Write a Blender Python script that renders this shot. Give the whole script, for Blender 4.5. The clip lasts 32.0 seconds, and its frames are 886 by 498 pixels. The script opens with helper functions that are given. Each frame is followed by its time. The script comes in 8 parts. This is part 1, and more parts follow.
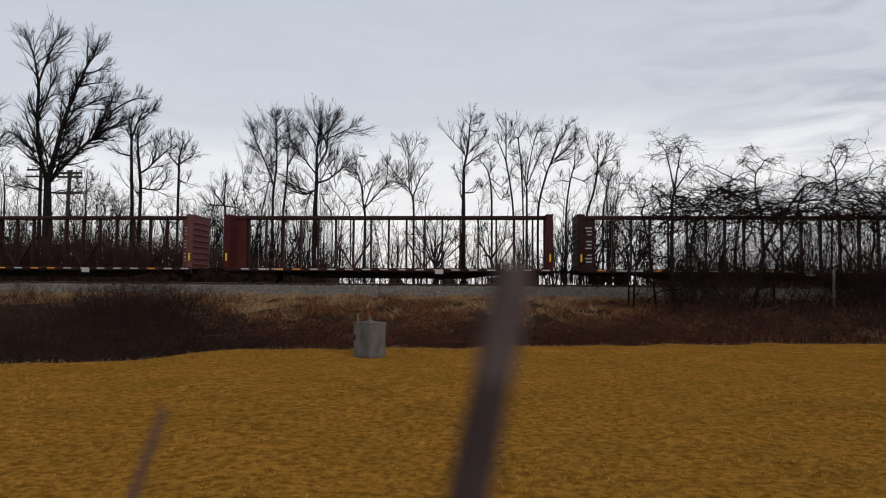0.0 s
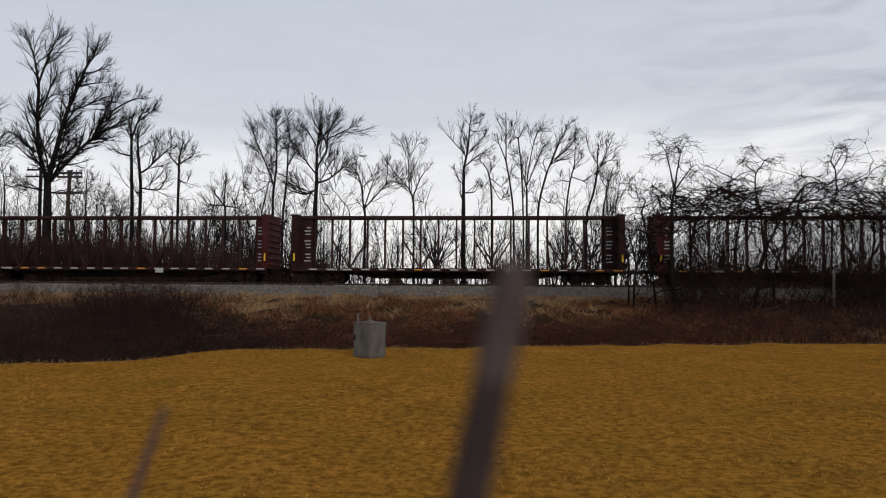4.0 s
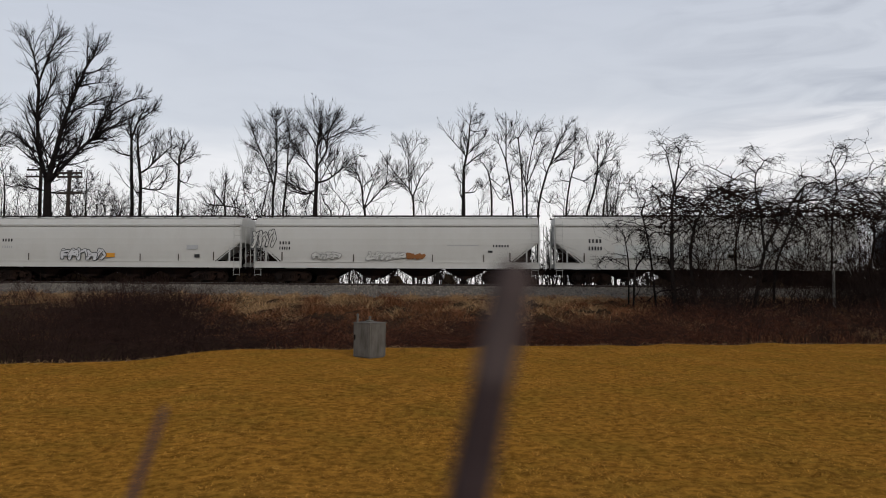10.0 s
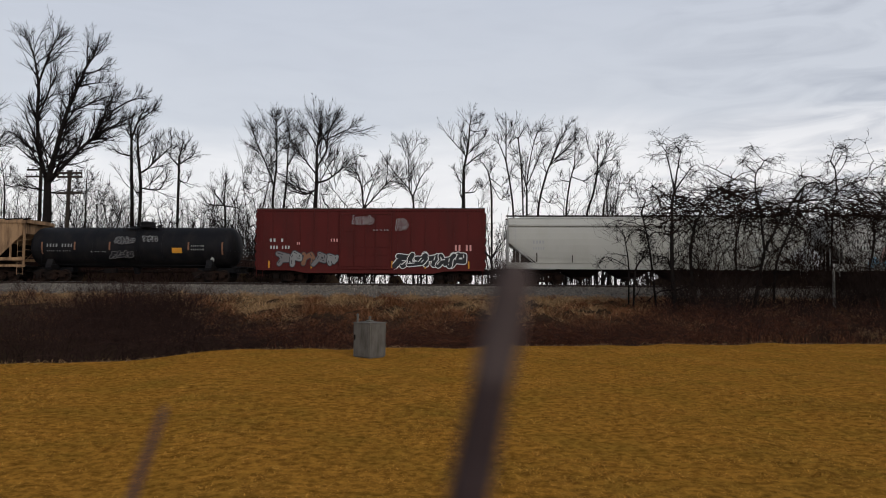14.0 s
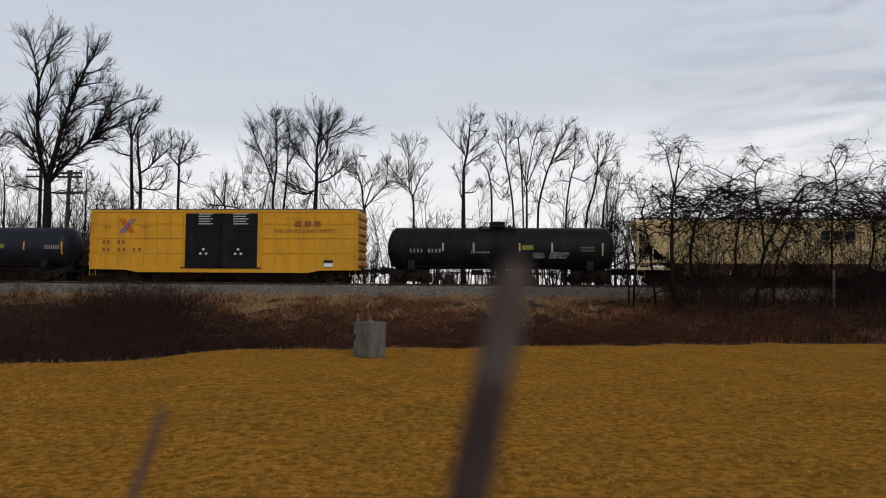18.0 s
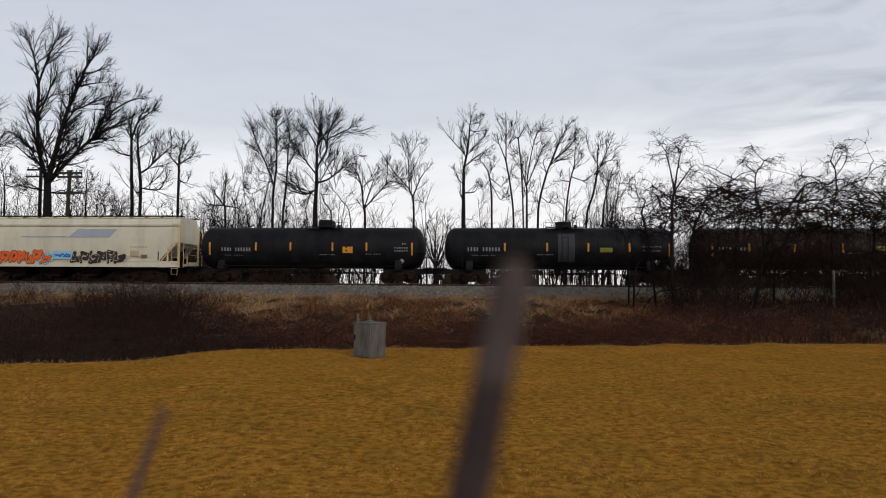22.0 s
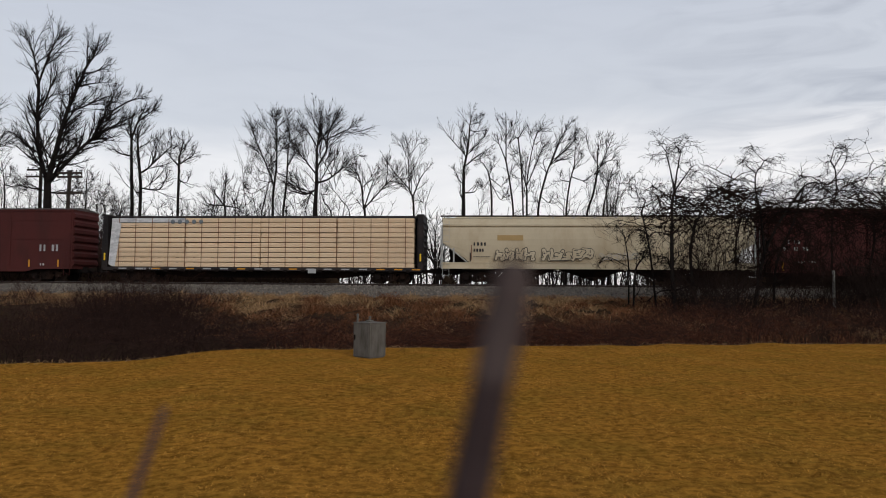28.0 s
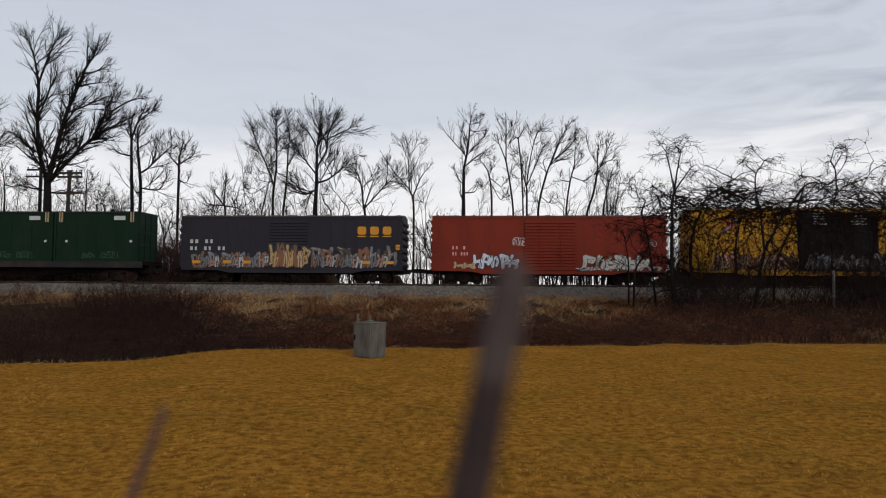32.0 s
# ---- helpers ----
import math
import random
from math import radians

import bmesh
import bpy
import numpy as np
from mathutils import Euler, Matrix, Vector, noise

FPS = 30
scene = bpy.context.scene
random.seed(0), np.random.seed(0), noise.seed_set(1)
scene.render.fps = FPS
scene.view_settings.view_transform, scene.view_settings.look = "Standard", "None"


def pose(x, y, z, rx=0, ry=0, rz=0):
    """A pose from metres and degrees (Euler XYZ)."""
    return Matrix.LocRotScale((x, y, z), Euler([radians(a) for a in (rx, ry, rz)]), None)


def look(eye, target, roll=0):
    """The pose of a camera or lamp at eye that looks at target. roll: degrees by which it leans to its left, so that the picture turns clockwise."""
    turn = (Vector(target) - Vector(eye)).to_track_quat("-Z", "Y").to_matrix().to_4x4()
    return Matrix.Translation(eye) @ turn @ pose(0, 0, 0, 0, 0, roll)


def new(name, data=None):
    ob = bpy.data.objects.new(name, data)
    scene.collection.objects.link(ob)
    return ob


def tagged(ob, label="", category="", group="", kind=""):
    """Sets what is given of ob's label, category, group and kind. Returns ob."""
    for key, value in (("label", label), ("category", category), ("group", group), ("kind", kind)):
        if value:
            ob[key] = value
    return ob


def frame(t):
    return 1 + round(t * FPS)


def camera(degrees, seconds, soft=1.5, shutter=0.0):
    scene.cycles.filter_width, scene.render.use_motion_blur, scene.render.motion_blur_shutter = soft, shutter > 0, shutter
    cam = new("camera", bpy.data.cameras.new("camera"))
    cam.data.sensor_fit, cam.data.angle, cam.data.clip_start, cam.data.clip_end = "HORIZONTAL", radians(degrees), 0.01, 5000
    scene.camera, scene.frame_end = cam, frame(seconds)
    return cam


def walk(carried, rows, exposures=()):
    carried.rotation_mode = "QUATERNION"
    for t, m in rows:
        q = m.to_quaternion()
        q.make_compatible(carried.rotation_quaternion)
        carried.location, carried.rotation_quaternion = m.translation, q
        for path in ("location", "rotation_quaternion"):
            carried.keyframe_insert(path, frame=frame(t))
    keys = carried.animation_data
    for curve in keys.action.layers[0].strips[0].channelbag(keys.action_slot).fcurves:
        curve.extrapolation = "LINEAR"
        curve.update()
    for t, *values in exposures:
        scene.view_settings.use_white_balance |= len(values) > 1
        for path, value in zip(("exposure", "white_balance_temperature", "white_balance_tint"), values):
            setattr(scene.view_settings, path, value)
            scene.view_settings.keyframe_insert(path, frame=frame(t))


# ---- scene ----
# ---------------------------------------------------------------- camera
EYE = Vector((0.0, 0.0, 1.6))
cam = camera(66.3, 32.0, soft=1.0, shutter=0.0)
cam.data.dof.use_dof = True
cam.data.dof.focus_distance = 40.0
cam.data.dof.aperture_fstop = 4.8
TURN, TILT = radians(3.92), math.atan(64 / 1200)
AHEAD = Vector((-math.sin(TURN) * math.cos(TILT), math.cos(TURN) * math.cos(TILT), math.sin(TILT)))
STAND = look(EYE, EYE + AHEAD, 0.385)
walk(cam, [(0, STAND), (32, STAND)], exposures=[(0, 0.0), (20, 0.0), (21.8, 0.06), (22.5, 0.06), (24, 0.02), (32, 0.0)])

SPEED = 19.478          # of the train, m/s, towards +x
TRACK_Y, RAIL_Z = 46.55, 1.68

# ---------------------------------------------------------------- overcast sky and its soft sun
SUN_UP, SUN_TURN = radians(28), radians(147)
world = bpy.data.worlds.new("overcast_sky")
scene.world = world
world.use_nodes = True


def sky_nodes(nt):
    nt.nodes.clear()
    n, l = nt.nodes.new, nt.links.new
    out, bg = n("ShaderNodeOutputWorld"), n("ShaderNodeBackground")
    co, sep = n("ShaderNodeTexCoord"), n("ShaderNodeSeparateXYZ")
    l(co.outputs["Generated"], sep.inputs[0])
    # the cloud deck: pale near the horizon, blue-grey higher up, its lower edge ragged
    mp = n("ShaderNodeMapping")
    mp.inputs["Scale"].default_value = (2.2, 2.2, 9.0)
    l(co.outputs["Generated"], mp.inputs["Vector"])
    big = n("ShaderNodeTexNoise")
    big.inputs["Scale"].default_value, big.inputs["Detail"].default_value = 1.3, 6.0
    big.inputs["Distortion"].default_value = 0.6
    l(mp.outputs[0], big.inputs["Vector"])
    shift = n("ShaderNodeMath")
    shift.operation = "MULTIPLY_ADD"
    shift.inputs[1].default_value, shift.inputs[2].default_value = 0.10, -0.05
    l(big.outputs["Fac"], shift.inputs[0])
    lean = n("ShaderNodeMath")
    lean.operation = "MULTIPLY_ADD"
    lean.inputs[1].default_value = -0.04
    l(sep.outputs["X"], lean.inputs[0])
    l(sep.outputs["Z"], lean.inputs[2])
    add = n("ShaderNodeMath")
    l(lean.outputs[0], add.inputs[0])
    l(shift.outputs[0], add.inputs[1])
    ramp = n("ShaderNodeValToRGB")
    el = ramp.color_ramp.elements
    el[0].position, el[0].color = 0.0, (0.97, 0.935, 0.93, 1)
    el[1].position, el[1].color = 1.0, (0.19, 0.215, 0.27, 1)
    for p, c in ((0.10, (0.97, 0.945, 0.945, 1)), (0.18, (0.90, 0.895, 0.915, 1)), (0.235, (0.66, 0.69, 0.75, 1)), (0.40, (0.59, 0.63, 0.715, 1)), (0.60, (0.36, 0.40, 0.48, 1))):
        e = el.new(p)
        e.color = c
    l(add.outputs[0], ramp.inputs[0])
    # wisps
    mw = n("ShaderNodeMapping")
    mw.inputs["Scale"].default_value = (3.0, 3.0, 14.0)
    mw.inputs["Rotation"].default_value = (0.0, 0.6, 0.0)
    l(co.outputs["Generated"], mw.inputs["Vector"])
    wisp = n("ShaderNodeTexNoise")
    wisp.inputs["Scale"].default_value, wisp.inputs["Detail"].default_value = 2.4, 8.0
    wisp.inputs["Distortion"].default_value = 0.9
    l(mw.outputs[0], wisp.inputs["Vector"])
    wr = n("ShaderNodeMapRange")
    wr.inputs["From Min"].default_value, wr.inputs["From Max"].default_value = 0.42, 0.72
    wr.inputs["To Min"].default_value, wr.inputs["To Max"].default_value = 0.0, 0.30
    l(wisp.outputs["Fac"], wr.inputs["Value"])
    grey = n("ShaderNodeMix")
    grey.data_type = "RGBA"
    grey.inputs["B"].default_value = (0.46, 0.49, 0.56, 1)
    mask = n("ShaderNodeMapRange")
    mask.inputs["From Min"].default_value, mask.inputs["From Max"].default_value = 0.15, 0.5
    mask.inputs["To Min"].default_value, mask.inputs["To Max"].default_value = 0.5, 3.4
    l(sep.outputs["X"], mask.inputs["Value"])
    strong = n("ShaderNodeMath")
    strong.operation = "MULTIPLY"
    l(wr.outputs[0], strong.inputs[0])
    l(mask.outputs[0], strong.inputs[1])
    l(strong.outputs[0], grey.inputs["Factor"])
    l(ramp.outputs[0], grey.inputs["A"])
    # a little clear sky behind the deck
    sky = n("ShaderNodeTexSky")
    sky.sky_type, sky.sun_disc = "NISHITA", False
    sky.sun_elevation, sky.sun_rotation = SUN_UP, SUN_TURN
    dim = n("ShaderNodeMix")
    dim.data_type, dim.blend_type = "RGBA", "MULTIPLY"
    dim.inputs["Factor"].default_value = 1.0
    dim.inputs["B"].default_value = (0.1, 0.1, 0.1, 1)
    l(sky.outputs[0], dim.inputs["A"])
    both = n("ShaderNodeMix")
    both.data_type = "RGBA"
    both.inputs["Factor"].default_value = 0.08
    l(grey.outputs["Result"], both.inputs["A"])
    l(dim.outputs["Result"], both.inputs["B"])
    l(both.outputs["Result"], bg.inputs["Color"])
    bg.inputs["Strength"].default_value = 1.0
    l(bg.outputs[0], out.inputs["Surface"])


sky_nodes(world.node_tree)
sun = new("sun", bpy.data.lights.new("sun", "SUN"))
sun.data.energy, sun.data.angle, sun.data.color = 1.12, radians(25), (1.0, 0.95, 0.88)
# from behind the camera and to its right
sun.matrix_world = look((0, 0, 0), (-math.sin(SUN_TURN) * math.cos(SUN_UP), -math.cos(SUN_TURN) * math.cos(SUN_UP), -math.sin(SUN_UP)))


# ---------------------------------------------------------------- materials
def mat(name, col, rough=0.6, metal=0.0, vary=0.18, size=3.0, stain=None, amount=0.35, stain_size=0.6, streak=1.0, bump=0.15, fine=40.0, island=0.0, each=0.0, spec=0.12, second=None):
    """A worn surface: colour varied at two scales, stains (stretched upwards by streak), a fine bump."""
    m = bpy.data.materials.new(name)
    m.use_nodes = True
    nt = m.node_tree
    n, l = nt.nodes.new, nt.links.new
    b = nt.nodes["Principled BSDF"]
    b.inputs["Metallic"].default_value = metal
    b.inputs["Specular IOR Level"].default_value = 0.0 if rough >= 0.88 else spec
    co = n("ShaderNodeTexCoord")
    big = n("ShaderNodeTexNoise")
    big.inputs["Scale"].default_value, big.inputs["Detail"].default_value = size, 5.0
    l(co.outputs["Object"], big.inputs["Vector"])
    small = n("ShaderNodeTexNoise")
    small.inputs["Scale"].default_value, small.inputs["Detail"].default_value = fine, 3.0
    l(co.outputs["Object"], small.inputs["Vector"])
    mixn = n("ShaderNodeMath")
    mixn.operation = "MULTIPLY_ADD"
    mixn.inputs[1].default_value = 0.5
    l(small.outputs["Fac"], mixn.inputs[0])
    half = n("ShaderNodeMath")
    half.operation = "MULTIPLY"
    half.inputs[1].default_value = 0.5
    l(big.outputs["Fac"], half.inputs[0])
    l(half.outputs[0], mixn.inputs[2])
    val = n("ShaderNodeMapRange")
    val.inputs["From Min"].default_value, val.inputs["From Max"].default_value = 0.3, 0.7
    val.inputs["To Min"].default_value, val.inputs["To Max"].default_value = 1 - vary, 1 + vary
    l(mixn.outputs[0], val.inputs["Value"])
    hsv = n("ShaderNodeHueSaturation")
    hsv.inputs["Color"].default_value = (*col, 1)
    value = val.outputs[0]
    for amt, node, sock in ((island, "ShaderNodeNewGeometry", "Random Per Island"), (each, "ShaderNodeObjectInfo", "Random")):
        if amt:
            g, r, x = n(node), n("ShaderNodeMapRange"), n("ShaderNodeMath")
            r.inputs["To Min"].default_value, r.inputs["To Max"].default_value = 1 - amt, 1 + amt
            x.operation = "MULTIPLY"
            l(g.outputs[sock], r.inputs["Value"])
            l(r.outputs[0], x.inputs[0])
            l(value, x.inputs[1])
            value = x.outputs[0]
    l(value, hsv.inputs["Value"])
    colour = hsv.outputs[0]
    if stain:
        mp = n("ShaderNodeMapping")
        mp.inputs["Scale"].default_value = (stain_size * streak, stain_size * streak, stain_size)
        l(co.outputs["Object"], mp.inputs["Vector"])
        sn = n("ShaderNodeTexNoise")
        sn.inputs["Scale"].default_value, sn.inputs["Detail"].default_value, sn.inputs["Roughness"].default_value = 1.0, 8.0, 0.62
        l(mp.outputs[0], sn.inputs["Vector"])
        sr = n("ShaderNodeMapRange")
        sr.inputs["From Min"].default_value, sr.inputs["From Max"].default_value = 0.45, 0.72
        sr.inputs["To Max"].default_value = amount
        l(sn.outputs["Fac"], sr.inputs["Value"])
        mx = n("ShaderNodeMix")
        mx.data_type = "RGBA"
        mx.inputs["B"].default_value = (*stain, 1)
        l(sr.outputs[0], mx.inputs["Factor"])
        l(colour, mx.inputs["A"])
        colour = mx.outputs["Result"]
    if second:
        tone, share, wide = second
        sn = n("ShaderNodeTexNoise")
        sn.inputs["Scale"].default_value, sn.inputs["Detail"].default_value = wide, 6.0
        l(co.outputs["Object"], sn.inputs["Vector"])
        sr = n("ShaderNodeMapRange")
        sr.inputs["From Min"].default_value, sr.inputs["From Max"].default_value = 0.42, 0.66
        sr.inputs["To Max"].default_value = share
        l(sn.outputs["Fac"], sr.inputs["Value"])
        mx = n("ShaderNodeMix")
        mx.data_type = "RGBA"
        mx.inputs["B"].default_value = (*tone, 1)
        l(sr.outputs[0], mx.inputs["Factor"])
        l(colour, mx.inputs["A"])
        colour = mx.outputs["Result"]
    l(colour, b.inputs["Base Color"])
    rr = n("ShaderNodeMapRange")
    rr.inputs["To Min"].default_value, rr.inputs["To Max"].default_value = max(0.05, rough - 0.12), min(1.0, rough + 0.12)
    l(big.outputs["Fac"], rr.inputs["Value"])
    l(rr.outputs[0], b.inputs["Roughness"])
    if bump:
        bp = n("ShaderNodeBump")
        bp.inputs["Strength"].default_value, bp.inputs["Distance"].default_value = bump, 0.02
        l(mixn.outputs[0], bp.inputs["Height"])
        l(bp.outputs[0], b.inputs["Normal"])
    return m


RUST, GRIME = (0.045, 0.022, 0.013), (0.05, 0.045, 0.04)
M = {}
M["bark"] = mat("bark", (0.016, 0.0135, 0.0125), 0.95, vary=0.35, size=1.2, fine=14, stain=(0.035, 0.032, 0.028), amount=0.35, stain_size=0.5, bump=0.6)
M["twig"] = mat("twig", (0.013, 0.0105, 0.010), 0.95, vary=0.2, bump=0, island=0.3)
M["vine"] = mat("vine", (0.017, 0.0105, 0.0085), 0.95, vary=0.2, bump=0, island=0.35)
M["bramble"] = mat("bramble", (0.085, 0.034, 0.021), 0.95, vary=0.25, bump=0, island=0.5)
M["bramble_dark"] = mat("bramble_dark", (0.052, 0.030, 0.025), 0.95, vary=0.25, bump=0, island=0.4)
M["cane"] = mat("cane", (0.036, 0.021, 0.017), 0.95, vary=0.25, bump=0, island=0.4)
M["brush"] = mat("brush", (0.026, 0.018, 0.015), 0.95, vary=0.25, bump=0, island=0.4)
M["straw"] = mat("straw", (0.40, 0.245, 0.12), 0.9, vary=0.2, size=0.7, bump=0, island=0.45)
M["red_grass"] = mat("red_grass", (0.185, 0.080, 0.038), 0.9, vary=0.25, size=0.7, bump=0, island=0.5)
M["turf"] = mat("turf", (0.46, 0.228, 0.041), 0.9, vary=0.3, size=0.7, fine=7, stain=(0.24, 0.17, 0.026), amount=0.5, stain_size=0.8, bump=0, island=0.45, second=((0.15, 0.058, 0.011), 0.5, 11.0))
M["rail"] = mat("rail", (0.045, 0.034, 0.03), 0.7, 0.4, stain=RUST, amount=0.6)
M["rail_head"] = mat("rail_head", (0.35, 0.33, 0.32), 0.35, 0.9)
M["tie"] = mat("tie", (0.05, 0.04, 0.033), 0.95, vary=0.35, each=0.3, bump=0.5)
M["stone"] = mat("stone", (0.185, 0.163, 0.14), 0.95, vary=0.25, bump=0.4, island=0.45)
M["pole"] = mat("pole", (0.045, 0.036, 0.03), 0.95, vary=0.3, streak=6, stain=(0.05, 0.04, 0.035), amount=0.6, bump=0.5)
M["galvanised"] = mat("galvanised", (0.118, 0.108, 0.094), 0.7, 0.0, vary=0.12, size=5, stain=(0.05, 0.042, 0.033), amount=0.75, stain_size=1.6, streak=4)
M["steel"] = mat("steel", (0.013, 0.011, 0.0105), 0.9, 0.0, vary=0.3, stain=RUST, amount=0.5, bump=0.3)
M["wheel"] = mat("wheel", (0.014, 0.0115, 0.0105), 0.8, 0.2, vary=0.3, stain=RUST, amount=0.6)
M["black"] = mat("black", (0.006, 0.006, 0.0075), 0.6, vary=0.3, size=0.7, stain=(0.026, 0.021, 0.018), amount=0.5, stain_size=0.5, streak=3, spec=0.14)
M["navy"] = mat("navy", (0.0095, 0.012, 0.018), 0.5, vary=0.25, size=0.7, stain=(0.026, 0.024, 0.024), amount=0.5, stain_size=0.5, streak=3, spec=0.2)
M["black_brown"] = mat("black_brown", (0.020, 0.011, 0.009), 0.5, vary=0.3, size=0.7, stain=(0.036, 0.02, 0.015), amount=0.6, stain_size=0.5, streak=3)
M["white"] = mat("white", (0.50, 0.49, 0.46), 0.5, vary=0.05, size=0.4, stain=(0.42, 0.40, 0.36), amount=0.35, stain_size=0.35, streak=2.5)
M["white_old"] = mat("white_old", (0.45, 0.44, 0.40), 0.55, vary=0.06, size=0.4, stain=(0.38, 0.36, 0.30), amount=0.45, stain_size=0.35, streak=2.5)
M["grey"] = mat("grey", (0.40, 0.40, 0.38), 0.6, vary=0.1, size=0.8, stain=(0.22, 0.2, 0.18), amount=0.5, streak=3)
M["cream"] = mat("cream", (0.60, 0.55, 0.43), 0.55, vary=0.06, size=0.4, stain=(0.33, 0.26, 0.18), amount=0.4, stain_size=0.4, streak=3)
M["buff"] = mat("buff", (0.52, 0.44, 0.31), 0.6, vary=0.08, size=0.5, stain=(0.32, 0.22, 0.12), amount=0.5, stain_size=0.4, streak=2)
M["sand"] = mat("sand", (0.60, 0.455, 0.24), 0.6, vary=0.08, size=0.5, stain=(0.30, 0.2, 0.11), amount=0.4, stain_size=0.5, streak=4)
# for hopper bays: dirt, and the shade under the car put into the colour
M["sand_dirty_shaded"] = mat("sand_dirty_shaded", (0.17, 0.10, 0.055), 0.8, vary=0.2, size=0.8, stain=(0.05, 0.028, 0.02), amount=0.9, stain_size=0.8)
M["sand_rusty"] = mat("sand_rusty", (0.34, 0.21, 0.115), 0.75, vary=0.2, size=0.6, stain=(0.07, 0.04, 0.026), amount=1.0, stain_size=0.45, streak=5)
M["oxide"] = mat("oxide", (0.085, 0.014, 0.012), 0.65, vary=0.12, size=0.5, stain=(0.045, 0.014, 0.012), amount=0.5, stain_size=0.4, streak=3)
M["oxide_brown"] = mat("oxide_brown", (0.07, 0.0185, 0.0165), 0.65, vary=0.12, size=0.5, stain=(0.032, 0.015, 0.013), amount=0.5, stain_size=0.4, streak=3)
M["orange_red"] = mat("orange_red", (0.19, 0.026, 0.013), 0.6, vary=0.1, size=0.5, stain=(0.10, 0.022, 0.014), amount=0.5, stain_size=0.4, streak=3)
M["beam_red"] = mat("beam_red", (0.026, 0.0075, 0.0075), 0.7, vary=0.18, size=0.6, stain=(0.05, 0.03, 0.026), amount=0.6, stain_size=0.5, streak=2)
M["beam_bright"] = mat("beam_bright", (0.055, 0.011, 0.0105), 0.7, vary=0.15, size=0.6, stain=(0.07, 0.03, 0.026), amount=0.6, stain_size=0.5, streak=2)
M["beam_dark"] = mat("beam_dark", (0.022, 0.019, 0.02), 0.7, vary=0.2, size=0.6, stain=(0.07, 0.05, 0.04), amount=0.5)
M["beam_green"] = mat("beam_green", (0.010, 0.017, 0.012), 0.7, vary=0.2, size=0.6, stain=(0.05, 0.045, 0.035), amount=0.5)
M["beam_pink"] = mat("beam_pink", (0.12, 0.045, 0.042), 0.75, vary=0.12, size=0.6, stain=(0.13, 0.06, 0.05), amount=0.6)
M["slate"] = mat("slate", (0.028, 0.026, 0.034), 0.65, vary=0.12, size=0.5, stain=(0.024, 0.02, 0.02), amount=0.5, streak=3)
M["yellow"] = mat("yellow", (0.58, 0.285, 0.022), 0.5, vary=0.07, size=0.5, stain=(0.30, 0.15, 0.03), amount=0.4, stain_size=0.4, streak=3)
M["yellow_dark"] = mat("yellow_dark", (0.32, 0.165, 0.022), 0.6, vary=0.12, size=0.5, stain=(0.14, 0.08, 0.03), amount=0.5)
M["green"] = mat("green", (0.003, 0.017, 0.007), 0.5, vary=0.12, size=0.6, stain=(0.012, 0.026, 0.014), amount=0.5, streak=3)
M["roof"] = mat("roof", (0.45, 0.44, 0.42), 0.5, 0.5, vary=0.12, stain=(0.2, 0.14, 0.1), amount=0.6)
M["roof_dark"] = mat("roof_dark", (0.09, 0.075, 0.07), 0.7, 0.0, vary=0.2, stain=(0.05, 0.04, 0.035), amount=0.6)
M["lumber"] = mat("lumber", (0.70, 0.53, 0.36), 0.85, vary=0.12, size=2, fine=30, stain=(0.42, 0.28, 0.15), amount=0.3, stain_size=2, island=0.12, each=0.05)
# the dark stretched noise paints the shading of creases into the film's colour
M["wrap"] = mat("wrap", (0.60, 0.595, 0.60), 0.4, vary=0.22, size=3.5, fine=13, stain=(0.20, 0.20, 0.22), amount=0.85, stain_size=4.5, streak=0.3, bump=2.5)
M["wrap_blue"] = mat("wrap_blue", (0.42, 0.47, 0.55), 0.4, vary=0.12, size=2.5, fine=9, bump=0.8)
for nm, c in (("ink_white", (0.68, 0.68, 0.66)), ("ink_black", (0.03, 0.03, 0.032)), ("ink_yellow", (0.72, 0.45, 0.03)), ("ink_orange", (0.56, 0.25, 0.03)), ("ink_red", (0.50, 0.05, 0.03)),
              ("ink_blue", (0.06, 0.13, 0.38)), ("ink_sky", (0.25, 0.5, 0.68)), ("ink_pink", (0.62, 0.30, 0.28)), ("ink_vermilion", (0.66, 0.11, 0.03)), ("ink_grey", (0.36, 0.36, 0.36)),
              ("ink_brown", (0.22, 0.09, 0.03)), ("ink_silver", (0.50, 0.50, 0.50)), ("ink_teal", (0.12, 0.38, 0.40)), ("ink_umber", (0.20, 0.10, 0.06)), ("ink_tan", (0.42, 0.33, 0.20)), ("ink_green", (0.10, 0.3, 0.12)), ("ink_dim", (0.16, 0.15, 0.15)), ("ink_stencil", (0.22, 0.22, 0.215)), ("ink_patch", (0.46, 0.47, 0.45)), ("ink_blush", (0.36, 0.20, 0.15)), ("ink_shadow", (0.045, 0.045, 0.05)), ("ink_slate", (0.03, 0.035, 0.05)), ("ink_lime", (0.21, 0.19, 0.035)), ("ink_smoke", (0.16, 0.18, 0.20)), ("ink_rust", (0.40, 0.27, 0.12)), ("ink_pale", (0.55, 0.58, 0.66)), ("ink_moss", (0.05, 0.10, 0.06)), ("ink_rose", (0.50, 0.30, 0.29)), ("ink_pale_rose", (0.50, 0.42, 0.41)), ("ink_haze", (0.33, 0.37, 0.41)), ("ink_bar", (0.075, 0.062, 0.052))):
    M[nm] = mat(nm, c, 0.6, vary=0.12, size=2.0, bump=0)


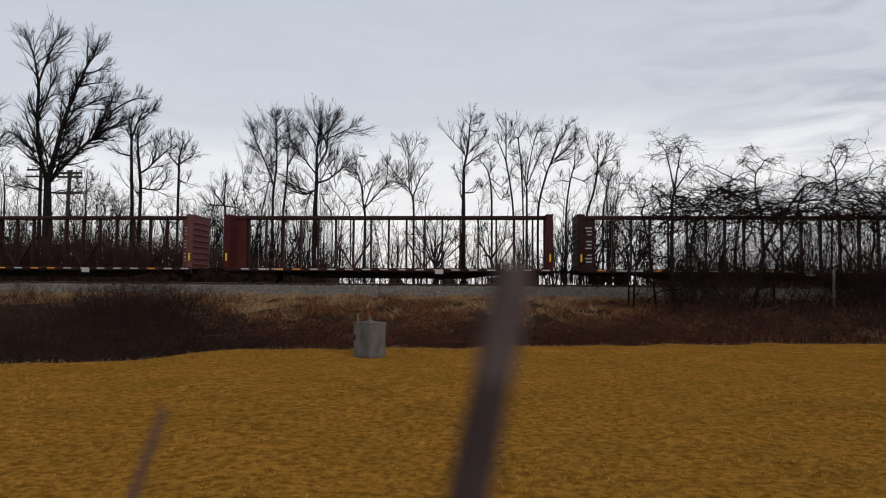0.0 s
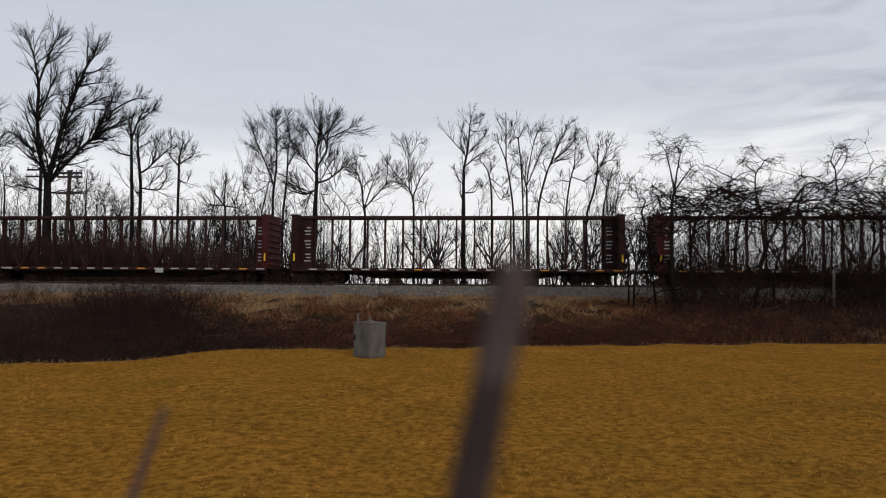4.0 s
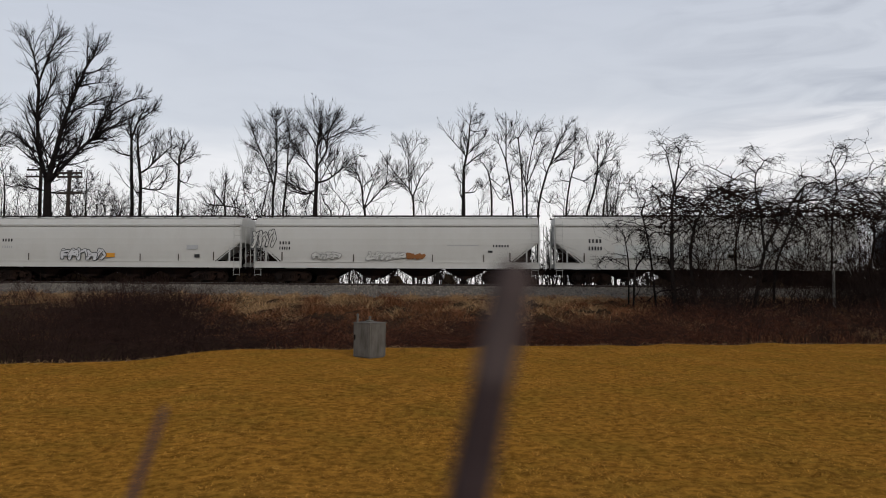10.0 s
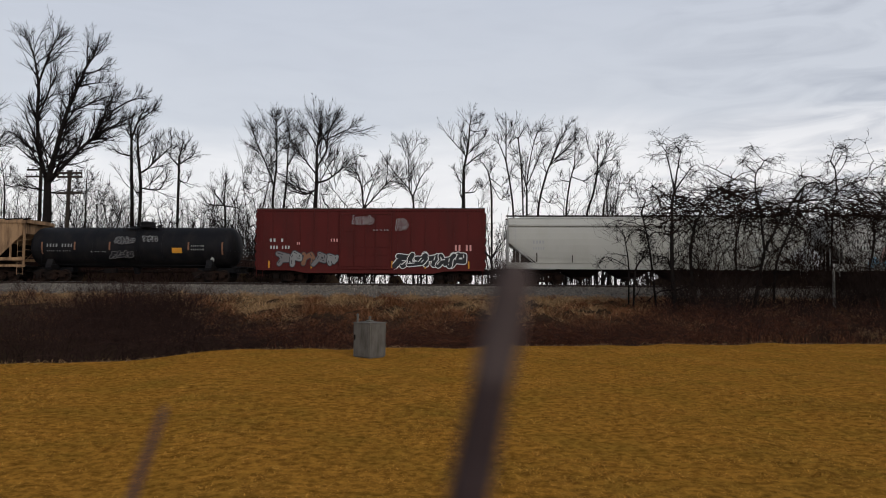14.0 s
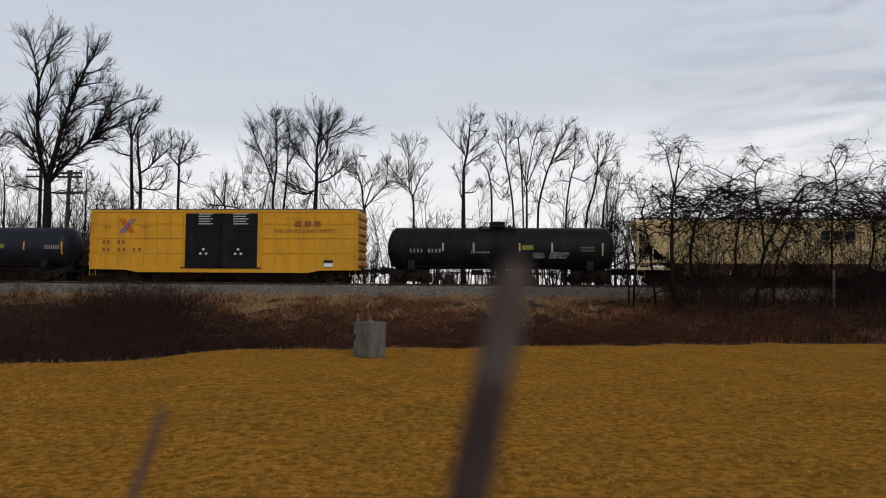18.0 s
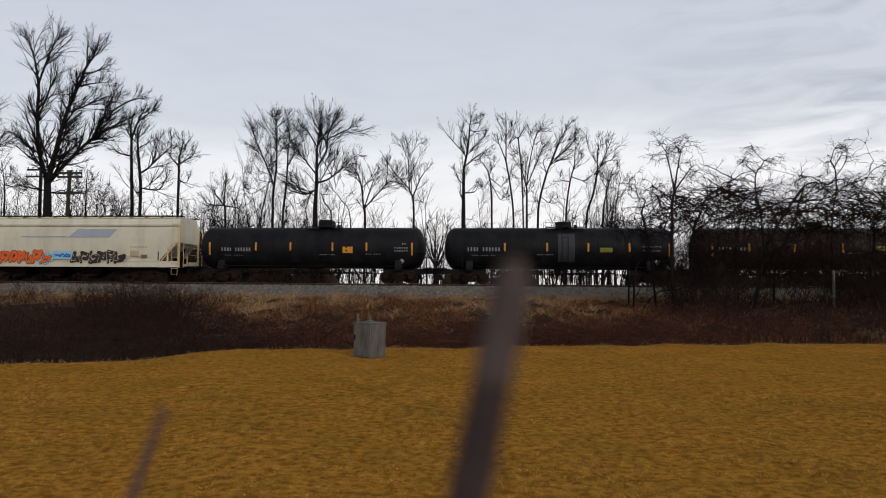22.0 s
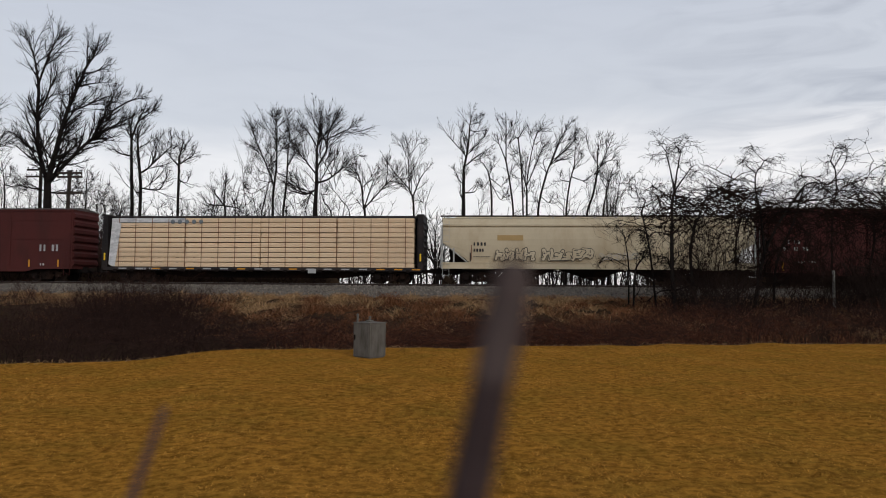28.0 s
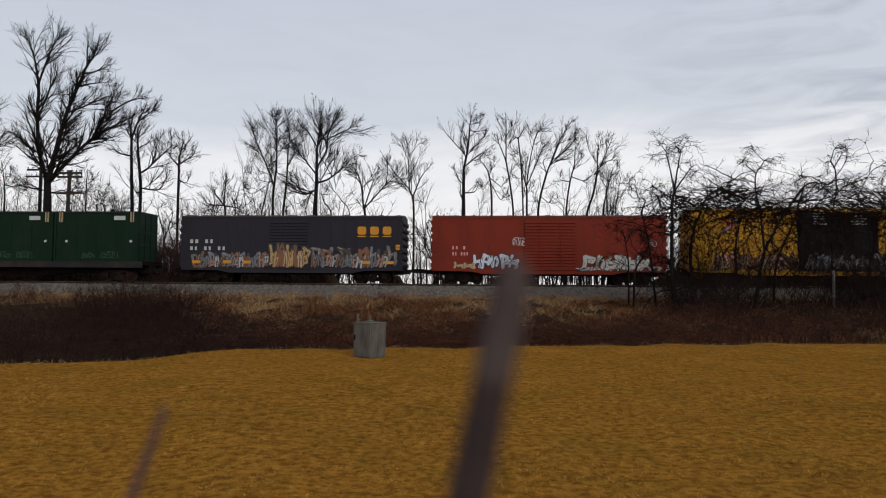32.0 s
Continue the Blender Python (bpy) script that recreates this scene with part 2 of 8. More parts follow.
# ---------------------------------------------------------------- mesh helpers
class Shape:
    """Collects the faces of one mesh."""

    def __init__(self):
        self.v, self.f = [], []

    def add(self, vs, fs):
        k = len(self.v)
        self.v.extend(vs)
        self.f.extend([tuple(i + k for i in f) for f in fs])
        return self

    def box(self, x0, x1, y0, y1, z0, z1):
        return self.add([(x0, y0, z0), (x1, y0, z0), (x1, y1, z0), (x0, y1, z0), (x0, y0, z1), (x1, y0, z1), (x1, y1, z1), (x0, y1, z1)],
                        [(0, 3, 2, 1), (4, 5, 6, 7), (0, 1, 5, 4), (1, 2, 6, 5), (2, 3, 7, 6), (3, 0, 4, 7)])

    def soft_box(self, x0, x1, y0, y1, z0, z1, e):
        """A box with chamfered upright and top edges."""
        ring = lambda a, z: [(x0 + a, y0 + e, z), (x0 + e, y0 + a, z), (x1 - e, y0 + a, z), (x1 - a, y0 + e, z), (x1 - a, y1 - e, z), (x1 - e, y1 - a, z), (x0 + e, y1 - a, z), (x0 + a, y1 - e, z)]
        return self.rings([ring(0, z0), ring(0, z1 - e), ring(e * 0.7, z1)])

    def rings(self, rs, caps=True):
        """Skins a row of closed rings of the same count."""
        n, vs, fs = len(rs[0]), [p for r in rs for p in r], []
        for k in range(len(rs) - 1):
            for i in range(n):
                j = (i + 1) % n
                fs.append((k * n + i, k * n + j, (k + 1) * n + j, (k + 1) * n + i))
        if caps:
            fs.append(tuple(range(n - 1, -1, -1)))
            fs.append(tuple(range((len(rs) - 1) * n, len(rs) * n)))
        return self.add(vs, fs)

    def along_x(self, profile, x0, x1):
        """A (y, z) outline, anticlockwise seen from +x, drawn along x."""
        return self.rings([[(x0, y, z) for y, z in profile], [(x1, y, z) for y, z in profile]])

    def along_y(self, profile, y0, y1):
        """An (x, z) outline drawn along y."""
        return self.rings([[(x, y0, z) for x, z in profile], [(x, y1, z) for x, z in profile]])

    def rod(self, a, b, r, n=5, r2=None):
        a, b = Vector(a), Vector(b)
        d = (b - a).normalized()
        u = d.orthogonal().normalized()
        w = d.cross(u)
        r2 = r if r2 is None else r2
        ring = lambda c, q: [tuple(c + q * (math.cos(t) * u + math.sin(t) * w)) for t in [2 * math.pi * i / n for i in range(n)]]
        return self.rings([ring(a, r), ring(b, r2)])

    def lathe_y(self, cx, cz, rows, n=20):
        """Rings of (y, radius) about an axis along y."""
        return self.rings([[(cx + r * math.cos(2 * math.pi * i / n), y, cz + r * math.sin(2 * math.pi * i / n)) for i in range(n)] for y, r in rows])

    def lathe_x(self, cy, cz, rows, n=28):
        return self.rings([[(x, cy + r * math.cos(2 * math.pi * i / n), cz + r * math.sin(2 * math.pi * i / n)) for i in range(n)] for x, r in rows])

    def lathe_z(self, cx, cy, rows, n=14):
        return self.rings([[(cx + r * math.cos(2 * math.pi * i / n), cy + r * math.sin(2 * math.pi * i / n), z) for i in range(n)] for z, r in rows])

    def mesh(self, name, material, smooth=False):
        me = bpy.data.meshes.new(name)
        me.from_pydata(self.v, [], self.f)
        me.materials.append(material)
        if smooth:
            me.shade_smooth()
        return me


def part(name, shape, material, parent, label="", smooth=False):
    ob = new(name, shape.mesh(name, material, smooth) if isinstance(shape, Shape) else shape)
    ob.parent = parent
    return tagged(ob, label) if label else ob


def sides(name, shape, material, parent, label=""):
    """Two parts, one for each side of the car, out of one collected shape."""
    for sg in (-1, 1):
        s = Shape()
        back = {}
        for f in shape.f:
            if sum(shape.v[i][1] for i in f) * sg > 0:
                g = []
                for i in f:
                    if i not in back:
                        back[i] = len(s.v)
                        s.v.append(shape.v[i])
                    g.append(back[i])
                s.f.append(tuple(g))
        if s.f:
            part(name, s, material, parent, label)


def mesh_of_arrays(name, verts, faces, material, smooth=False):
    """A mesh from numpy arrays; every face has the same number of corners."""
    me = bpy.data.meshes.new(name)
    k = faces.shape[1]
    me.vertices.add(len(verts))
    me.vertices.foreach_set("co", verts.astype(np.float32).ravel())
    me.loops.add(faces.size)
    me.loops.foreach_set("vertex_index", faces.astype(np.int32).ravel())
    me.polygons.add(len(faces))
    me.polygons.foreach_set("loop_start", np.arange(0, faces.size, k, dtype=np.int32))
    me.materials.append(material)
    me.update(calc_edges=True)
    me.validate()
    if smooth:
        me.shade_smooth()
    return me


def empty(name, m=None):
    ob = new(name)
    ob.empty_display_size = 0.5
    if m is not None:
        ob.matrix_basis = m
    return ob


# ---------------------------------------------------------------- ground
def step(a, b, x):
    t = np.clip((np.asarray(x, float) - a) / (b - a), 0, 1)
    return t * t * (3 - 2 * t)


def lawn_edge(x):
    """How far the mown lawn reaches."""
    x = np.asarray(x, float)
    return 17.75 + 0.25 * np.clip(x, -30, 40) - 2.6 * step(-5.6, -7.6, x) + 0.16 * np.sin(x * 1.7) + 0.1 * np.sin(x * 4.1 + 1)


def sky_gaps(x):
    """1 where the land behind the track lies low enough for sky to show below the cars."""
    x = np.asarray(x, float)
    return sum(step(a - 0.5, a, x) * (1 - step(b, b + 0.5, x)) for a, b in ((-12.6, -8.4), (-7.0, -4.0), (-2.4, 0.2), (4.2, 13.0)))


def ground_z(x, y):
    x, y = np.asarray(x, float), np.asarray(y, float)
    past = y - lawn_edge(x)
    lawn = 0.03 * np.sin(x * 0.7 + 0.4) * np.sin(y * 0.5) + 0.018 * np.sin(x * 2.3 + y * 1.1)
    ditch = -0.55 * step(0.1, 3.0, past) * (1 - step(24, 33, y))
    bank = 0.76 * step(29, 43.2, y)
    behind = -0.1 * step(50.5, 58, y) + 0.12 * np.sin(x * 0.21) * np.sin(y * 0.17) * step(52, 60, y)
    # a low berm behind the track, with gaps through which the sky shows
    gap = sky_gaps(x)
    behind = behind + 1.95 * step(51.5, 54.5, y) * (1 - step(57, 60, y)) * (1 - 0.85 * gap) * (0.9 + 0.06 * np.sin(x * 0.9) + 0.06 * np.sin(x * 2.3 + y) + 0.07 * np.sin(x * 5.1 + 2 * y))
    near = 1 - step(0, 2.5, past)
    return lawn * near + ditch + bank + behind + (0.09 * np.sin(x * 1.3 + 2) * np.sin(y * 1.1) + 0.07 * np.sin(x * 2.9 + y * 0.8) + 0.05 * np.sin(x * 5.3 - y * 1.7)) * step(0.5, 3, past) * (1 - step(40, 43, y))


def ground_material():
    m = mat("ground", (0.035, 0.022, 0.014), 1.0, vary=0.3, size=0.5, fine=9, stain=(0.06, 0.04, 0.02), amount=0.6, stain_size=0.6, bump=0.6)
    return m


def build_ground():
    xs = np.concatenate([[-2500, -1200, -600, -300, -170, -110], np.arange(-80, -24, 4), np.arange(-24, 24, 0.5), np.arange(24, 81, 4), [110, 170, 300, 600, 1200, 2500]])
    ys = np.concatenate([[-1500, -500, -150, -50, -20, -8, -3], np.arange(0, 48, 0.5), np.arange(48, 80, 2), [90, 110, 150, 220, 350, 600, 1100, 2000, 3500]])
    gx, gy = np.meshgrid(xs, ys)
    under = np.where(gy < lawn_edge(gx) - 0.4, 0.15, 0.0)      # the earth lies below the turf
    v = np.stack([gx, gy, ground_z(gx, gy) - under], -1).reshape(-1, 3)
    nx, ny = len(xs), len(ys)
    i = (np.arange(ny - 1)[:, None] * nx + np.arange(nx - 1)).ravel()
    ob = new("ground", mesh_of_arrays("ground", v, np.stack([i, i + 1, i + nx + 1, i + nx], 1), ground_material(), True))
    tagged(ob, "brown winter earth under lawn, ditch and railway bank", "ground", kind="structure")
    # the mown lawn, a skin on the earth that ends in a ragged edge
    lx = np.concatenate([np.arange(-80, -30, 2), np.arange(-30, 34.01, 0.4), np.arange(36, 84, 2)])
    rows = 90
    gx = np.repeat(lx[None, :], rows, 0)
    gy = -40 + (np.linspace(0, 1, rows)[:, None] ** 0.6) * (lawn_edge(lx) + 40)[None, :]
    v = np.stack([gx, gy, ground_z(gx, gy) + 0.012], -1).reshape(-1, 3)
    nx = len(lx)
    i = (np.arange(rows - 1)[:, None] * nx + np.arange(nx - 1)).ravel()
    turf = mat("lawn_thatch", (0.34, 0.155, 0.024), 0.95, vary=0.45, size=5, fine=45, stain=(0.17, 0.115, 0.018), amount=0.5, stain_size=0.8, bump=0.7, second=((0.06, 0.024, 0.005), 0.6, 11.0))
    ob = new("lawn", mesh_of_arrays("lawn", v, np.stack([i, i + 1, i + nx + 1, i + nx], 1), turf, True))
    tagged(ob, "dormant straw-coloured mown lawn", "lawn", kind="structure")


def blades(name, x, y, z, h, w, lean, rng, material, label, category, bend=0.5, short=False):
    """Grass: one bent blade of two triangles at each place."""
    n = len(x)
    a = rng.uniform(0, 2 * np.pi, n)
    dx, dy = np.cos(a), np.sin(a)
    b = rng.uniform(0, 2 * np.pi, n)
    lx, ly = np.cos(b) * lean, np.sin(b) * lean
    base = np.stack([x, y, z], 1)
    side = np.stack([dx * w, dy * w, np.zeros(n)], 1)
    mid = base + np.stack([lx * h * 0.35, ly * h * 0.35, h * 0.6], 1)
    tip = base + np.stack([lx * h * (0.35 + bend), ly * h * (0.35 + bend), h * np.clip(1 - lean * 0.5, 0.25, 1)], 1)
    if short:
        v = np.stack([base - side, base + side, tip], 1).reshape(-1, 3)
        ob = new(name, mesh_of_arrays(name, v, np.arange(3 * n).reshape(-1, 3), material))
        return tagged(ob, label, category, kind="stuff")
    v = np.stack([base - side, base + side, mid + side * 0.7, mid - side * 0.7, tip], 1).reshape(-1, 3)
    k = np.arange(n)[:, None] * 5
    f = np.concatenate([k + [0, 1, 2], k + [0, 2, 3], k + [3, 2, 4]])
    ob = new(name, mesh_of_arrays(name, v, f, material))
    return tagged(ob, label, category, kind="stuff")


def build_grass():
    rng = np.random.default_rng(5)
    # lawn: matted tufts, thicker towards the camera, combed over in loose patches
    n, per = 17000, 36
    r = 4.3 + 18.5 * rng.random(n) ** 0.72
    ang = rng.uniform(-0.68, 0.68, n) - 0.068
    tx, ty = r * np.sin(ang), r * np.cos(ang)
    reach = rng.uniform(0.02, 0.05, n) * (0.75 + ty / 14)
    high = rng.uniform(0.6, 1.35, n) * (1 + 0.3 * np.sin(tx * 1.9) * np.sin(ty * 2.3 + tx))
    x = np.repeat(tx, per) + np.repeat(reach, per) * rng.standard_normal(n * per) * 1.5
    y = np.repeat(ty, per) + np.repeat(reach, per) * rng.standard_normal(n * per)
    h = np.repeat(high, per) * rng.uniform(0.016, 0.042, n * per)
    keep = y < lawn_edge(x) - 0.02
    x, y, h = x[keep], y[keep], h[keep]
    n = len(x)
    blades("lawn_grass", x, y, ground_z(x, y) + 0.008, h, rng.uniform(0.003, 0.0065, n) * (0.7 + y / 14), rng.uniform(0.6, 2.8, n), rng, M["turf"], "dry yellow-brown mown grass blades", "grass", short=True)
    # longer straw along the edge of the lawn
    n = 2600
    x = rng.uniform(-16, 18, n)
    y = lawn_edge(x) + rng.normal(0.05, 0.16, n)
    blades("edge_grass", x, y, ground_z(x, y), rng.uniform(0.03, 0.16, n) * rng.random(n), rng.uniform(0.003, 0.006, n), rng.uniform(0.4, 2.2, n), rng, M["straw"], "long dry straw along the lawn edge", "grass")
    # tan grass on the railway bank
    n = 140000
    x = rng.uniform(-40, 36, n)
    y = 24 + 19.6 * rng.random(n) ** 0.8
    # clumps of straw and of red weeds, broken up at several sizes
    patch = np.sin(x * 0.45 + 1) + 0.9 * np.sin(x * 1.13 + y * 0.6) + 0.8 * np.sin(y * 0.9 - x * 0.7) + 0.9 * np.sin(x * 2.6 + 1.5 * np.sin(y * 0.8)) + rng.normal(0, 0.75, n)
    keep = (x + 17 + 0.35 * (y - 24) + 1.2 * np.sin(y * 1.1) + rng.normal(0, 1.6, n) > 0) | (y > 36 + rng.normal(0, 1.0, n))
    keep &= np.sin(x * 1.9 + 0.8 * np.sin(y * 1.7)) + np.sin(y * 1.5 + x * 0.6) + 0.7 * np.sin(x * 4.1 - y * 2.2) + rng.normal(0, 0.35, n) > -0.95      # bare between the tussocks
    x, y, patch = x[keep], y[keep], patch[keep]
    tan = patch + (y - 36.5) * 0.24 > 0.0
    for name, pick, material, label in (("bank_grass", tan, M["straw"], "tall dead tan grass on the railway bank"), ("red_grass", ~tan, M["red_grass"], "matted red-brown dead weeds on the railway bank")):
        u, w = x[pick], y[pick]
        m = len(u)
        tall = rng.uniform(0.12, 0.5, m) * (1 - 0.5 * step(41.5, 43.3, w)) * (1 + 0.55 * np.sin(u * 1.7 + 0.6 * w) * np.sin(w * 1.3) + 0.4 * np.sin(u * 4.3 + w))
        blades(name, u, w, np.where(w > 43.2, np.maximum(ground_z(u, w), 0.75 + (w - 43.3) * 0.436), ground_z(u, w)) - 0.02, tall, rng.uniform(0.006, 0.014, m), rng.uniform(0.6, 2.6, m), rng, material, label, "grass")


# ---------------------------------------------------------------- track
def build_track():
    s = Shape()
    prof = [(43.3, 0.75), (44.95, 1.47), (45.15, 1.5), (47.95, 1.5), (48.15, 1.47), (50.2, 0.6), (50.2, 0.3), (43.3, 0.3)]
    s.along_x([(y, z) for y, z in prof[::-1]], -740, 700)
    bed = new("ballast", s.mesh("ballast", mat("ballast", (0.14, 0.123, 0.106), 1.0, vary=0.35, size=2.5, fine=16, stain=(0.12, 0.11, 0.10), amount=0.5, stain_size=1.2, bump=1.0)))
    tagged(bed, "grey crushed stone ballast bed", "ballast", kind="structure")
    # loose stones on the near shoulder
    rng = np.random.default_rng(8)
    n = 9000
    x, t = rng.uniform(-34, 34, n), rng.random(n) ** 1.1
    y = 43.1 + t * 2.4
    z = np.where(y < 44.95, 0.75 + (y - 43.3) / 1.65 * 0.72, 1.49)
    z = np.where(y < 43.3, 0.72, z)
    r = rng.uniform(0.035, 0.08, n)
    d = np.array([(1, 0, 0), (-1, 0, 0), (0, 1, 0), (0, -1, 0), (0, 0, 1), (0, 0, -1)], float)
    q = d[None] * (r[:, None, None] * rng.uniform(0.6, 1.3, (n, 6, 1))) + rng.normal(0, 0.008, (n, 6, 3))
    v = (np.stack([x, y, z + 0.015], 1)[:, None] + q).reshape(-1, 3)
    f = np.array([(0, 2, 4), (2, 1, 4), (1, 3, 4), (3, 0, 4), (2, 0, 5), (1, 2, 5), (3, 1, 5), (0, 3, 5)])
    ob = new("ballast_stones", mesh_of_arrays("ballast_stones", v, (np.arange(n)[:, None, None] * 6 + f).reshape(-1, 3), M["stone"]))
    tagged(ob, "loose grey ballast stones on the track shoulder", "gravel", kind="stuff")
    for dy in (-0.755, 0.755):
        y = TRACK_Y + dy
        rail = empty("rail", pose(0, y, RAIL_Z))
        tagged(rail, "worn steel rail on spiked ties", "rail", "rails of the track", kind="structure")
        w = Shape().along_x([(-0.035, -0.172), (-0.009, -0.15), (-0.009, -0.045), (-0.036, -0.03), (-0.036, -0.005), (0.036, -0.005), (0.036, -0.03), (0.009, -0.045), (0.009, -0.15), (0.035, -0.172)][::-1], -740, 700)
        w.box(-740, 700, -0.075, 0.075, -0.186, -0.17)
        part("rail_web", w, M["rail"], rail)
        part("rail_head", Shape().box(-740, 700, -0.034, 0.034, -0.005, 0.0), M["rail_head"], rail, "polished running surface")
    # wooden ties, singly where they are seen
    tie = Shape().soft_box(-0.115, 0.115, -1.3, 1.3, -0.12, 0.045, 0.012).mesh("tie", M["tie"])
    track = empty("track_ties", pose(0, TRACK_Y, 1.45))
    tagged(track, "dark creosoted wooden ties in the ballast", "ties", kind="structure")
    rng = random.Random(4)
    for i in range(150):
        t = part("tie", tie, None, track)
        t.location = (-40 + i * 0.53 + rng.uniform(-0.03, 0.03), rng.uniform(-0.04, 0.04), rng.uniform(-0.01, 0.01))


build_ground()
build_grass()
build_track()


# ---------------------------------------------------------------- bare trees
def unit(v):
    return v / np.maximum(np.linalg.norm(v, axis=-1, keepdims=True), 1e-9)


def tubes(groups):
    """Vertices and quads of tapered tubes: groups of (points (n, k, 3), radii (n, k), sides)."""
    vs, fs, base = [], [], 0
    for P, R, m in groups:
        n, k, _ = P.shape
        if n == 0:
            continue
        T = unit(np.gradient(P, axis=1))
        mean = unit(T.mean(1))
        ref = np.where(np.abs(mean[:, 2:3]) < 0.8, np.array([[0, 0, 1.0]]), np.array([[1.0, 0, 0]]))
        U = unit(np.cross(T, ref[:, None]))
        W = np.cross(T, U)
        a = np.arange(m) * 2 * np.pi / m
        ring = P[:, :, None] + R[:, :, None, None] * (np.cos(a)[:, None] * U[:, :, None] + np.sin(a)[:, None] * W[:, :, None])
        vs.append(ring.reshape(-1, 3))
        i = np.arange(n)[:, None, None] * k * m + np.arange(k - 1)[None, :, None] * m
        s, e = np.arange(m), (np.arange(m) + 1) % m
        f = np.stack(np.broadcast_arrays(i + s, i + e, i + m + e, i + m + s), -1).reshape(-1, 4)
        fs.append(f + base)
        base += n * k * m
    return np.concatenate(vs), np.concatenate(fs)


def limbs_to(rng, starts, ends, r0, r1, k=10, wig=0.012, low=0.46, out=0.54):
    """Limbs that leave their start sideways and turn up towards their end."""
    starts, ends = np.asarray(starts, float), np.asarray(ends, float)
    c = starts + (ends - starts) * np.array([out, out, low])
    t = np.linspace(0, 1, k)[None, :, None]
    P = (1 - t) ** 2 * starts[:, None] + 2 * t * (1 - t) * c[:, None] + t ** 2 * ends[:, None]
    L = np.linalg.norm(ends - starts, axis=1)[:, None, None]
    j = rng.standard_normal(P.shape) * wig * L
    j[:, 0] = 0
    P = P + np.cumsum(j, 1) * 0.6
    R = np.asarray(r0, float)[:, None] * (1 - t[..., 0]) ** 1.25 + np.asarray(r1, float)[:, None] * t[..., 0]
    return P, R


def sprout(rng, P, R, per_m, t0, length, angle, k, rfac, wig=0.10, up=0.12, least=1, rmin=0.004, most=40, droop=0.0, taper=0.4, bias=0.85):
    """Side branches: per_m of them on each metre of the parents, of a share 'length' of the parent's length."""
    seg = np.linalg.norm(np.diff(P, axis=1), axis=2)
    L = seg.sum(1)
    count = np.clip(np.round(L * (1 - t0) * per_m + rng.uniform(-0.5, 0.5, len(L))), least, most).astype(int)
    idx = np.repeat(np.arange(len(P)), count)
    n = len(idx)
    t = t0 + (1 - t0) * rng.random(n) ** bias
    f = t * (P.shape[1] - 1)
    a = np.minimum(f.astype(int), P.shape[1] - 2)
    w = (f - a)[:, None]
    pos = P[idx, a] * (1 - w) + P[idx, a + 1] * w
    rad = R[idx, a] * (1 - w[:, 0]) + R[idx, a + 1] * w[:, 0]
    d = unit(P[idx, a + 1] - P[idx, a])
    side = unit(np.cross(d, rng.standard_normal((n, 3))))
    ang = np.radians(rng.uniform(angle[0], angle[1], n))[:, None]
    d = unit(d * np.cos(ang) + side * np.sin(ang))
    ln = L[idx] * rng.uniform(length[0], length[1], n) * (1.1 - taper * t)
    Q = np.empty((n, k, 3))
    Q[:, 0] = pos
    for i in range(1, k):
        d = d + rng.standard_normal((n, 3)) * wig
        d[:, 2] += up - droop * i
        d = unit(d)
        Q[:, i] = Q[:, i - 1] + d * (ln / (k - 1))[:, None]
    r0 = np.maximum(np.minimum(rad * rfac, ln * 0.022 + rmin), rmin)
    S = r0[:, None] * np.linspace(1, 0.35, k)[None, :]
    return Q, S


def shoots(rng, P, R, per_m, t0, length, angle, k, rfac, wig=0.06, up=0.06, least=1, rmin=0.01, most=60, droop=0.0, ends=2, bias=0.75, taper=0.6, full=3.0):
    """Branches that leave their parents all along, longest near the start, and in a fan from the parents' ends. length: metres, from and to."""
    L = np.linalg.norm(np.diff(P, axis=1), axis=2).sum(1)
    count = np.clip(np.round(L * (1 - t0) * per_m + rng.uniform(-0.5, 0.5, len(L))), least, most).astype(int)
    idx = np.concatenate([np.repeat(np.arange(len(P)), count), np.repeat(np.arange(len(P)), ends)])
    n, m = len(idx), count.sum()
    t = t0 + (1 - t0) * rng.random(n) ** bias
    t[m:] = rng.uniform(0.93, 0.999, n - m)
    f = t * (P.shape[1] - 1)
    a = np.minimum(f.astype(int), P.shape[1] - 2)
    w = (f - a)[:, None]
    pos = P[idx, a] * (1 - w) + P[idx, a + 1] * w
    rad = R[idx, a] * (1 - w[:, 0]) + R[idx, a + 1] * w[:, 0]
    d = unit(P[idx, a + 1] - P[idx, a])
    side = unit(np.cross(d, rng.standard_normal((n, 3))))
    ang = np.radians(rng.uniform(angle[0], angle[1], n))
    ang[m:] *= 0.6
    d = unit(d * np.cos(ang)[:, None] + side * np.sin(ang)[:, None])
    ln = rng.uniform(length[0], length[1], n) * np.where(np.arange(n) < m, 1.2 - taper * t, 1.2 - 0.8 * taper) * np.clip(L[idx] / full, 0.3, 1.0)
    Q = np.empty((n, k, 3))
    Q[:, 0] = pos
    for i in range(1, k):
        d = d + rng.standard_normal((n, 3)) * wig
        d[:, 2] += up - droop * i
        d = unit(d)
        Q[:, i] = Q[:, i - 1] + d * (ln / (k - 1))[:, None]
    r0 = np.maximum(np.minimum(rad * rfac, ln * 0.02 + rmin), rmin)
    return Q, r0[:, None] * np.linspace(1, 0.4, k)[None, :]


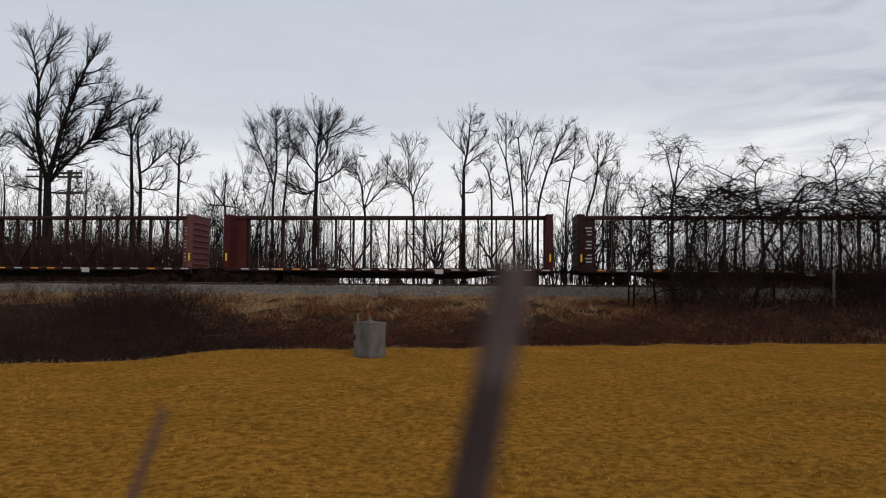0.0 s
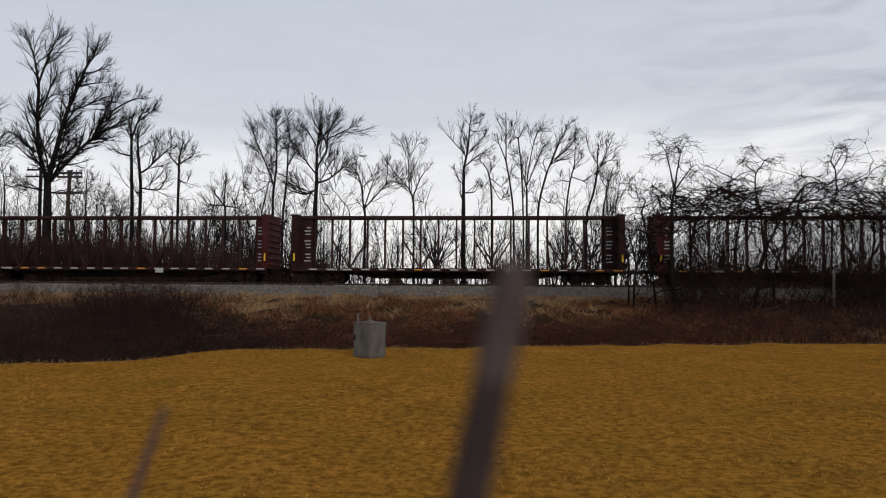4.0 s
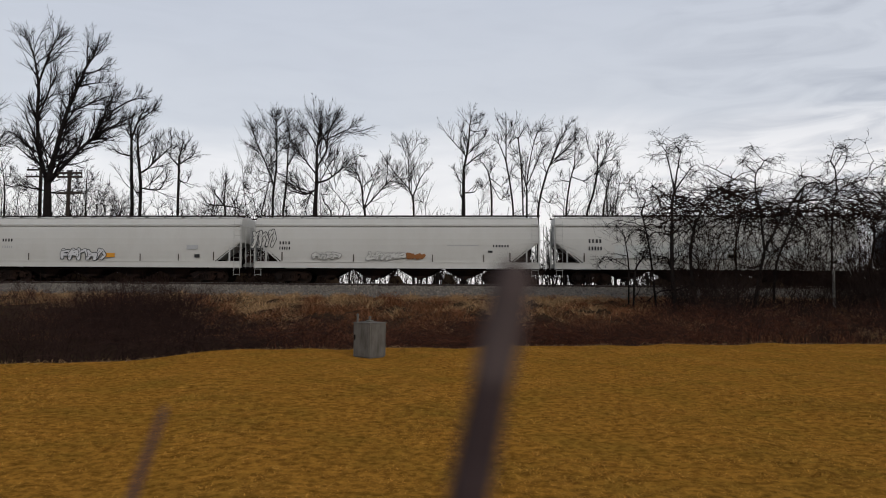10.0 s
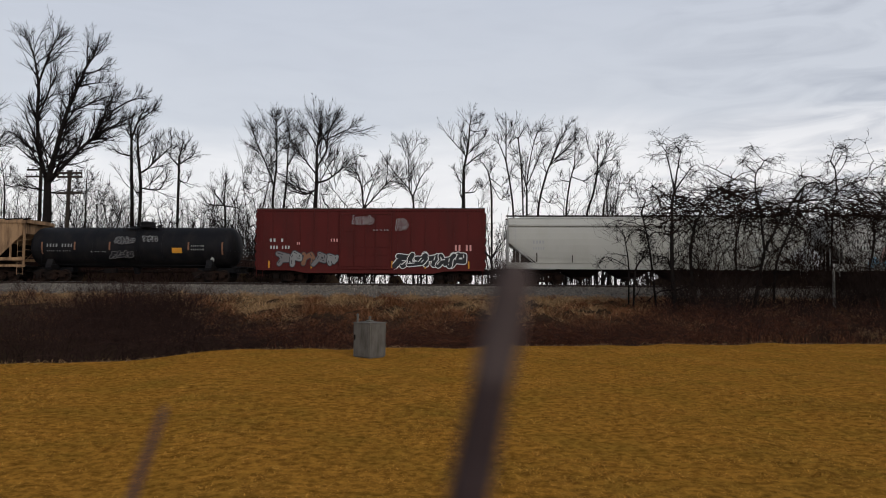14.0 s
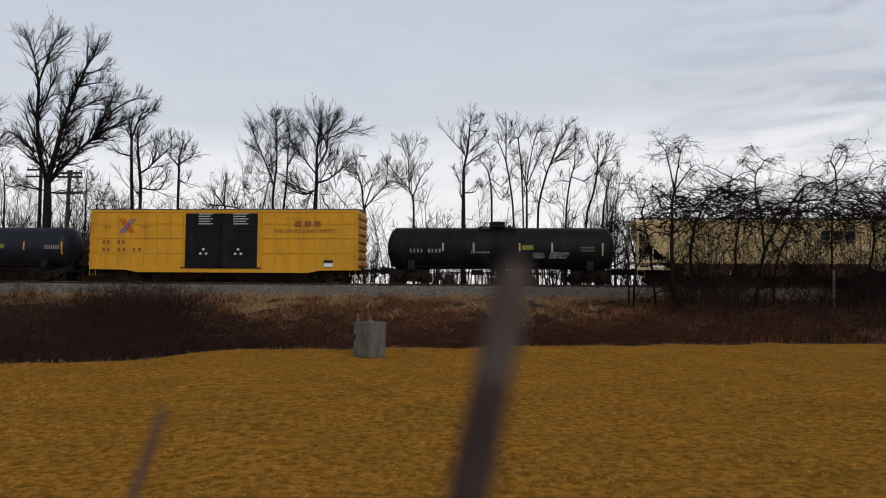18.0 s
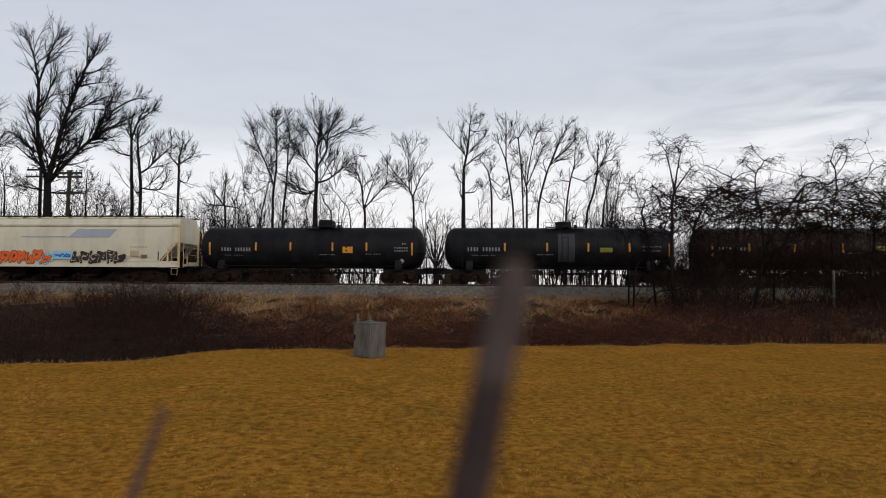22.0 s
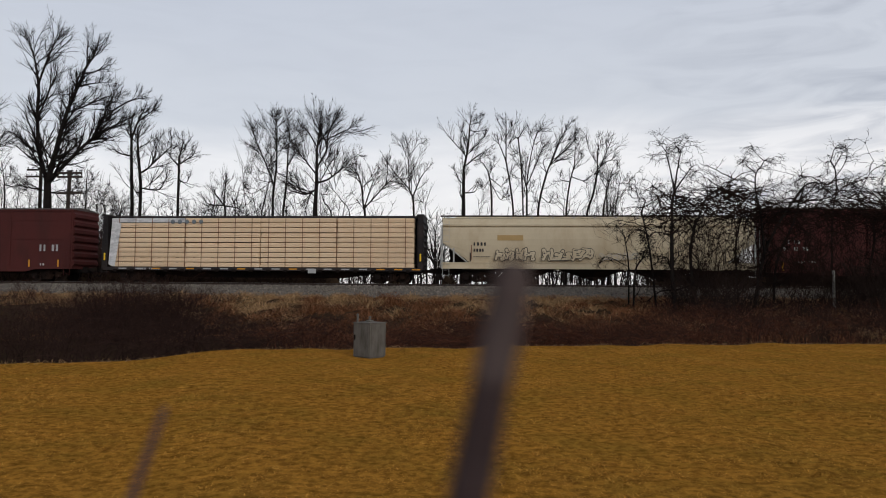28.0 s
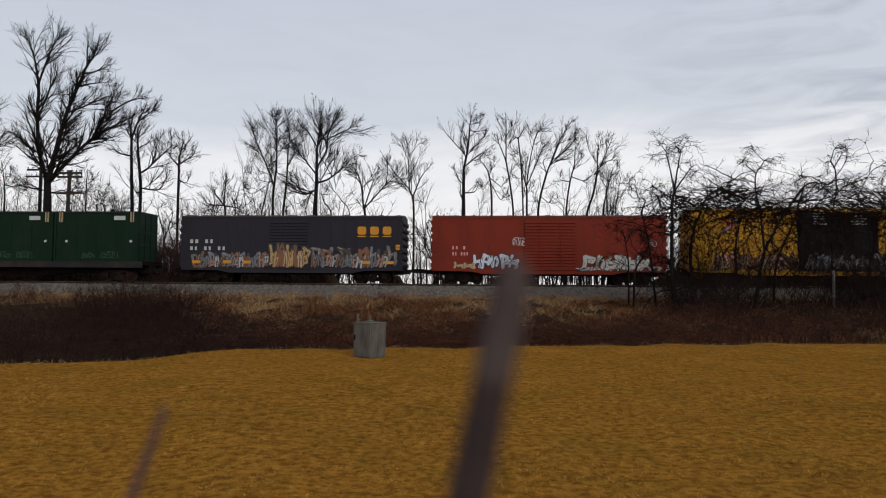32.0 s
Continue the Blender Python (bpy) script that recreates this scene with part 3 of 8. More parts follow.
def bent(points, k):
    """A smooth line of k points through a few guides."""
    g = np.vstack([2 * points[0] - points[1], points, 2 * points[-1] - points[-2]])
    s = np.linspace(0, len(points) - 1, k)
    i = np.minimum(s.astype(int), len(points) - 2)
    t = (s - i)[:, None]
    a, b, c, d = g[i], g[i + 1], g[i + 2], g[i + 3]
    return 0.5 * (2 * b + (c - a) * t + (2 * a - 5 * b + 4 * c - d) * t ** 2 + (3 * b - a - 3 * c + d) * t ** 3)


def bare_tree(name, x, y, limbs, label, seed, size=1.0, group="", tangle=False):
    """A leafless tree. Its limbs, the trunk first: (parent, share of the parent at which it leaves, radius, then its bends and tip as (across, height));
    three orders of branches grow on them. tangle: crooked, drooping branches."""
    rng = np.random.default_rng(seed)
    z = float(ground_z(x, y)) - 0.1
    k, lines, radii = 16, [], []
    fine = y / 62.0
    for i, (parent, share, radius, *guides) in enumerate(limbs):
        if parent < 0:
            start, r0 = np.zeros(3), radius * (1.1 if tangle else 0.98)
        else:
            f = share * (k - 1)
            a = min(int(f), k - 2)
            start = lines[parent][a] * (1 - f + a) + lines[parent][a + 1] * (f - a)
            r0 = min(radius * (1.1 if tangle else 1.0), 0.95 * (radii[parent][a] * (1 - f + a) + radii[parent][a + 1] * (f - a)))
        away = 0 if parent < 0 else rng.uniform(-0.13, 0.13)
        pts = [start] + [np.array((gx, start[1] + away * (abs(gx - start[0]) + 0.25 * abs(gh - start[2])), gh)) for gx, gh in guides]
        if parent >= 0:
            # the wood ends short of the tip of its twigs
            run = np.linalg.norm(pts[-1] - pts[-2])
            pts[-1] = pts[-2] + (pts[-1] - pts[-2]) * (1 - min(0.6, (0.6 if tangle else 0.3 + 0.5 * size) / run))
        line = bent(np.array(pts), k)
        if parent >= 0:
            line = line + np.cumsum(rng.standard_normal((k, 3)), 0) * (0.035 if tangle else 0.02) * np.linspace(0, 1, k)[:, None]
        tips = [c[2] for c in limbs if c[0] == i and c[1] > 0.9]
        last = min(0.9, 1.1 * max(tips) / r0) if tips else 0.26
        R = r0 * (1 - (1 - last) * np.linspace(0, 1, k) ** 1.15)
        if parent < 0:
            R[0] *= 1.35
        lines.append(line)
        radii.append(np.maximum(R, 0.012))
    tree = empty(name, pose(x, y, z))
    for i, (line, R) in enumerate(zip(lines, radii)):
        v, f = tubes([(line[None], R[None], 9 if i == 0 else 7)])
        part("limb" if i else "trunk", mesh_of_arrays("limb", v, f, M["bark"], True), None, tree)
    P, R = np.array(lines), np.array(radii)
    if tangle:
        b0, s0 = shoots(rng, P, R, 3.9 * size, 0.25, (0.8, 2.2), (25, 85), 8, 0.5, 0.30, 0.02, least=3, rmin=0.016, droop=0.03, ends=3)
        b1, s1 = shoots(rng, b0, s0, 3.6, 0.12, (0.8, 1.9), (25, 80), 6, 0.7, 0.32, 0.0, least=2, rmin=0.0125, droop=0.02)
        b2, s2 = shoots(rng, b1, s1, 3.0, 0.1, (0.7, 1.6), (25, 80), 4, 0.8, 0.30, 0.0, least=1, rmin=0.009, ends=1)
        twigs = [(b0, s0, 4), (b1, s1, 3), (b2, s2, 3)]
    else:
        q = 0.45 + 0.55 * size
        w = fine * (0.62 + 0.38 * size)
        b0, s0 = shoots(rng, P[1:], R[1:], 1.5 + 1.7 * size, 0.06, (1.8 * q, 4.2 * q), (22, 54), 8, 0.56, 0.08, 0.06, least=4, rmin=0.023 * w, ends=2, bias=0.95, taper=1.0, full=3.6)
        c0, q0 = shoots(rng, P[:1], R[:1], 0.9, 0.36, (1.4 * q, 2.9 * q), (25, 48), 8, 0.25, 0.09, 0.05, least=0, rmin=0.022 * w, ends=0)
        b0, s0 = np.concatenate([b0, c0]), np.concatenate([s0, q0])
        b1, s1 = shoots(rng, b0, s0, 1.7 + 1.4 * size, 0.1, (1.0 * q, 2.5 * q), (18, 48), 6, 0.7, 0.09, 0.06, least=2, rmin=0.0165 * w, ends=1, bias=1.0, taper=0.85)
        b2, s2 = shoots(rng, b1, s1, 2.6, 0.12, (0.9 * q, 2.0 * q), (18, 48), 3, 0.85, 0.07, 0.05, least=2, rmin=0.012 * w, ends=1, bias=0.95)
        twigs = [(b0, s0, 5), (b1, s1, 3), (b2, s2, 3)]
    v, f = tubes(twigs)
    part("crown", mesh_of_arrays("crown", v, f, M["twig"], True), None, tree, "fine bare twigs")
    return tagged(tree, label, "tree", group)


def brush_bank(name, x0, x1, y0, y1, height, count, seed, material, label, stem=(0.008, 0.02), bushy=True, droop=0.0, thin=0.005, lean=0.42, more=False):
    """Stuff: a belt of bare stems with side twigs. height(x) gives its top."""
    rng = np.random.default_rng(seed)
    x, y = rng.uniform(x0, x1, count), rng.uniform(y0, y1, count)
    h = height(x) * rng.uniform(0.45, 1.0, count)
    keep = h > 0.15
    x, y, h = x[keep], y[keep], h[keep]
    n = len(x)
    st = np.stack([x, y, ground_z(x, y) - 0.05], 1)
    en = st + np.stack([rng.normal(0, lean, n) * h, rng.normal(0, lean * 0.7, n) * h, h], 1)
    p, r = limbs_to(rng, st, en, rng.uniform(*stem, n), np.full(n, thin), k=5, wig=0.02, low=0.6, out=0.4)
    groups = [(p, r, 3)]
    if bushy:
        q, s = sprout(rng, p, r, 2.0, 0.15, (0.2, 0.5), (20, 60), 4, 0.6, 0.16, 0.1, least=2, rmin=thin, most=6, droop=droop)
        groups.append((q, s, 3))
        if more:
            groups.append((*sprout(rng, q, s, 2.6, 0.1, (0.3, 0.7), (20, 60), 3, 0.8, 0.14, 0.05, least=2, rmin=thin * 0.75, most=6), 3))
    v, f = tubes(groups)
    ob = new(name, mesh_of_arrays(name, v, f, material))
    return tagged(ob, label, "brush", kind="stuff")


def build_trees():
    g = "bare trees behind the railway"
    bare_tree("tree", -42.28, 62.0, [
        (-1, 0.00, 0.461, (0, 7.4), (-0.1, 10.6)),
        (0, 1.00, 0.206, (-1, 13.7), (-1.2, 17.3), (-1.1, 21.1)),
        (0, 1.00, 0.267, (0.5, 13.8), (1.3, 17.6), (2.5, 21.3), (3.2, 24)),
        (2, 0.00, 0.206, (2, 12.8), (4, 14.7), (6.2, 16), (8.9, 17.4)),
        (3, 0.52, 0.145, (5.2, 16.9), (7.2, 18.4), (9.3, 19)),
        (1, 1.00, 0.097, (-1.8, 23.2), (-3, 25.5)),
        (1, 1.00, 0.109, (0.1, 23.7), (1.1, 25.5)),
        (1, 0.61, 0.097, (-0.3, 18.9), (0.5, 20.6), (1.6, 21.3))] + [
        (1, 0.30, 0.097, (-2.5, 14.5), (-3.4, 15.4)),
        (2, 0.49, 0.097, (3.1, 18.1), (5.1, 18.9), (7.3, 19)),
        (2, 0.66, 0.097, (3.6, 20.3), (6.2, 20.6)),
        (2, 0.77, 0.097, (3.9, 21.6), (5.5, 22.6)),
        (2, 0.80, 0.097, (3.8, 23.5), (4.4, 25.3)),
        (2, 0.25, 0.109, (1.7, 15.5), (2.2, 16.8)),
        (0, 0.82, 0.085, (2.2, 9.5), (4.3, 10.2)),
        (0, 0.84, 0.073, (-1.9, 10.1), (-3.5, 9.6))],
        "tall bare tree with a forked trunk behind the railway", 11, size=1.0, group=g)
    bare_tree("tree", -34.42, 63.0, [
        (-1, 0.00, 0.197, (0, 7.5), (-0.2, 12), (-0.3, 15.1)),
        (0, 0.79, 0.086, (-1.3, 13.5), (-2.2, 14.6)),
        (0, 0.99, 0.099, (-0.6, 16.7), (-1.1, 17.6)),
        (0, 0.99, 0.099, (0.4, 17.2), (0.8, 18.2)),
        (3, 0.35, 0.074, (1.6, 17.7), (2.4, 18.3))],
        "leafless winter tree standing behind the railway", 20, size=1, group=g)
    bare_tree("tree", -32.05, 60.0, [
        (-1, 0.00, 0.164, (0, 7.2), (-0, 10), (-0.3, 12.7)),
        (0, 1.00, 0.106, (-0.5, 14.9), (-0.2, 16.4)),
        (0, 0.80, 0.094, (1.1, 11.9), (1.9, 14.4)),
        (0, 0.63, 0.082, (1.8, 9.6), (3.1, 11.3)),
        (2, 0.44, 0.070, (2.7, 13.4), (3.3, 14.4))],
        "leafless winter tree standing behind the railway", 21, size=1, group=g)
    bare_tree("tree", -31.31, 66.0, [
        (-1, 0.00, 0.142, (0, 7.9), (-0, 11.1), (0, 13.8)),
        (0, 0.88, 0.090, (-0.9, 13.8), (-1, 15.1)),
        (0, 0.98, 0.090, (0.3, 15.2), (0, 16.3)),
        (0, 0.90, 0.077, (1.3, 13.8), (2, 14.8)),
        (0, 0.71, 0.065, (0.7, 11.1), (1.5, 12.2))],
        "leafless winter tree standing behind the railway", 22, size=0.9, group=g)
    bare_tree("tree", -26.39, 66.0, [
        (-1, 0.00, 0.116, (0, 7.9), (-0.2, 9)),
        (0, 0.97, 0.077, (-1.7, 9.1), (-2.9, 10.2)),
        (1, 0.00, 0.077, (-1, 10.1), (-1.4, 11.1)),
        (0, 1.00, 0.077, (-0.1, 10.9), (-0.4, 12.1)),
        (0, 0.94, 0.077, (1.2, 8.7), (2.2, 8.2))],
        "leafless winter tree standing behind the railway", 23, size=0.7, group=g)
    bare_tree("tree", -43.45, 70.0, [
        (-1, 0.00, 0.096, (0, 8.3), (-0, 11.2), (0.1, 13.2)),
        (0, 0.83, 0.055, (0.7, 12.1), (1.1, 13.2)),
        (0, 0.78, 0.055, (-0.8, 11.8), (-1, 12.9))],
        "leafless winter tree standing behind the railway", 24, size=0.7, group=g)
    bare_tree("tree", -51.14, 68.0, [
        (-1, 0.00, 0.120, (0, 8.1), (-0.1, 11.5), (-0.6, 14.1)),
        (0, 0.66, 0.093, (1, 11.2), (2.9, 11.5)),
        (0, 0.84, 0.080, (-1.6, 13.5), (-2.2, 15.2)),
        (0, 0.76, 0.080, (0.6, 12.4), (0.6, 13.8))],
        "leafless winter tree standing behind the railway", 25, size=1, group=g)
    bare_tree("tree", -52.64, 66.0, [
        (-1, 0.00, 0.206, (0, 7.9), (-0.1, 12.6), (-0.4, 17)),
        (0, 0.74, 0.116, (1.4, 15.9), (1.8, 18.1)),
        (0, 0.80, 0.103, (-1.6, 17), (-2, 19.8)),
        (0, 1.00, 0.103, (0.1, 18.7), (0.3, 20.4))],
        "leafless winter tree standing behind the railway", 26, size=1.1, group=g)
    bare_tree("tree", -22.21, 68.0, [
        (-1, 0.00, 0.136, (0, 7.7), (0, 10.3), (0.3, 13.1)),
        (0, 0.78, 0.088, (-0.8, 13.5), (-2, 16), (-2.5, 18)),
        (0, 1.00, 0.097, (0.3, 17), (0.1, 19)),
        (2, 0.58, 0.068, (1.2, 18), (1.9, 19)),
        (1, 0.20, 0.068, (-1.2, 14.2), (-2.6, 15.6)),
        (2, 0.31, 0.058, (1, 16.4), (1.2, 17.4))],
        "leafless winter tree standing behind the railway", 27, size=1.1, group=g)
    bare_tree("tree", -19.91, 64.0, [
        (-1, 0.00, 0.119, (0, 7.3), (0.3, 10.9), (0.4, 14.1)),
        (0, 1.00, 0.064, (0.5, 15.6), (-0, 17.2)),
        (0, 0.84, 0.064, (0.9, 13.5), (1.2, 14.9)),
        (0, 0.72, 0.055, (-0.5, 11.9), (-0.6, 13.2))],
        "leafless winter tree standing behind the railway", 28, size=1, group=g)
    bare_tree("tree", -24.12, 70.0, [
        (-1, 0.00, 0.080, (0, 7.9), (0.7, 11.4), (1, 13.3)),
        (0, 0.73, 0.060, (-0.7, 12.3), (-1.6, 13.5)),
        (0, 0.70, 0.050, (-1.1, 10.6), (-1.9, 12.3))],
        "leafless winter tree standing behind the railway", 29, size=0.8, group=g)
    bare_tree("tree", -16.25, 62.0, [
        (-1, 0.00, 0.240, (0, 7.1), (0.1, 10.2), (0.1, 13.5)),
        (0, 1.00, 0.106, (0.3, 15.5), (-0.3, 17.6)),
        (0, 0.63, 0.106, (-1, 9.5), (-2.1, 9.8), (-3.1, 9.7)),
        (0, 0.70, 0.106, (1.3, 10.9), (2.5, 11.9), (3.6, 12.1)),
        (0, 0.84, 0.098, (1, 13.7), (1.1, 15.3), (2, 17.5)),
        (4, 0.53, 0.080, (2.8, 15.5), (4.3, 16.3)),
        (0, 0.78, 0.071, (-1.2, 13), (-1.6, 15.7)),
        (1, 0.09, 0.071, (-0.7, 15.2), (-1.9, 16.7)),
        (2, 0.38, 0.062, (-2, 10.6), (-2.8, 11)),
        (3, 0.41, 0.053, (0.9, 12.4), (1.8, 13.9))],
        "leafless winter tree standing behind the railway", 30, size=1.15, group=g)
    bare_tree("tree", -11.34, 61.0, [
        (-1, 0.00, 0.122, (0, 7), (-0.1, 7.9)),
        (0, 1.00, 0.087, (-0.5, 10.4), (-1.3, 12.1)),
        (0, 0.99, 0.070, (0.7, 10.2), (1.5, 11.7)),
        (2, 0.00, 0.087, (1.5, 9.7), (2.7, 10.9), (3.2, 12.2)),
        (1, 0.94, 0.044, (-0.9, 12.7), (-0.4, 13.5)),
        (3, 0.43, 0.044, (2, 11.5), (1.8, 12.5))],
        "leafless winter tree standing behind the railway", 31, size=0.85, group=g)
    bare_tree("tree", -7.42, 66.0, [
        (-1, 0.00, 0.113, (0, 7.5), (-0.1, 9.6)),
        (0, 1.00, 0.076, (-0.7, 10.6), (-1.9, 11.9), (-2.9, 13.3)),
        (1, 0.22, 0.076, (-0.6, 13.1), (-0.6, 15.2)),
        (0, 1.00, 0.076, (0.6, 11.4), (1.5, 12.8)),
        (2, 0.55, 0.047, (-1.2, 14.6), (-1.5, 15.4)),
        (2, 0.63, 0.047, (0.3, 14.8), (0.6, 15.4))],
        "leafless winter tree standing behind the railway", 32, size=0.8, group=g)
    bare_tree("tree", -13.1, 63.0, [
        (-1, 0.00, 0.063, (0, 7.2), (-1, 9.1), (-1.9, 10.2)),
        (0, 0.86, 0.045, (-1.3, 10.4), (-0.8, 11.5))],
        "leafless winter tree standing behind the railway", 33, size=0.6, group=g)
    bare_tree("tree", -15.34, 65.0, [
        (-1, 0.00, 0.065, (0, 7.4), (-0.8, 9.1), (-1.1, 10)),
        (0, 0.91, 0.037, (-0.5, 9.9), (-0.6, 10.7))],
        "leafless winter tree standing behind the railway", 34, size=0.6, group=g)
    bare_tree("tree", -2.43, 63.0, [
        (-1, 0.00, 0.230, (0, 7.2), (-0, 9.3), (0, 11.8)),
        (0, 1.00, 0.106, (0.4, 13.9), (0.6, 15.9), (0.8, 17)),
        (0, 0.82, 0.062, (-0.5, 10.9), (-0.8, 12.5)),
        (1, 0.04, 0.071, (1.4, 13.2), (2.8, 13.6)),
        (1, 0.58, 0.053, (1.3, 15.4), (2.2, 15.6)),
        (1, 0.71, 0.053, (1.2, 16.2), (2, 16.5)),
        (0, 0.71, 0.071, (0.9, 9.7), (1.4, 10.9)),
        (1, 0.41, 0.053, (-0.1, 15.4), (-0.3, 16.3))],
        "leafless winter tree standing behind the railway", 35, size=0.9, group=g)
    bare_tree("tree", 0.22, 67.0, [
        (-1, 0.00, 0.113, (0, 7.6), (-0.1, 10.9), (-0.4, 12.4)),
        (0, 1.00, 0.056, (-0.9, 13.2), (-1.4, 13.4)),
        (0, 0.88, 0.056, (0, 12.6), (0.3, 13.8)),
        (0, 0.72, 0.047, (0.8, 9.6), (1.7, 9.8)),
        (0, 0.83, 0.047, (0.8, 10.9), (1.4, 11.5)),
        (0, 0.78, 0.038, (-0.9, 10.5), (-1.3, 11.5))],
        "leafless winter tree standing behind the railway", 36, size=0.75, group=g)
    bare_tree("tree", 2.19, 62.0, [
        (-1, 0.00, 0.096, (0, 7.1), (-0.3, 10.2), (-0.7, 12.5)),
        (0, 1.00, 0.061, (-1.2, 13.9), (-1.5, 14.7)),
        (0, 0.99, 0.061, (-0.7, 14.8), (-0.5, 16.4)),
        (2, 0.47, 0.043, (-0.3, 15.5), (-0, 16.3))],
        "leafless winter tree standing behind the railway", 37, size=0.75, group=g)
    bare_tree("tree", 3.17, 64.0, [
        (-1, 0.00, 0.081, (0, 7.3), (-0.2, 12.3), (-0.5, 15.2)),
        (0, 0.98, 0.054, (-0.1, 15.7), (0.4, 16)),
        (0, 0.81, 0.045, (-0.8, 13.6), (-0.7, 14.3)),
        (0, 0.98, 0.045, (-1, 15.3), (-1.4, 15))],
        "leafless winter tree standing behind the railway", 38, size=0.7, group=g)
    bare_tree("tree", 3.28, 60.0, [
        (-1, 0.00, 0.118, (0, 6.9), (0, 9.7)),
        (0, 1.00, 0.067, (-0.4, 11.2), (-0.6, 12.9)),
        (1, 0.05, 0.059, (0.3, 12.2), (0.8, 14.3), (1.7, 15.3)),
        (2, 0.00, 0.059, (0.7, 11.6), (1.2, 12.9), (1.9, 14.1)),
        (2, 0.59, 0.042, (0.4, 14.3), (0.5, 14.9))],
        "leafless winter tree standing behind the railway", 39, size=0.8, group=g)
    bare_tree("tree", 4.33, 61.0, [
        (-1, 0.00, 0.111, (0, 7), (0.2, 9), (0.8, 11.3)),
        (0, 1.00, 0.077, (1.6, 13.3), (2.1, 14.5), (2.7, 15.4)),
        (1, 0.11, 0.068, (2.3, 13.2), (3.7, 14.5)),
        (0, 0.69, 0.043, (0.9, 8.6), (1.7, 9)),
        (0, 0.98, 0.043, (0.5, 12.1), (0.7, 12.9)),
        (2, 0.50, 0.043, (3.2, 14.1), (3.7, 15.3))],
        "leafless winter tree standing behind the railway", 40, size=0.85, group=g)
    bare_tree("tree", 7.04, 63.0, [
        (-1, 0.00, 0.097, (0, 7.2), (0.3, 10.3), (0.8, 12.4)),
        (0, 1.00, 0.053, (0.9, 13.9), (0.9, 14.9)),
        (0, 0.81, 0.053, (1.5, 10.9), (2.5, 11.1)),
        (0, 0.73, 0.053, (-0.4, 11), (-0.5, 11.9)),
        (0, 0.94, 0.044, (1.3, 12.8), (1.8, 13.5))],
        "leafless winter tree standing behind the railway", 41, size=0.75, group=g)
    bare_tree("tree", 8.63, 61.0, [
        (-1, 0.00, 0.111, (0, 7), (0.6, 9.3), (1, 11.4)),
        (0, 1.00, 0.068, (1, 13.1), (1.5, 14.7)),
        (1, 0.05, 0.068, (1.8, 12.3), (3.1, 12.6)),
        (2, 0.15, 0.060, (1.9, 13.4), (2.3, 14.5)),
        (0, 0.85, 0.043, (0.8, 10.7), (0.4, 11.4))],
        "leafless winter tree standing behind the railway", 42, size=0.85, group=g)
    bare_tree("tree", 12.01, 70.0, [
        (-1, 0.00, 0.069, (0, 7.9), (-0.1, 11.3)),
        (0, 0.97, 0.039, (-0.6, 12.1), (-0.6, 12.7)),
        (0, 1.00, 0.039, (0.2, 12.5), (0.5, 13.1))],
        "leafless winter tree standing behind the railway", 43, size=0.6, group=g)
    bare_tree("tree", 12.78, 70.0, [
        (-1, 0.00, 0.079, (0, 7.9), (0.3, 10.5), (0.7, 12.7)),
        (0, 0.73, 0.039, (-0.2, 11.3), (0, 12.7)),
        (0, 0.83, 0.039, (1, 11.7), (1.2, 12.5))],
        "leafless winter tree standing behind the railway", 44, size=0.6, group=g)
    bare_tree("tree", 10.91, 66.0, [
        (-1, 0.00, 0.118, (0, 7.6), (0.4, 10.3), (1, 12.7)),
        (0, 0.78, 0.059, (0, 11.9), (0.2, 13.1)),
        (0, 0.86, 0.049, (1.6, 12.3), (2, 13.1))],
        "leafless winter tree standing behind the railway", 45, size=0.6, group=g)
    bare_tree("tree", -4.36, 57.0, [
        (-1, 0.00, 0.160, (0, 1.8), (-0.2, 2.3)),
        (0, 1.00, 0.070, (-1, 3.8), (-1.5, 5), (-2.7, 5.1)),
        (0, 0.93, 0.070, (-0.6, 4.6), (-1, 6)),
        (2, 0.00, 0.070, (0.3, 4.2), (0.6, 5.8)),
        (3, 0.00, 0.070, (1, 4.2), (1.7, 5.4)),
        (4, 0.00, 0.060, (1.8, 4), (2.2, 5)),
        (2, 0.03, 0.060, (-1.2, 4.6), (-2.2, 5.8)),
        (3, 0.05, 0.060, (-0.2, 5), (-0, 6.7)),
        (3, 0.03, 0.060, (0.8, 5.2), (1, 6.7))],
        "many-stemmed bare shrub behind the railway", 130, size=0.55, group=g)
    bare_tree("tree", 0.26, 58.0, [
        (-1, 0.00, 0.092, (0, 1.9), (-0.2, 3.1)),
        (0, 1.00, 0.061, (-1, 4.3), (-1.4, 5.5)),
        (0, 0.93, 0.061, (1, 4.7), (1.6, 5.5)),
        (0, 1.00, 0.051, (-0.4, 5.1), (-0.6, 6.1)),
        (0, 0.93, 0.051, (0.5, 4.3), (0.5, 5.7))],
        "many-stemmed bare shrub behind the railway", 131, size=0.5, group=g)
    bare_tree("tree", 6.4, 59.0, [
        (-1, 0.00, 0.104, (0, 1.9), (0.1, 3.1)),
        (0, 0.93, 0.073, (-0.6, 4.8), (-0.8, 6.2)),
        (0, 1.00, 0.073, (0.7, 4.8), (1.2, 6)),
        (0, 0.93, 0.052, (0.3, 4.8), (0.2, 6))],
        "many-stemmed bare shrub behind the railway", 132, size=0.5, group=g)
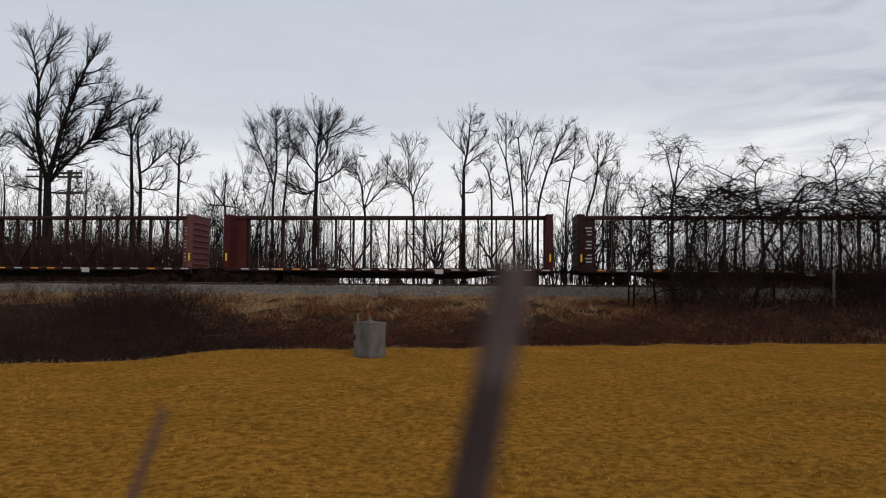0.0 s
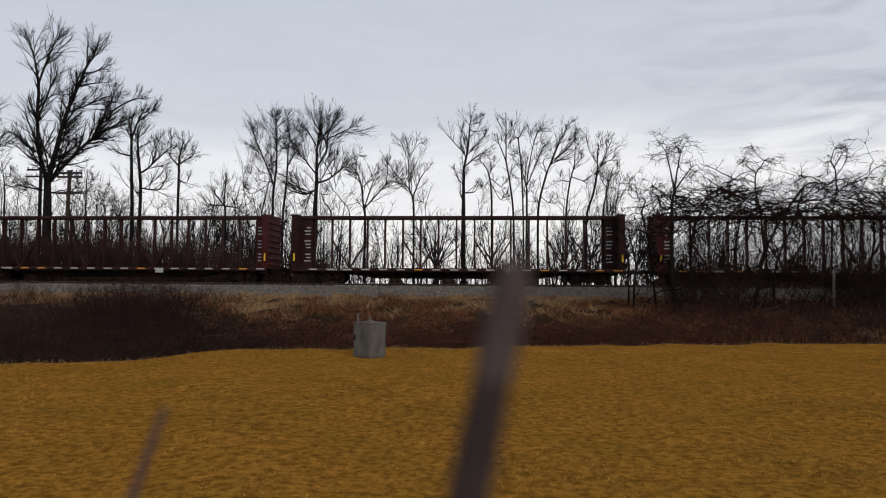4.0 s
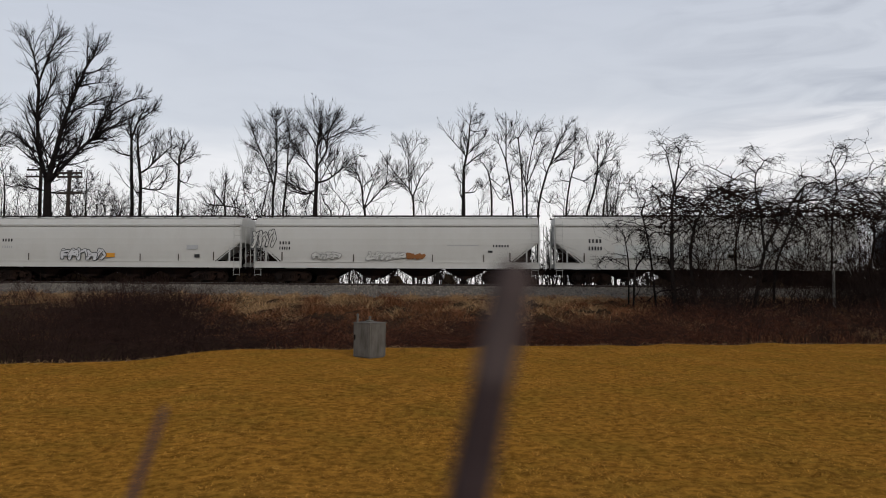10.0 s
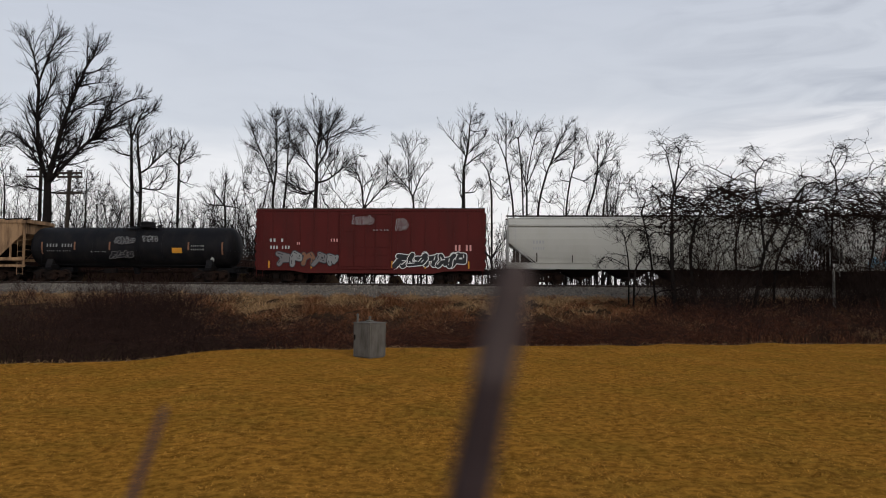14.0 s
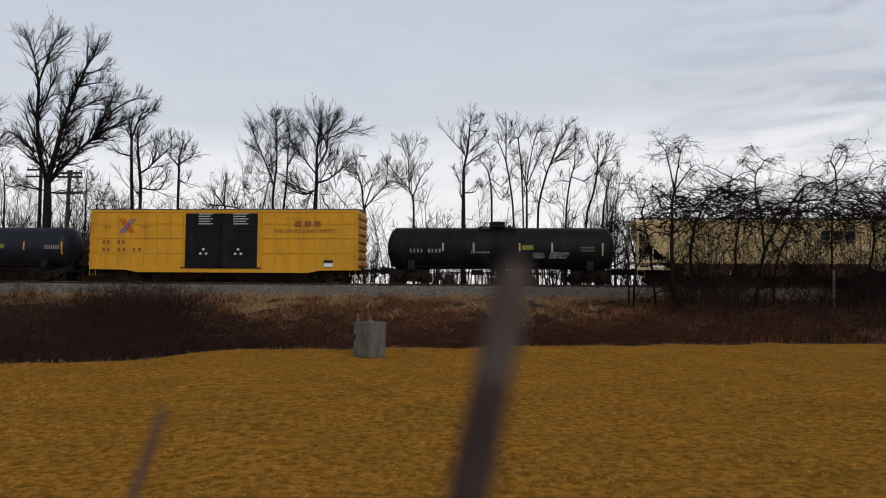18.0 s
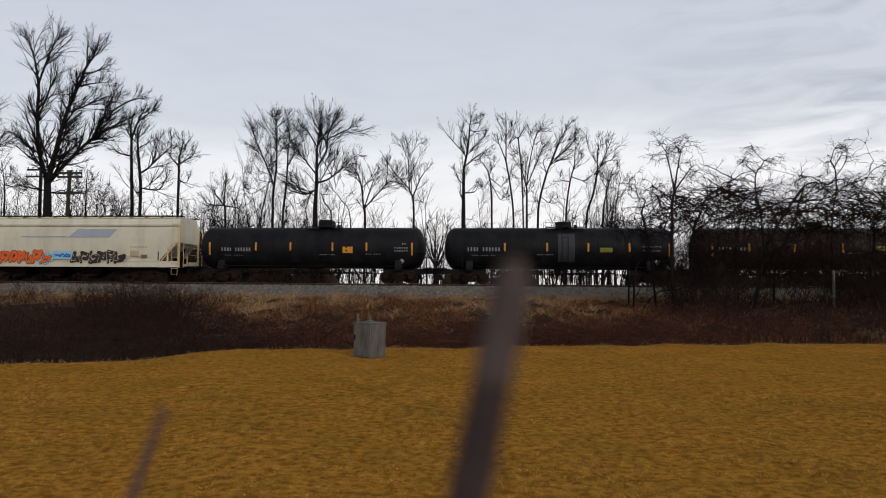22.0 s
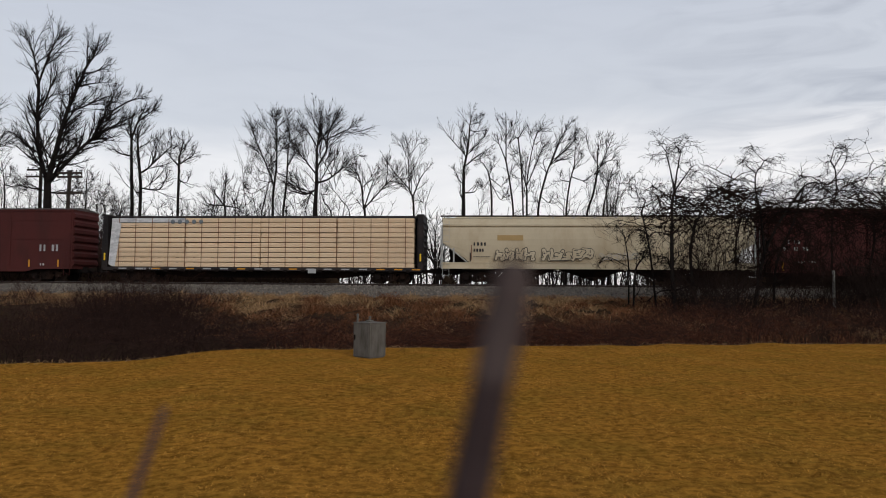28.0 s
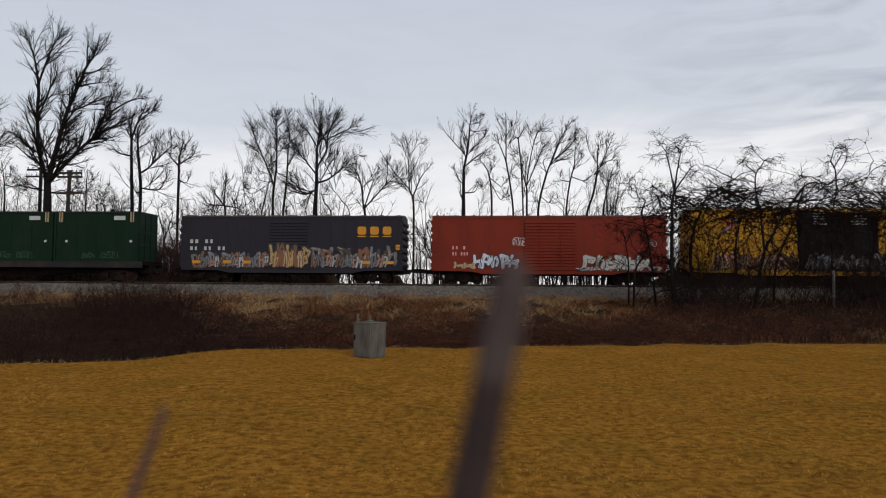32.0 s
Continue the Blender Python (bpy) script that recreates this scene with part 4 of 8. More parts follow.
    bare_tree("tree", -15.75, 60.0, [
        (-1, 0.00, 0.105, (0, 1.8), (-0.5, 3.1)),
        (0, 1.00, 0.074, (-1.6, 4.8), (-2.5, 5)),
        (0, 1.00, 0.063, (-0.3, 5.2), (0.6, 6.3)),
        (0, 0.96, 0.063, (-1.8, 3.9), (-2.2, 4.8))],
        "many-stemmed bare shrub behind the railway", 133, size=0.55, group=g)
    bare_tree("tree", 8.29, 57.0, [
        (-1, 0.00, 0.130, (0, 1.5), (0.1, 3)),
        (0, 1.00, 0.087, (-1.2, 4.5), (-2, 5.3)),
        (0, 1.00, 0.076, (-0.3, 5.1), (-0.1, 6.4)),
        (0, 1.00, 0.076, (1.2, 5.1), (0.6, 6.6)),
        (3, 0.01, 0.076, (2, 4.9), (3.1, 6.4)),
        (0, 1.00, 0.065, (0.8, 5.5), (1.6, 7.5))],
        "many-stemmed bare shrub behind the railway", 134, size=0.55, group=g)
    bare_tree("tree", 9.62, 58.0, [
        (-1, 0.00, 0.132, (0, 1.3), (0.7, 3)),
        (0, 1.00, 0.088, (2.2, 4.5), (3.2, 6.3)),
        (0, 1.00, 0.077, (0.5, 5.4), (0.9, 7.6)),
        (0, 0.86, 0.077, (1.7, 3), (3, 5)),
        (0, 1.00, 0.066, (1.3, 5.6), (1.7, 7.8))],
        "many-stemmed bare shrub behind the railway", 135, size=0.55, group=g)
    bare_tree("tree", 12.18, 58.0, [
        (-1, 0.00, 0.132, (0, 1.3), (0.3, 3)),
        (0, 1.00, 0.088, (0.5, 5.2), (0.7, 7.4)),
        (0, 1.00, 0.077, (1.5, 4.8), (2.8, 6.1)),
        (0, 0.85, 0.077, (-0.4, 5.2), (-0.6, 6.3))],
        "many-stemmed bare shrub behind the railway", 136, size=0.55, group=g)
    bare_tree("tree", -21.77, 60.0, [
        (-1, 0.00, 0.137, (0, 1.8), (-0.9, 4.1), (-2.8, 6.1)),
        (0, 0.62, 0.084, (-1.9, 5.7), (-3.7, 6.3)),
        (0, 0.38, 0.074, (0.4, 4.8), (0.1, 6.5)),
        (0, 0.62, 0.063, (-0.5, 5.7), (-0.8, 7))],
        "crooked bare tree leaning behind the railway", 137, size=0.6, group=g)
    bare_tree("tree", -21.01, 61.0, [
        (-1, 0.00, 0.107, (0, 1.8), (0.1, 4.4), (-0.6, 6.6)),
        (0, 0.63, 0.064, (0.8, 5.7), (1.2, 7.1)),
        (0, 0.59, 0.064, (-1, 5.1), (-1.7, 5.5))],
        "crooked bare tree leaning behind the railway", 138, size=0.6, group=g)
    bare_tree("tree", -36.8, 64.0, [
        (-1, 0.00, 0.090, (0, 1.8), (-0.5, 6.2)),
        (0, 0.96, 0.056, (-1, 8.3), (-0.8, 10.7)),
        (0, 0.81, 0.056, (0.5, 7.4), (0.7, 9.3)),
        (0, 1.00, 0.045, (-0.2, 8.1), (-0, 9.5))],
        "slender bare young tree behind the railway", 139, size=0.5, group=g)
    bare_tree("tree", -32.5, 66.0, [
        (-1, 0.00, 0.081, (0, 1.8), (-0.3, 6.6)),
        (0, 0.96, 0.058, (-0.9, 8.3), (-0.5, 9.3)),
        (0, 0.85, 0.058, (0.6, 7.8), (0.4, 9))],
        "slender bare young tree behind the railway", 140, size=0.5, group=g)
    bare_tree("tree", -28.08, 66.0, [
        (-1, 0.00, 0.093, (0, 1.8), (-0.1, 5.2), (0.6, 8)),
        (0, 0.64, 0.058, (-0.7, 6.8), (-0.6, 7.8)),
        (0, 0.76, 0.058, (1.3, 9.5), (1.4, 11.2))],
        "slender bare young tree behind the railway", 141, size=0.5, group=g)
    # a belt of brush and saplings behind the track, lower where the sky shows through
    tall = lambda x: 0.7 + 2.6 * step(-17, -27, x) + 0.45 * np.sin(x * 0.8) + 0.35 * np.sin(x * 2.1) + 0.7 * step(1, 5, x) - 1.3 * sky_gaps(x)
    brush_bank("brush", -85, 60, 53.5, 62, tall, 2100, 71, M["brush"], "dense dark bare brush behind the railway", stem=(0.02, 0.04), thin=0.015)
    left = lambda x: 1.0 + 2.0 * step(-17, -26, x) + 0.4 * np.sin(x * 1.3)
    brush_bank("thick_brush", -70, -13, 52.5, 57, left, 3000, 74, M["bramble_dark"], "thick red-brown bare brush along the railway", stem=(0.012, 0.024), thin=0.011, more=True)
    gaps = lambda x: 0.75 + 0.2 * np.sin(x * 1.7) - sky_gaps(x)
    brush_bank("berm_brush", -42, 28, 51.8, 55.5, gaps, 3000, 77, M["vine"], "low dark stubble on the berm behind the railway", stem=(0.02, 0.045), thin=0.016, lean=0.7)
    sap = lambda x: 5.0 + 1.6 * np.sin(x * 0.9 + 1) + 1.2 * np.sin(x * 2.7) + 1.5 * step(-16, -28, x)
    for x0, x1, count in ((-80, -14, 900), (-14, 14, 160), (14, 70, 420)):
        brush_bank("saplings", x0, x1, 60, 78, sap, count, 72, M["brush"], "thin bare saplings behind the railway", stem=(0.03, 0.06), thin=0.014)
    young = lambda x: 8.0 + 1.6 * np.sin(x * 0.7 + 1) + 1.4 * np.sin(x * 1.9)
    brush_bank("young_trees", -78, 40, 60, 74, young, 460, 75, M["twig"], "slender bare young trees behind the railway", stem=(0.05, 0.09), thin=0.023, lean=0.12, more=True)
    brush_bank("young_trees", -78, -20, 57, 66, young, 330, 76, M["twig"], "slender bare young trees behind the railway", stem=(0.05, 0.09), thin=0.023, lean=0.12, more=True)
    clump = lambda x: 11.0 + 1.5 * np.sin(x * 1.9)
    for x0, x1, count in ((-27, -15, 62), (-52, -40, 45), (6, 13, 24)):
        brush_bank("young_trees", x0, x1, 63, 73, clump, count, 90 + count, M["twig"], "slender bare young trees behind the railway", stem=(0.06, 0.11), thin=0.021, lean=0.14, more=True)
    far = lambda x: 5.5 + 1.5 * np.sin(x * 0.11) + 1.0 * np.sin(x * 0.37)
    brush_bank("far_woods", -170, 140, 120, 150, far, 520, 73, M["brush"], "hazy strip of far bare woods", stem=(0.05, 0.1), thin=0.03)


def build_bank_brush():
    # brambles in the ditch, right behind the lawn
    rng = np.random.default_rng(31)
    n = 7400
    x = rng.uniform(-26, 26, n)
    right = step(5, 9, x)
    back = rng.random(n) ** 1.2 * (8.5 + 9.0 * right + 5.0 * step(-7.5, -9.5, x))
    y = lawn_edge(x) + 0.12 + back
    keep = y < 41
    x, y, right = x[keep], y[keep], right[keep]
    n = len(x)
    st = np.stack([x, y, ground_z(x, y) - 0.03], 1)
    # the tangle's top: low in the middle, higher at both ends
    crest = 0.32 + 0.16 * np.sin(x * 0.9 + 0.5) + 0.16 * np.sin(x * 2.2 + y * 0.7) + 0.12 * np.sin(x * 4.7 - y) - 0.25 * step(26, 31, y) * (1 - right) + 0.45 * right + 0.35 * step(-6.5, -8.5, x)
    h = np.clip(crest - st[:, 2], 0.3, 2.4) * rng.uniform(0.5, 1.05, n)
    reach = rng.uniform(0.5, 1.7, n)
    a = rng.uniform(0, 2 * np.pi, n)
    # canes arch over
    t = np.linspace(0, 1, 7)[None, :, None]
    d = np.stack([np.cos(a) * reach, np.sin(a) * reach, np.zeros(n)], 1)[:, None]
    arch = np.concatenate([np.zeros((n, 7, 2)), (np.sin(t * 2.2) * h[:, None, None])], 2)
    P = st[:, None] + d * t ** 1.4 + arch + np.cumsum(rng.standard_normal((n, 7, 3)) * 0.02, 1)
    R = rng.uniform(0.0045, 0.0095, n)[:, None] * np.linspace(1, 0.5, 7)[None]
    q, s = sprout(rng, P, R, 2.0, 0.2, (0.15, 0.45), (25, 80), 3, 0.7, 0.2, 0.02, least=2, rmin=0.004, most=3)
    dark = rng.random(n) < 0.36 + 0.3 * step(7.5, 10, x) + 0.25 * step(10, 13, x) + 0.7 * step(-4, -7, x)
    own = np.where(q[:, 0, 0] < -6, 0.0, rng.random(len(q)))
    v, f = tubes([(P[dark], R[dark], 3), (q[own < 0.6], s[own < 0.6], 3)])
    tagged(new("dark_brambles", mesh_of_arrays("dark_brambles", v, f, M["cane"])), "tangled blackish bramble canes in the ditch", "brambles", kind="stuff")
    v, f = tubes([(P[~dark], R[~dark], 3), (q[own >= 0.6], s[own >= 0.6], 3)])
    tagged(new("red_brambles", mesh_of_arrays("red_brambles", v, f, M["bramble"])), "tangled red-brown bramble canes in the ditch", "brambles", kind="stuff")


def build_thicket():
    """The tangle of saplings and arching vines that stands between lawn and track."""
    g = "thicket saplings before the railway"
    bare_tree("sapling", 9.32, 35.0, [
        (-1, 0.00, 0.116, (0, 0.6), (-0.1, 2.2), (-0.1, 4.2)),
        (0, 1.00, 0.077, (-0, 5.8), (0.1, 6.9)),
        (1, 1.00, 0.042, (-0.2, 7.9), (-0.4, 8.5)),
        (1, 1.00, 0.042, (0.3, 8), (0.4, 8.9)),
        (1, 0.50, 0.038, (-0.7, 6.4), (-1.2, 7.3)),
        (1, 0.77, 0.038, (0.7, 7.2), (1.1, 7.5)),
        (0, 0.95, 0.034, (-0.9, 4.3), (-2, 3.8)),
        (1, 0.15, 0.034, (0.5, 5), (1.2, 4.8))],
        "crooked sapling wound with vines in a thicket", 80, size=1.25, group=g, tangle=True)
    bare_tree("sapling", 10.52, 36.0, [
        (-1, 0.00, 0.086, (0, 1.2), (-0.1, 3), (0.1, 4.3)),
        (0, 1.00, 0.060, (0.6, 5.6), (0.7, 6.3)),
        (1, 0.98, 0.050, (1.5, 6.4), (2.3, 5.8), (2.5, 5.1)),
        (0, 0.98, 0.038, (-0.4, 4.8), (-0.8, 4.7)),
        (1, 0.43, 0.034, (1, 5.7), (1.8, 5.6)),
        (0, 0.70, 0.034, (0.4, 2.5), (0.8, 2.2))],
        "crooked sapling wound with vines in a thicket", 81, size=0.7, group=g, tangle=True)
    bare_tree("sapling", 7.45, 37.0, [
        (-1, 0.00, 0.049, (0, 0.5), (-0, 2.4), (-0.2, 3.8)),
        (0, 1.00, 0.026, (-0.5, 4.4), (-0.8, 4.6)),
        (0, 0.91, 0.026, (0.2, 4.2), (0.6, 4.4)),
        (0, 0.63, 0.026, (-0.9, 2.7), (-1.6, 3))],
        "crooked sapling wound with vines in a thicket", 82, size=0.5, group=g, tangle=True)
    bare_tree("sapling", 7.5, 36.0, [
        (-1, 0.00, 0.060, (0, 0.5), (0.1, 2.2), (0.5, 2.9)),
        (0, 1.00, 0.034, (1, 3), (1.7, 2.7)),
        (0, 1.00, 0.034, (0.6, 3.3), (0.9, 3.9))],
        "crooked sapling wound with vines in a thicket", 83, size=0.5, group=g, tangle=True)
    bare_tree("sapling", 9.09, 38.0, [
        (-1, 0.00, 0.054, (0, 0.5), (-0.3, 3.3), (-0.7, 5.3)),
        (0, 1.00, 0.041, (-0.5, 6), (-1.2, 6), (-1.3, 6.8)),
        (1, 0.52, 0.032, (-1, 6.9), (-0.7, 7.5)),
        (0, 0.91, 0.027, (0.1, 5.8), (0.2, 6.5))],
        "crooked sapling wound with vines in a thicket", 84, size=0.6, group=g, tangle=True)
    bare_tree("sapling", 13.24, 35.0, [
        (-1, 0.00, 0.090, (0, 0.4), (0.2, 1.7), (0.5, 3.2)),
        (0, 1.00, 0.064, (1, 4.4), (1.8, 6)),
        (1, 1.00, 0.054, (2.5, 6.6), (3.3, 6.8), (4, 6.4)),
        (1, 0.95, 0.038, (2.4, 6.3), (3.4, 6.4)),
        (1, 0.03, 0.054, (0.4, 4.7), (0.3, 5.6), (0, 6)),
        (4, 0.99, 0.042, (0.2, 7), (0.7, 7.7), (1.3, 7.5)),
        (5, 0.40, 0.029, (-0.3, 7.7), (-0.4, 8.4)),
        (5, 0.73, 0.029, (0.1, 8.2), (-0.3, 8.6))],
        "crooked sapling wound with vines in a thicket", 85, size=0.75, group=g, tangle=True)
    bare_tree("sapling", 14.57, 36.0, [
        (-1, 0.00, 0.060, (0, 0.3), (0.2, 2.5), (1.1, 4.6)),
        (0, 1.00, 0.051, (1.6, 6.3), (1.9, 7.1)),
        (1, 0.29, 0.038, (2.2, 5.7), (3.2, 5.4)),
        (0, 0.79, 0.034, (1.4, 4), (2.3, 4.1))],
        "crooked sapling wound with vines in a thicket", 86, size=0.7, group=g, tangle=True)
    bare_tree("sapling", 17.99, 37.0, [
        (-1, 0.00, 0.044, (0, 0.3), (0, 3.3), (0.1, 5.3)),
        (0, 1.00, 0.044, (0.3, 6.2), (0.3, 7.5), (-0, 8.3)),
        (1, 0.72, 0.026, (0.6, 8.2), (1, 8.4)),
        (1, 1.00, 0.026, (0.3, 8.5), (0.9, 8.6)),
        (1, 0.42, 0.026, (0.9, 6.9), (1.5, 6.5)),
        (0, 0.66, 0.026, (0.6, 3.9), (1.2, 4))],
        "crooked sapling wound with vines in a thicket", 87, size=0.6, group=g, tangle=True)
    bare_tree("sapling", 18.98, 36.0, [
        (-1, 0.00, 0.053, (0, 0.4), (0.6, 3.3), (0.6, 4.4)),
        (0, 1.00, 0.051, (0, 5.7), (0.1, 6.1)),
        (1, 0.76, 0.042, (0.6, 7.1), (1.3, 7.4), (2.1, 7.1)),
        (0, 0.98, 0.038, (1.1, 5.2), (1.7, 5.4)),
        (2, 0.24, 0.034, (-0.2, 6.9), (-0.6, 6.8))],
        "crooked sapling wound with vines in a thicket", 88, size=0.75, group=g, tangle=True)
    bare_tree("sapling", 20.55, 36.0, [
        (-1, 0.00, 0.073, (0, 0.4), (-0, 3.3), (0.1, 5.6)),
        (0, 0.96, 0.047, (-0, 6.9), (0.2, 8.1)),
        (0, 0.78, 0.038, (0.6, 5.6), (1.1, 6.2)),
        (0, 1.00, 0.038, (-0.6, 6.2), (-1.2, 6))],
        "crooked sapling wound with vines in a thicket", 89, size=0.8, group=g, tangle=True)
    bare_tree("sapling", 13.17, 37.0, [
        (-1, 0.00, 0.048, (0, 0.3), (-0.1, 3.3), (0.2, 5)),
        (0, 1.00, 0.039, (-0.1, 6.1), (-0.7, 6.6)),
        (0, 1.00, 0.039, (0.5, 5.8), (0.2, 6.6)),
        (0, 0.79, 0.030, (-0.8, 4.2), (-1.4, 3.5))],
        "crooked sapling wound with vines in a thicket", 90, size=0.6, group=g, tangle=True)
    rng = np.random.default_rng(44)
    # the matted crest of the tangle: strands that run across and arch over, dense along the middle of the band
    n = 470
    x = 8.6 + 15 * rng.random(n) ** 0.9
    crest = 6.5 + 0.5 * np.sin(x * 1.15 + 0.6) + 0.35 * np.sin(x * 2.6 + 1) - 1.4 * step(9.4, 7.6, x)
    z = crest - np.abs(rng.normal(0, 0.6, n)) - 0.1
    y = rng.uniform(33.5, 38.0, n)
    go = np.where(rng.random(n) < 0.5, 1.0, -1.0)
    long = rng.uniform(0.9, 3.4, n)
    k = 12
    d = np.stack([go, rng.normal(0, 0.35, n), rng.uniform(-0.1, 0.9, n)], 1)
    P = np.empty((n, k, 3))
    P[:, 0] = np.stack([x, y, z - 0.25], 1)
    for i in range(1, k):
        d = d + rng.standard_normal((n, 3)) * 0.24
        d[:, 2] -= 0.10
        d = unit(d)
        P[:, i] = P[:, i - 1] + d * (long / (k - 1))[:, None]
    R = rng.uniform(0.012, 0.036, n)[:, None] * np.linspace(1, 0.4, k)[None]
    q1, s1 = sprout(rng, P, R, 2.0, 0.1, (0.15, 0.45), (20, 75), 6, 0.7, 0.34, 0.0, rmin=0.012, most=8, droop=0.02)
    q2, s2 = sprout(rng, q1, s1, 2.4, 0.1, (0.3, 0.8), (20, 75), 4, 0.7, 0.3, 0.0, least=1, rmin=0.0085, most=4, droop=0.02)
    v, f = tubes([(P, R, 4), (q1, s1, 3), (q2, s2, 3)])
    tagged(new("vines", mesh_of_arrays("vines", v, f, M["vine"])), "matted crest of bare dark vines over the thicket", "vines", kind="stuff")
    # strands that hang from the crest
    n = 620
    x = rng.uniform(9.2, 23.5, n)
    P = np.empty((n, 14, 3))
    P[:, 0] = np.stack([x, rng.uniform(33.5, 38.0, n), rng.uniform(2.2, 5.6, n)], 1)
    d = np.stack([rng.normal(0, 0.7, n), rng.normal(0, 0.4, n), np.full(n, -0.3)], 1)
    long = rng.uniform(0.8, 3.0, n)
    for i in range(1, 14):
        d = d + rng.standard_normal((n, 3)) * 0.22
        d[:, 2] -= 0.12
        d = unit(d)
        P[:, i] = P[:, i - 1] + d * (long / 13)[:, None]
    R = rng.uniform(0.007, 0.022, n)[:, None] * np.linspace(1, 0.5, 14)[None]
    q1, s1 = sprout(rng, P, R, 1.6, 0.1, (0.15, 0.4), (20, 75), 5, 0.7, 0.3, 0.0, rmin=0.006, most=6)
    v, f = tubes([(P, R, 4), (q1, s1, 3)])
    tagged(new("hanging_vines", mesh_of_arrays("hanging_vines", v, f, M["vine"])), "thin dark vines hanging in the thicket", "vines", kind="stuff")
    low = lambda x: 0.5 + 1.6 * step(9.0, 10.2, x) + 0.5 * np.sin(x * 1.9) - 1.5 * step(11.6, 12.9, x) + 2.3 * step(16.4, 18.4, x)
    brush_bank("undergrowth", 9.2, 25, 30.5, 38.5, low, 2100, 45, M["brush"], "dense dark bare undergrowth below the thicket", stem=(0.008, 0.02), lean=0.65, thin=0.007)
    fuzz = lambda x: 4.3 + 0.5 * np.sin(x * 1.3) - 1.6 * step(9.5, 7, x)
    brush_bank("thicket_twigs", 9.4, 25, 32.5, 38.5, fuzz, 210, 46, M["vine"], "fine bare twigs inside the thicket", stem=(0.008, 0.016), lean=0.5, thin=0.007, more=True)
    wild = lambda x: 1.15 + 0.35 * np.sin(x * 0.9) + 0.25 * np.sin(x * 2.3) - 0.7 * step(-25.5, -24, x) * (1 - step(-21.5, -20, x))
    brush_bank("bank_brush", -36, -14.2, 26, 39, wild, 1500, 47, M["bramble_dark"], "dark leafless brush over the railway bank", stem=(0.008, 0.018), lean=0.55, thin=0.006, more=True)
    # a rounded bush on the near bank
    n = 1000
    a, r = rng.uniform(0, 2 * np.pi, n), np.sqrt(rng.random(n))
    x, y = -13.7 + 2.4 * r * np.cos(a), 25.5 + 2.4 * r * np.sin(a)
    st = np.stack([x, y, ground_z(x, y) - 0.05], 1)
    h = 2.3 * np.sqrt(1.04 - r ** 2 * 0.8) * rng.uniform(0.6, 1.05, n)
    en = st + np.stack([rng.normal(0, 0.5, n) + 0.5 * r * np.cos(a), rng.normal(0, 0.4, n), h], 1)
    p, w = limbs_to(rng, st, en, rng.uniform(0.006, 0.012, n), np.full(n, 0.004), k=6, wig=0.045)
    q, s = sprout(rng, p, w, 4.5, 0.15, (0.18, 0.42), (25, 75), 4, 0.7, 0.26, 0.02, least=3, rmin=0.004, most=11)
    v, f = tubes([(p, w, 3), (q, s, 3)])
    tagged(new("bush", mesh_of_arrays("bush", v, f, M["cane"])), "rounded leafless dark bush on the bank", "bush", kind="stuff")


build_trees()
build_bank_brush()
build_thicket()


# ---------------------------------------------------------------- the train
TRAIN, WHEELSETS = [], []       # (thing, x at the start); (wheelset, its place along the truck)
NEAR = -1                       # the side of the train that faces the camera


def shared(fn):
    """Builds a mesh once and hands it out again."""
    store = {}

    def get(*key):
        if key not in store:
            store[key] = fn(*key)
        return store[key]
    return get


@shared
def wheelset_mesh():
    s = Shape()
    for sg in (-1, 1):
        rows = [(sg * 0.66, 0.10), (sg * 0.665, 0.44), (sg * 0.69, 0.445), (sg * 0.70, 0.42), (sg * 0.795, 0.415), (sg * 0.80, 0.36), (sg * 0.76, 0.33), (sg * 0.75, 0.18), (sg * 0.80, 0.14), (sg * 0.80, 0.09)]
        s.lathe_y(0, 0, rows if sg > 0 else rows[::-1], 20)
    s.lathe_y(0, 0, [(-0.66, 0.08), (0.66, 0.08)], 10)
    for sg in (-1, 1):
        s.lathe_y(0, 0, [(min(sg * 0.8, sg * 1.08), 0.085), (max(sg * 0.8, sg * 1.08), 0.085)], 8)
        for i in range(3):
            a = i * 2.094
            s.rod((0.05 * math.cos(a), sg * 1.06, 0.05 * math.sin(a)), (0.05 * math.cos(a), sg * 1.1, 0.05 * math.sin(a)), 0.02, 5)
    return s.mesh("wheelset", M["wheel"])


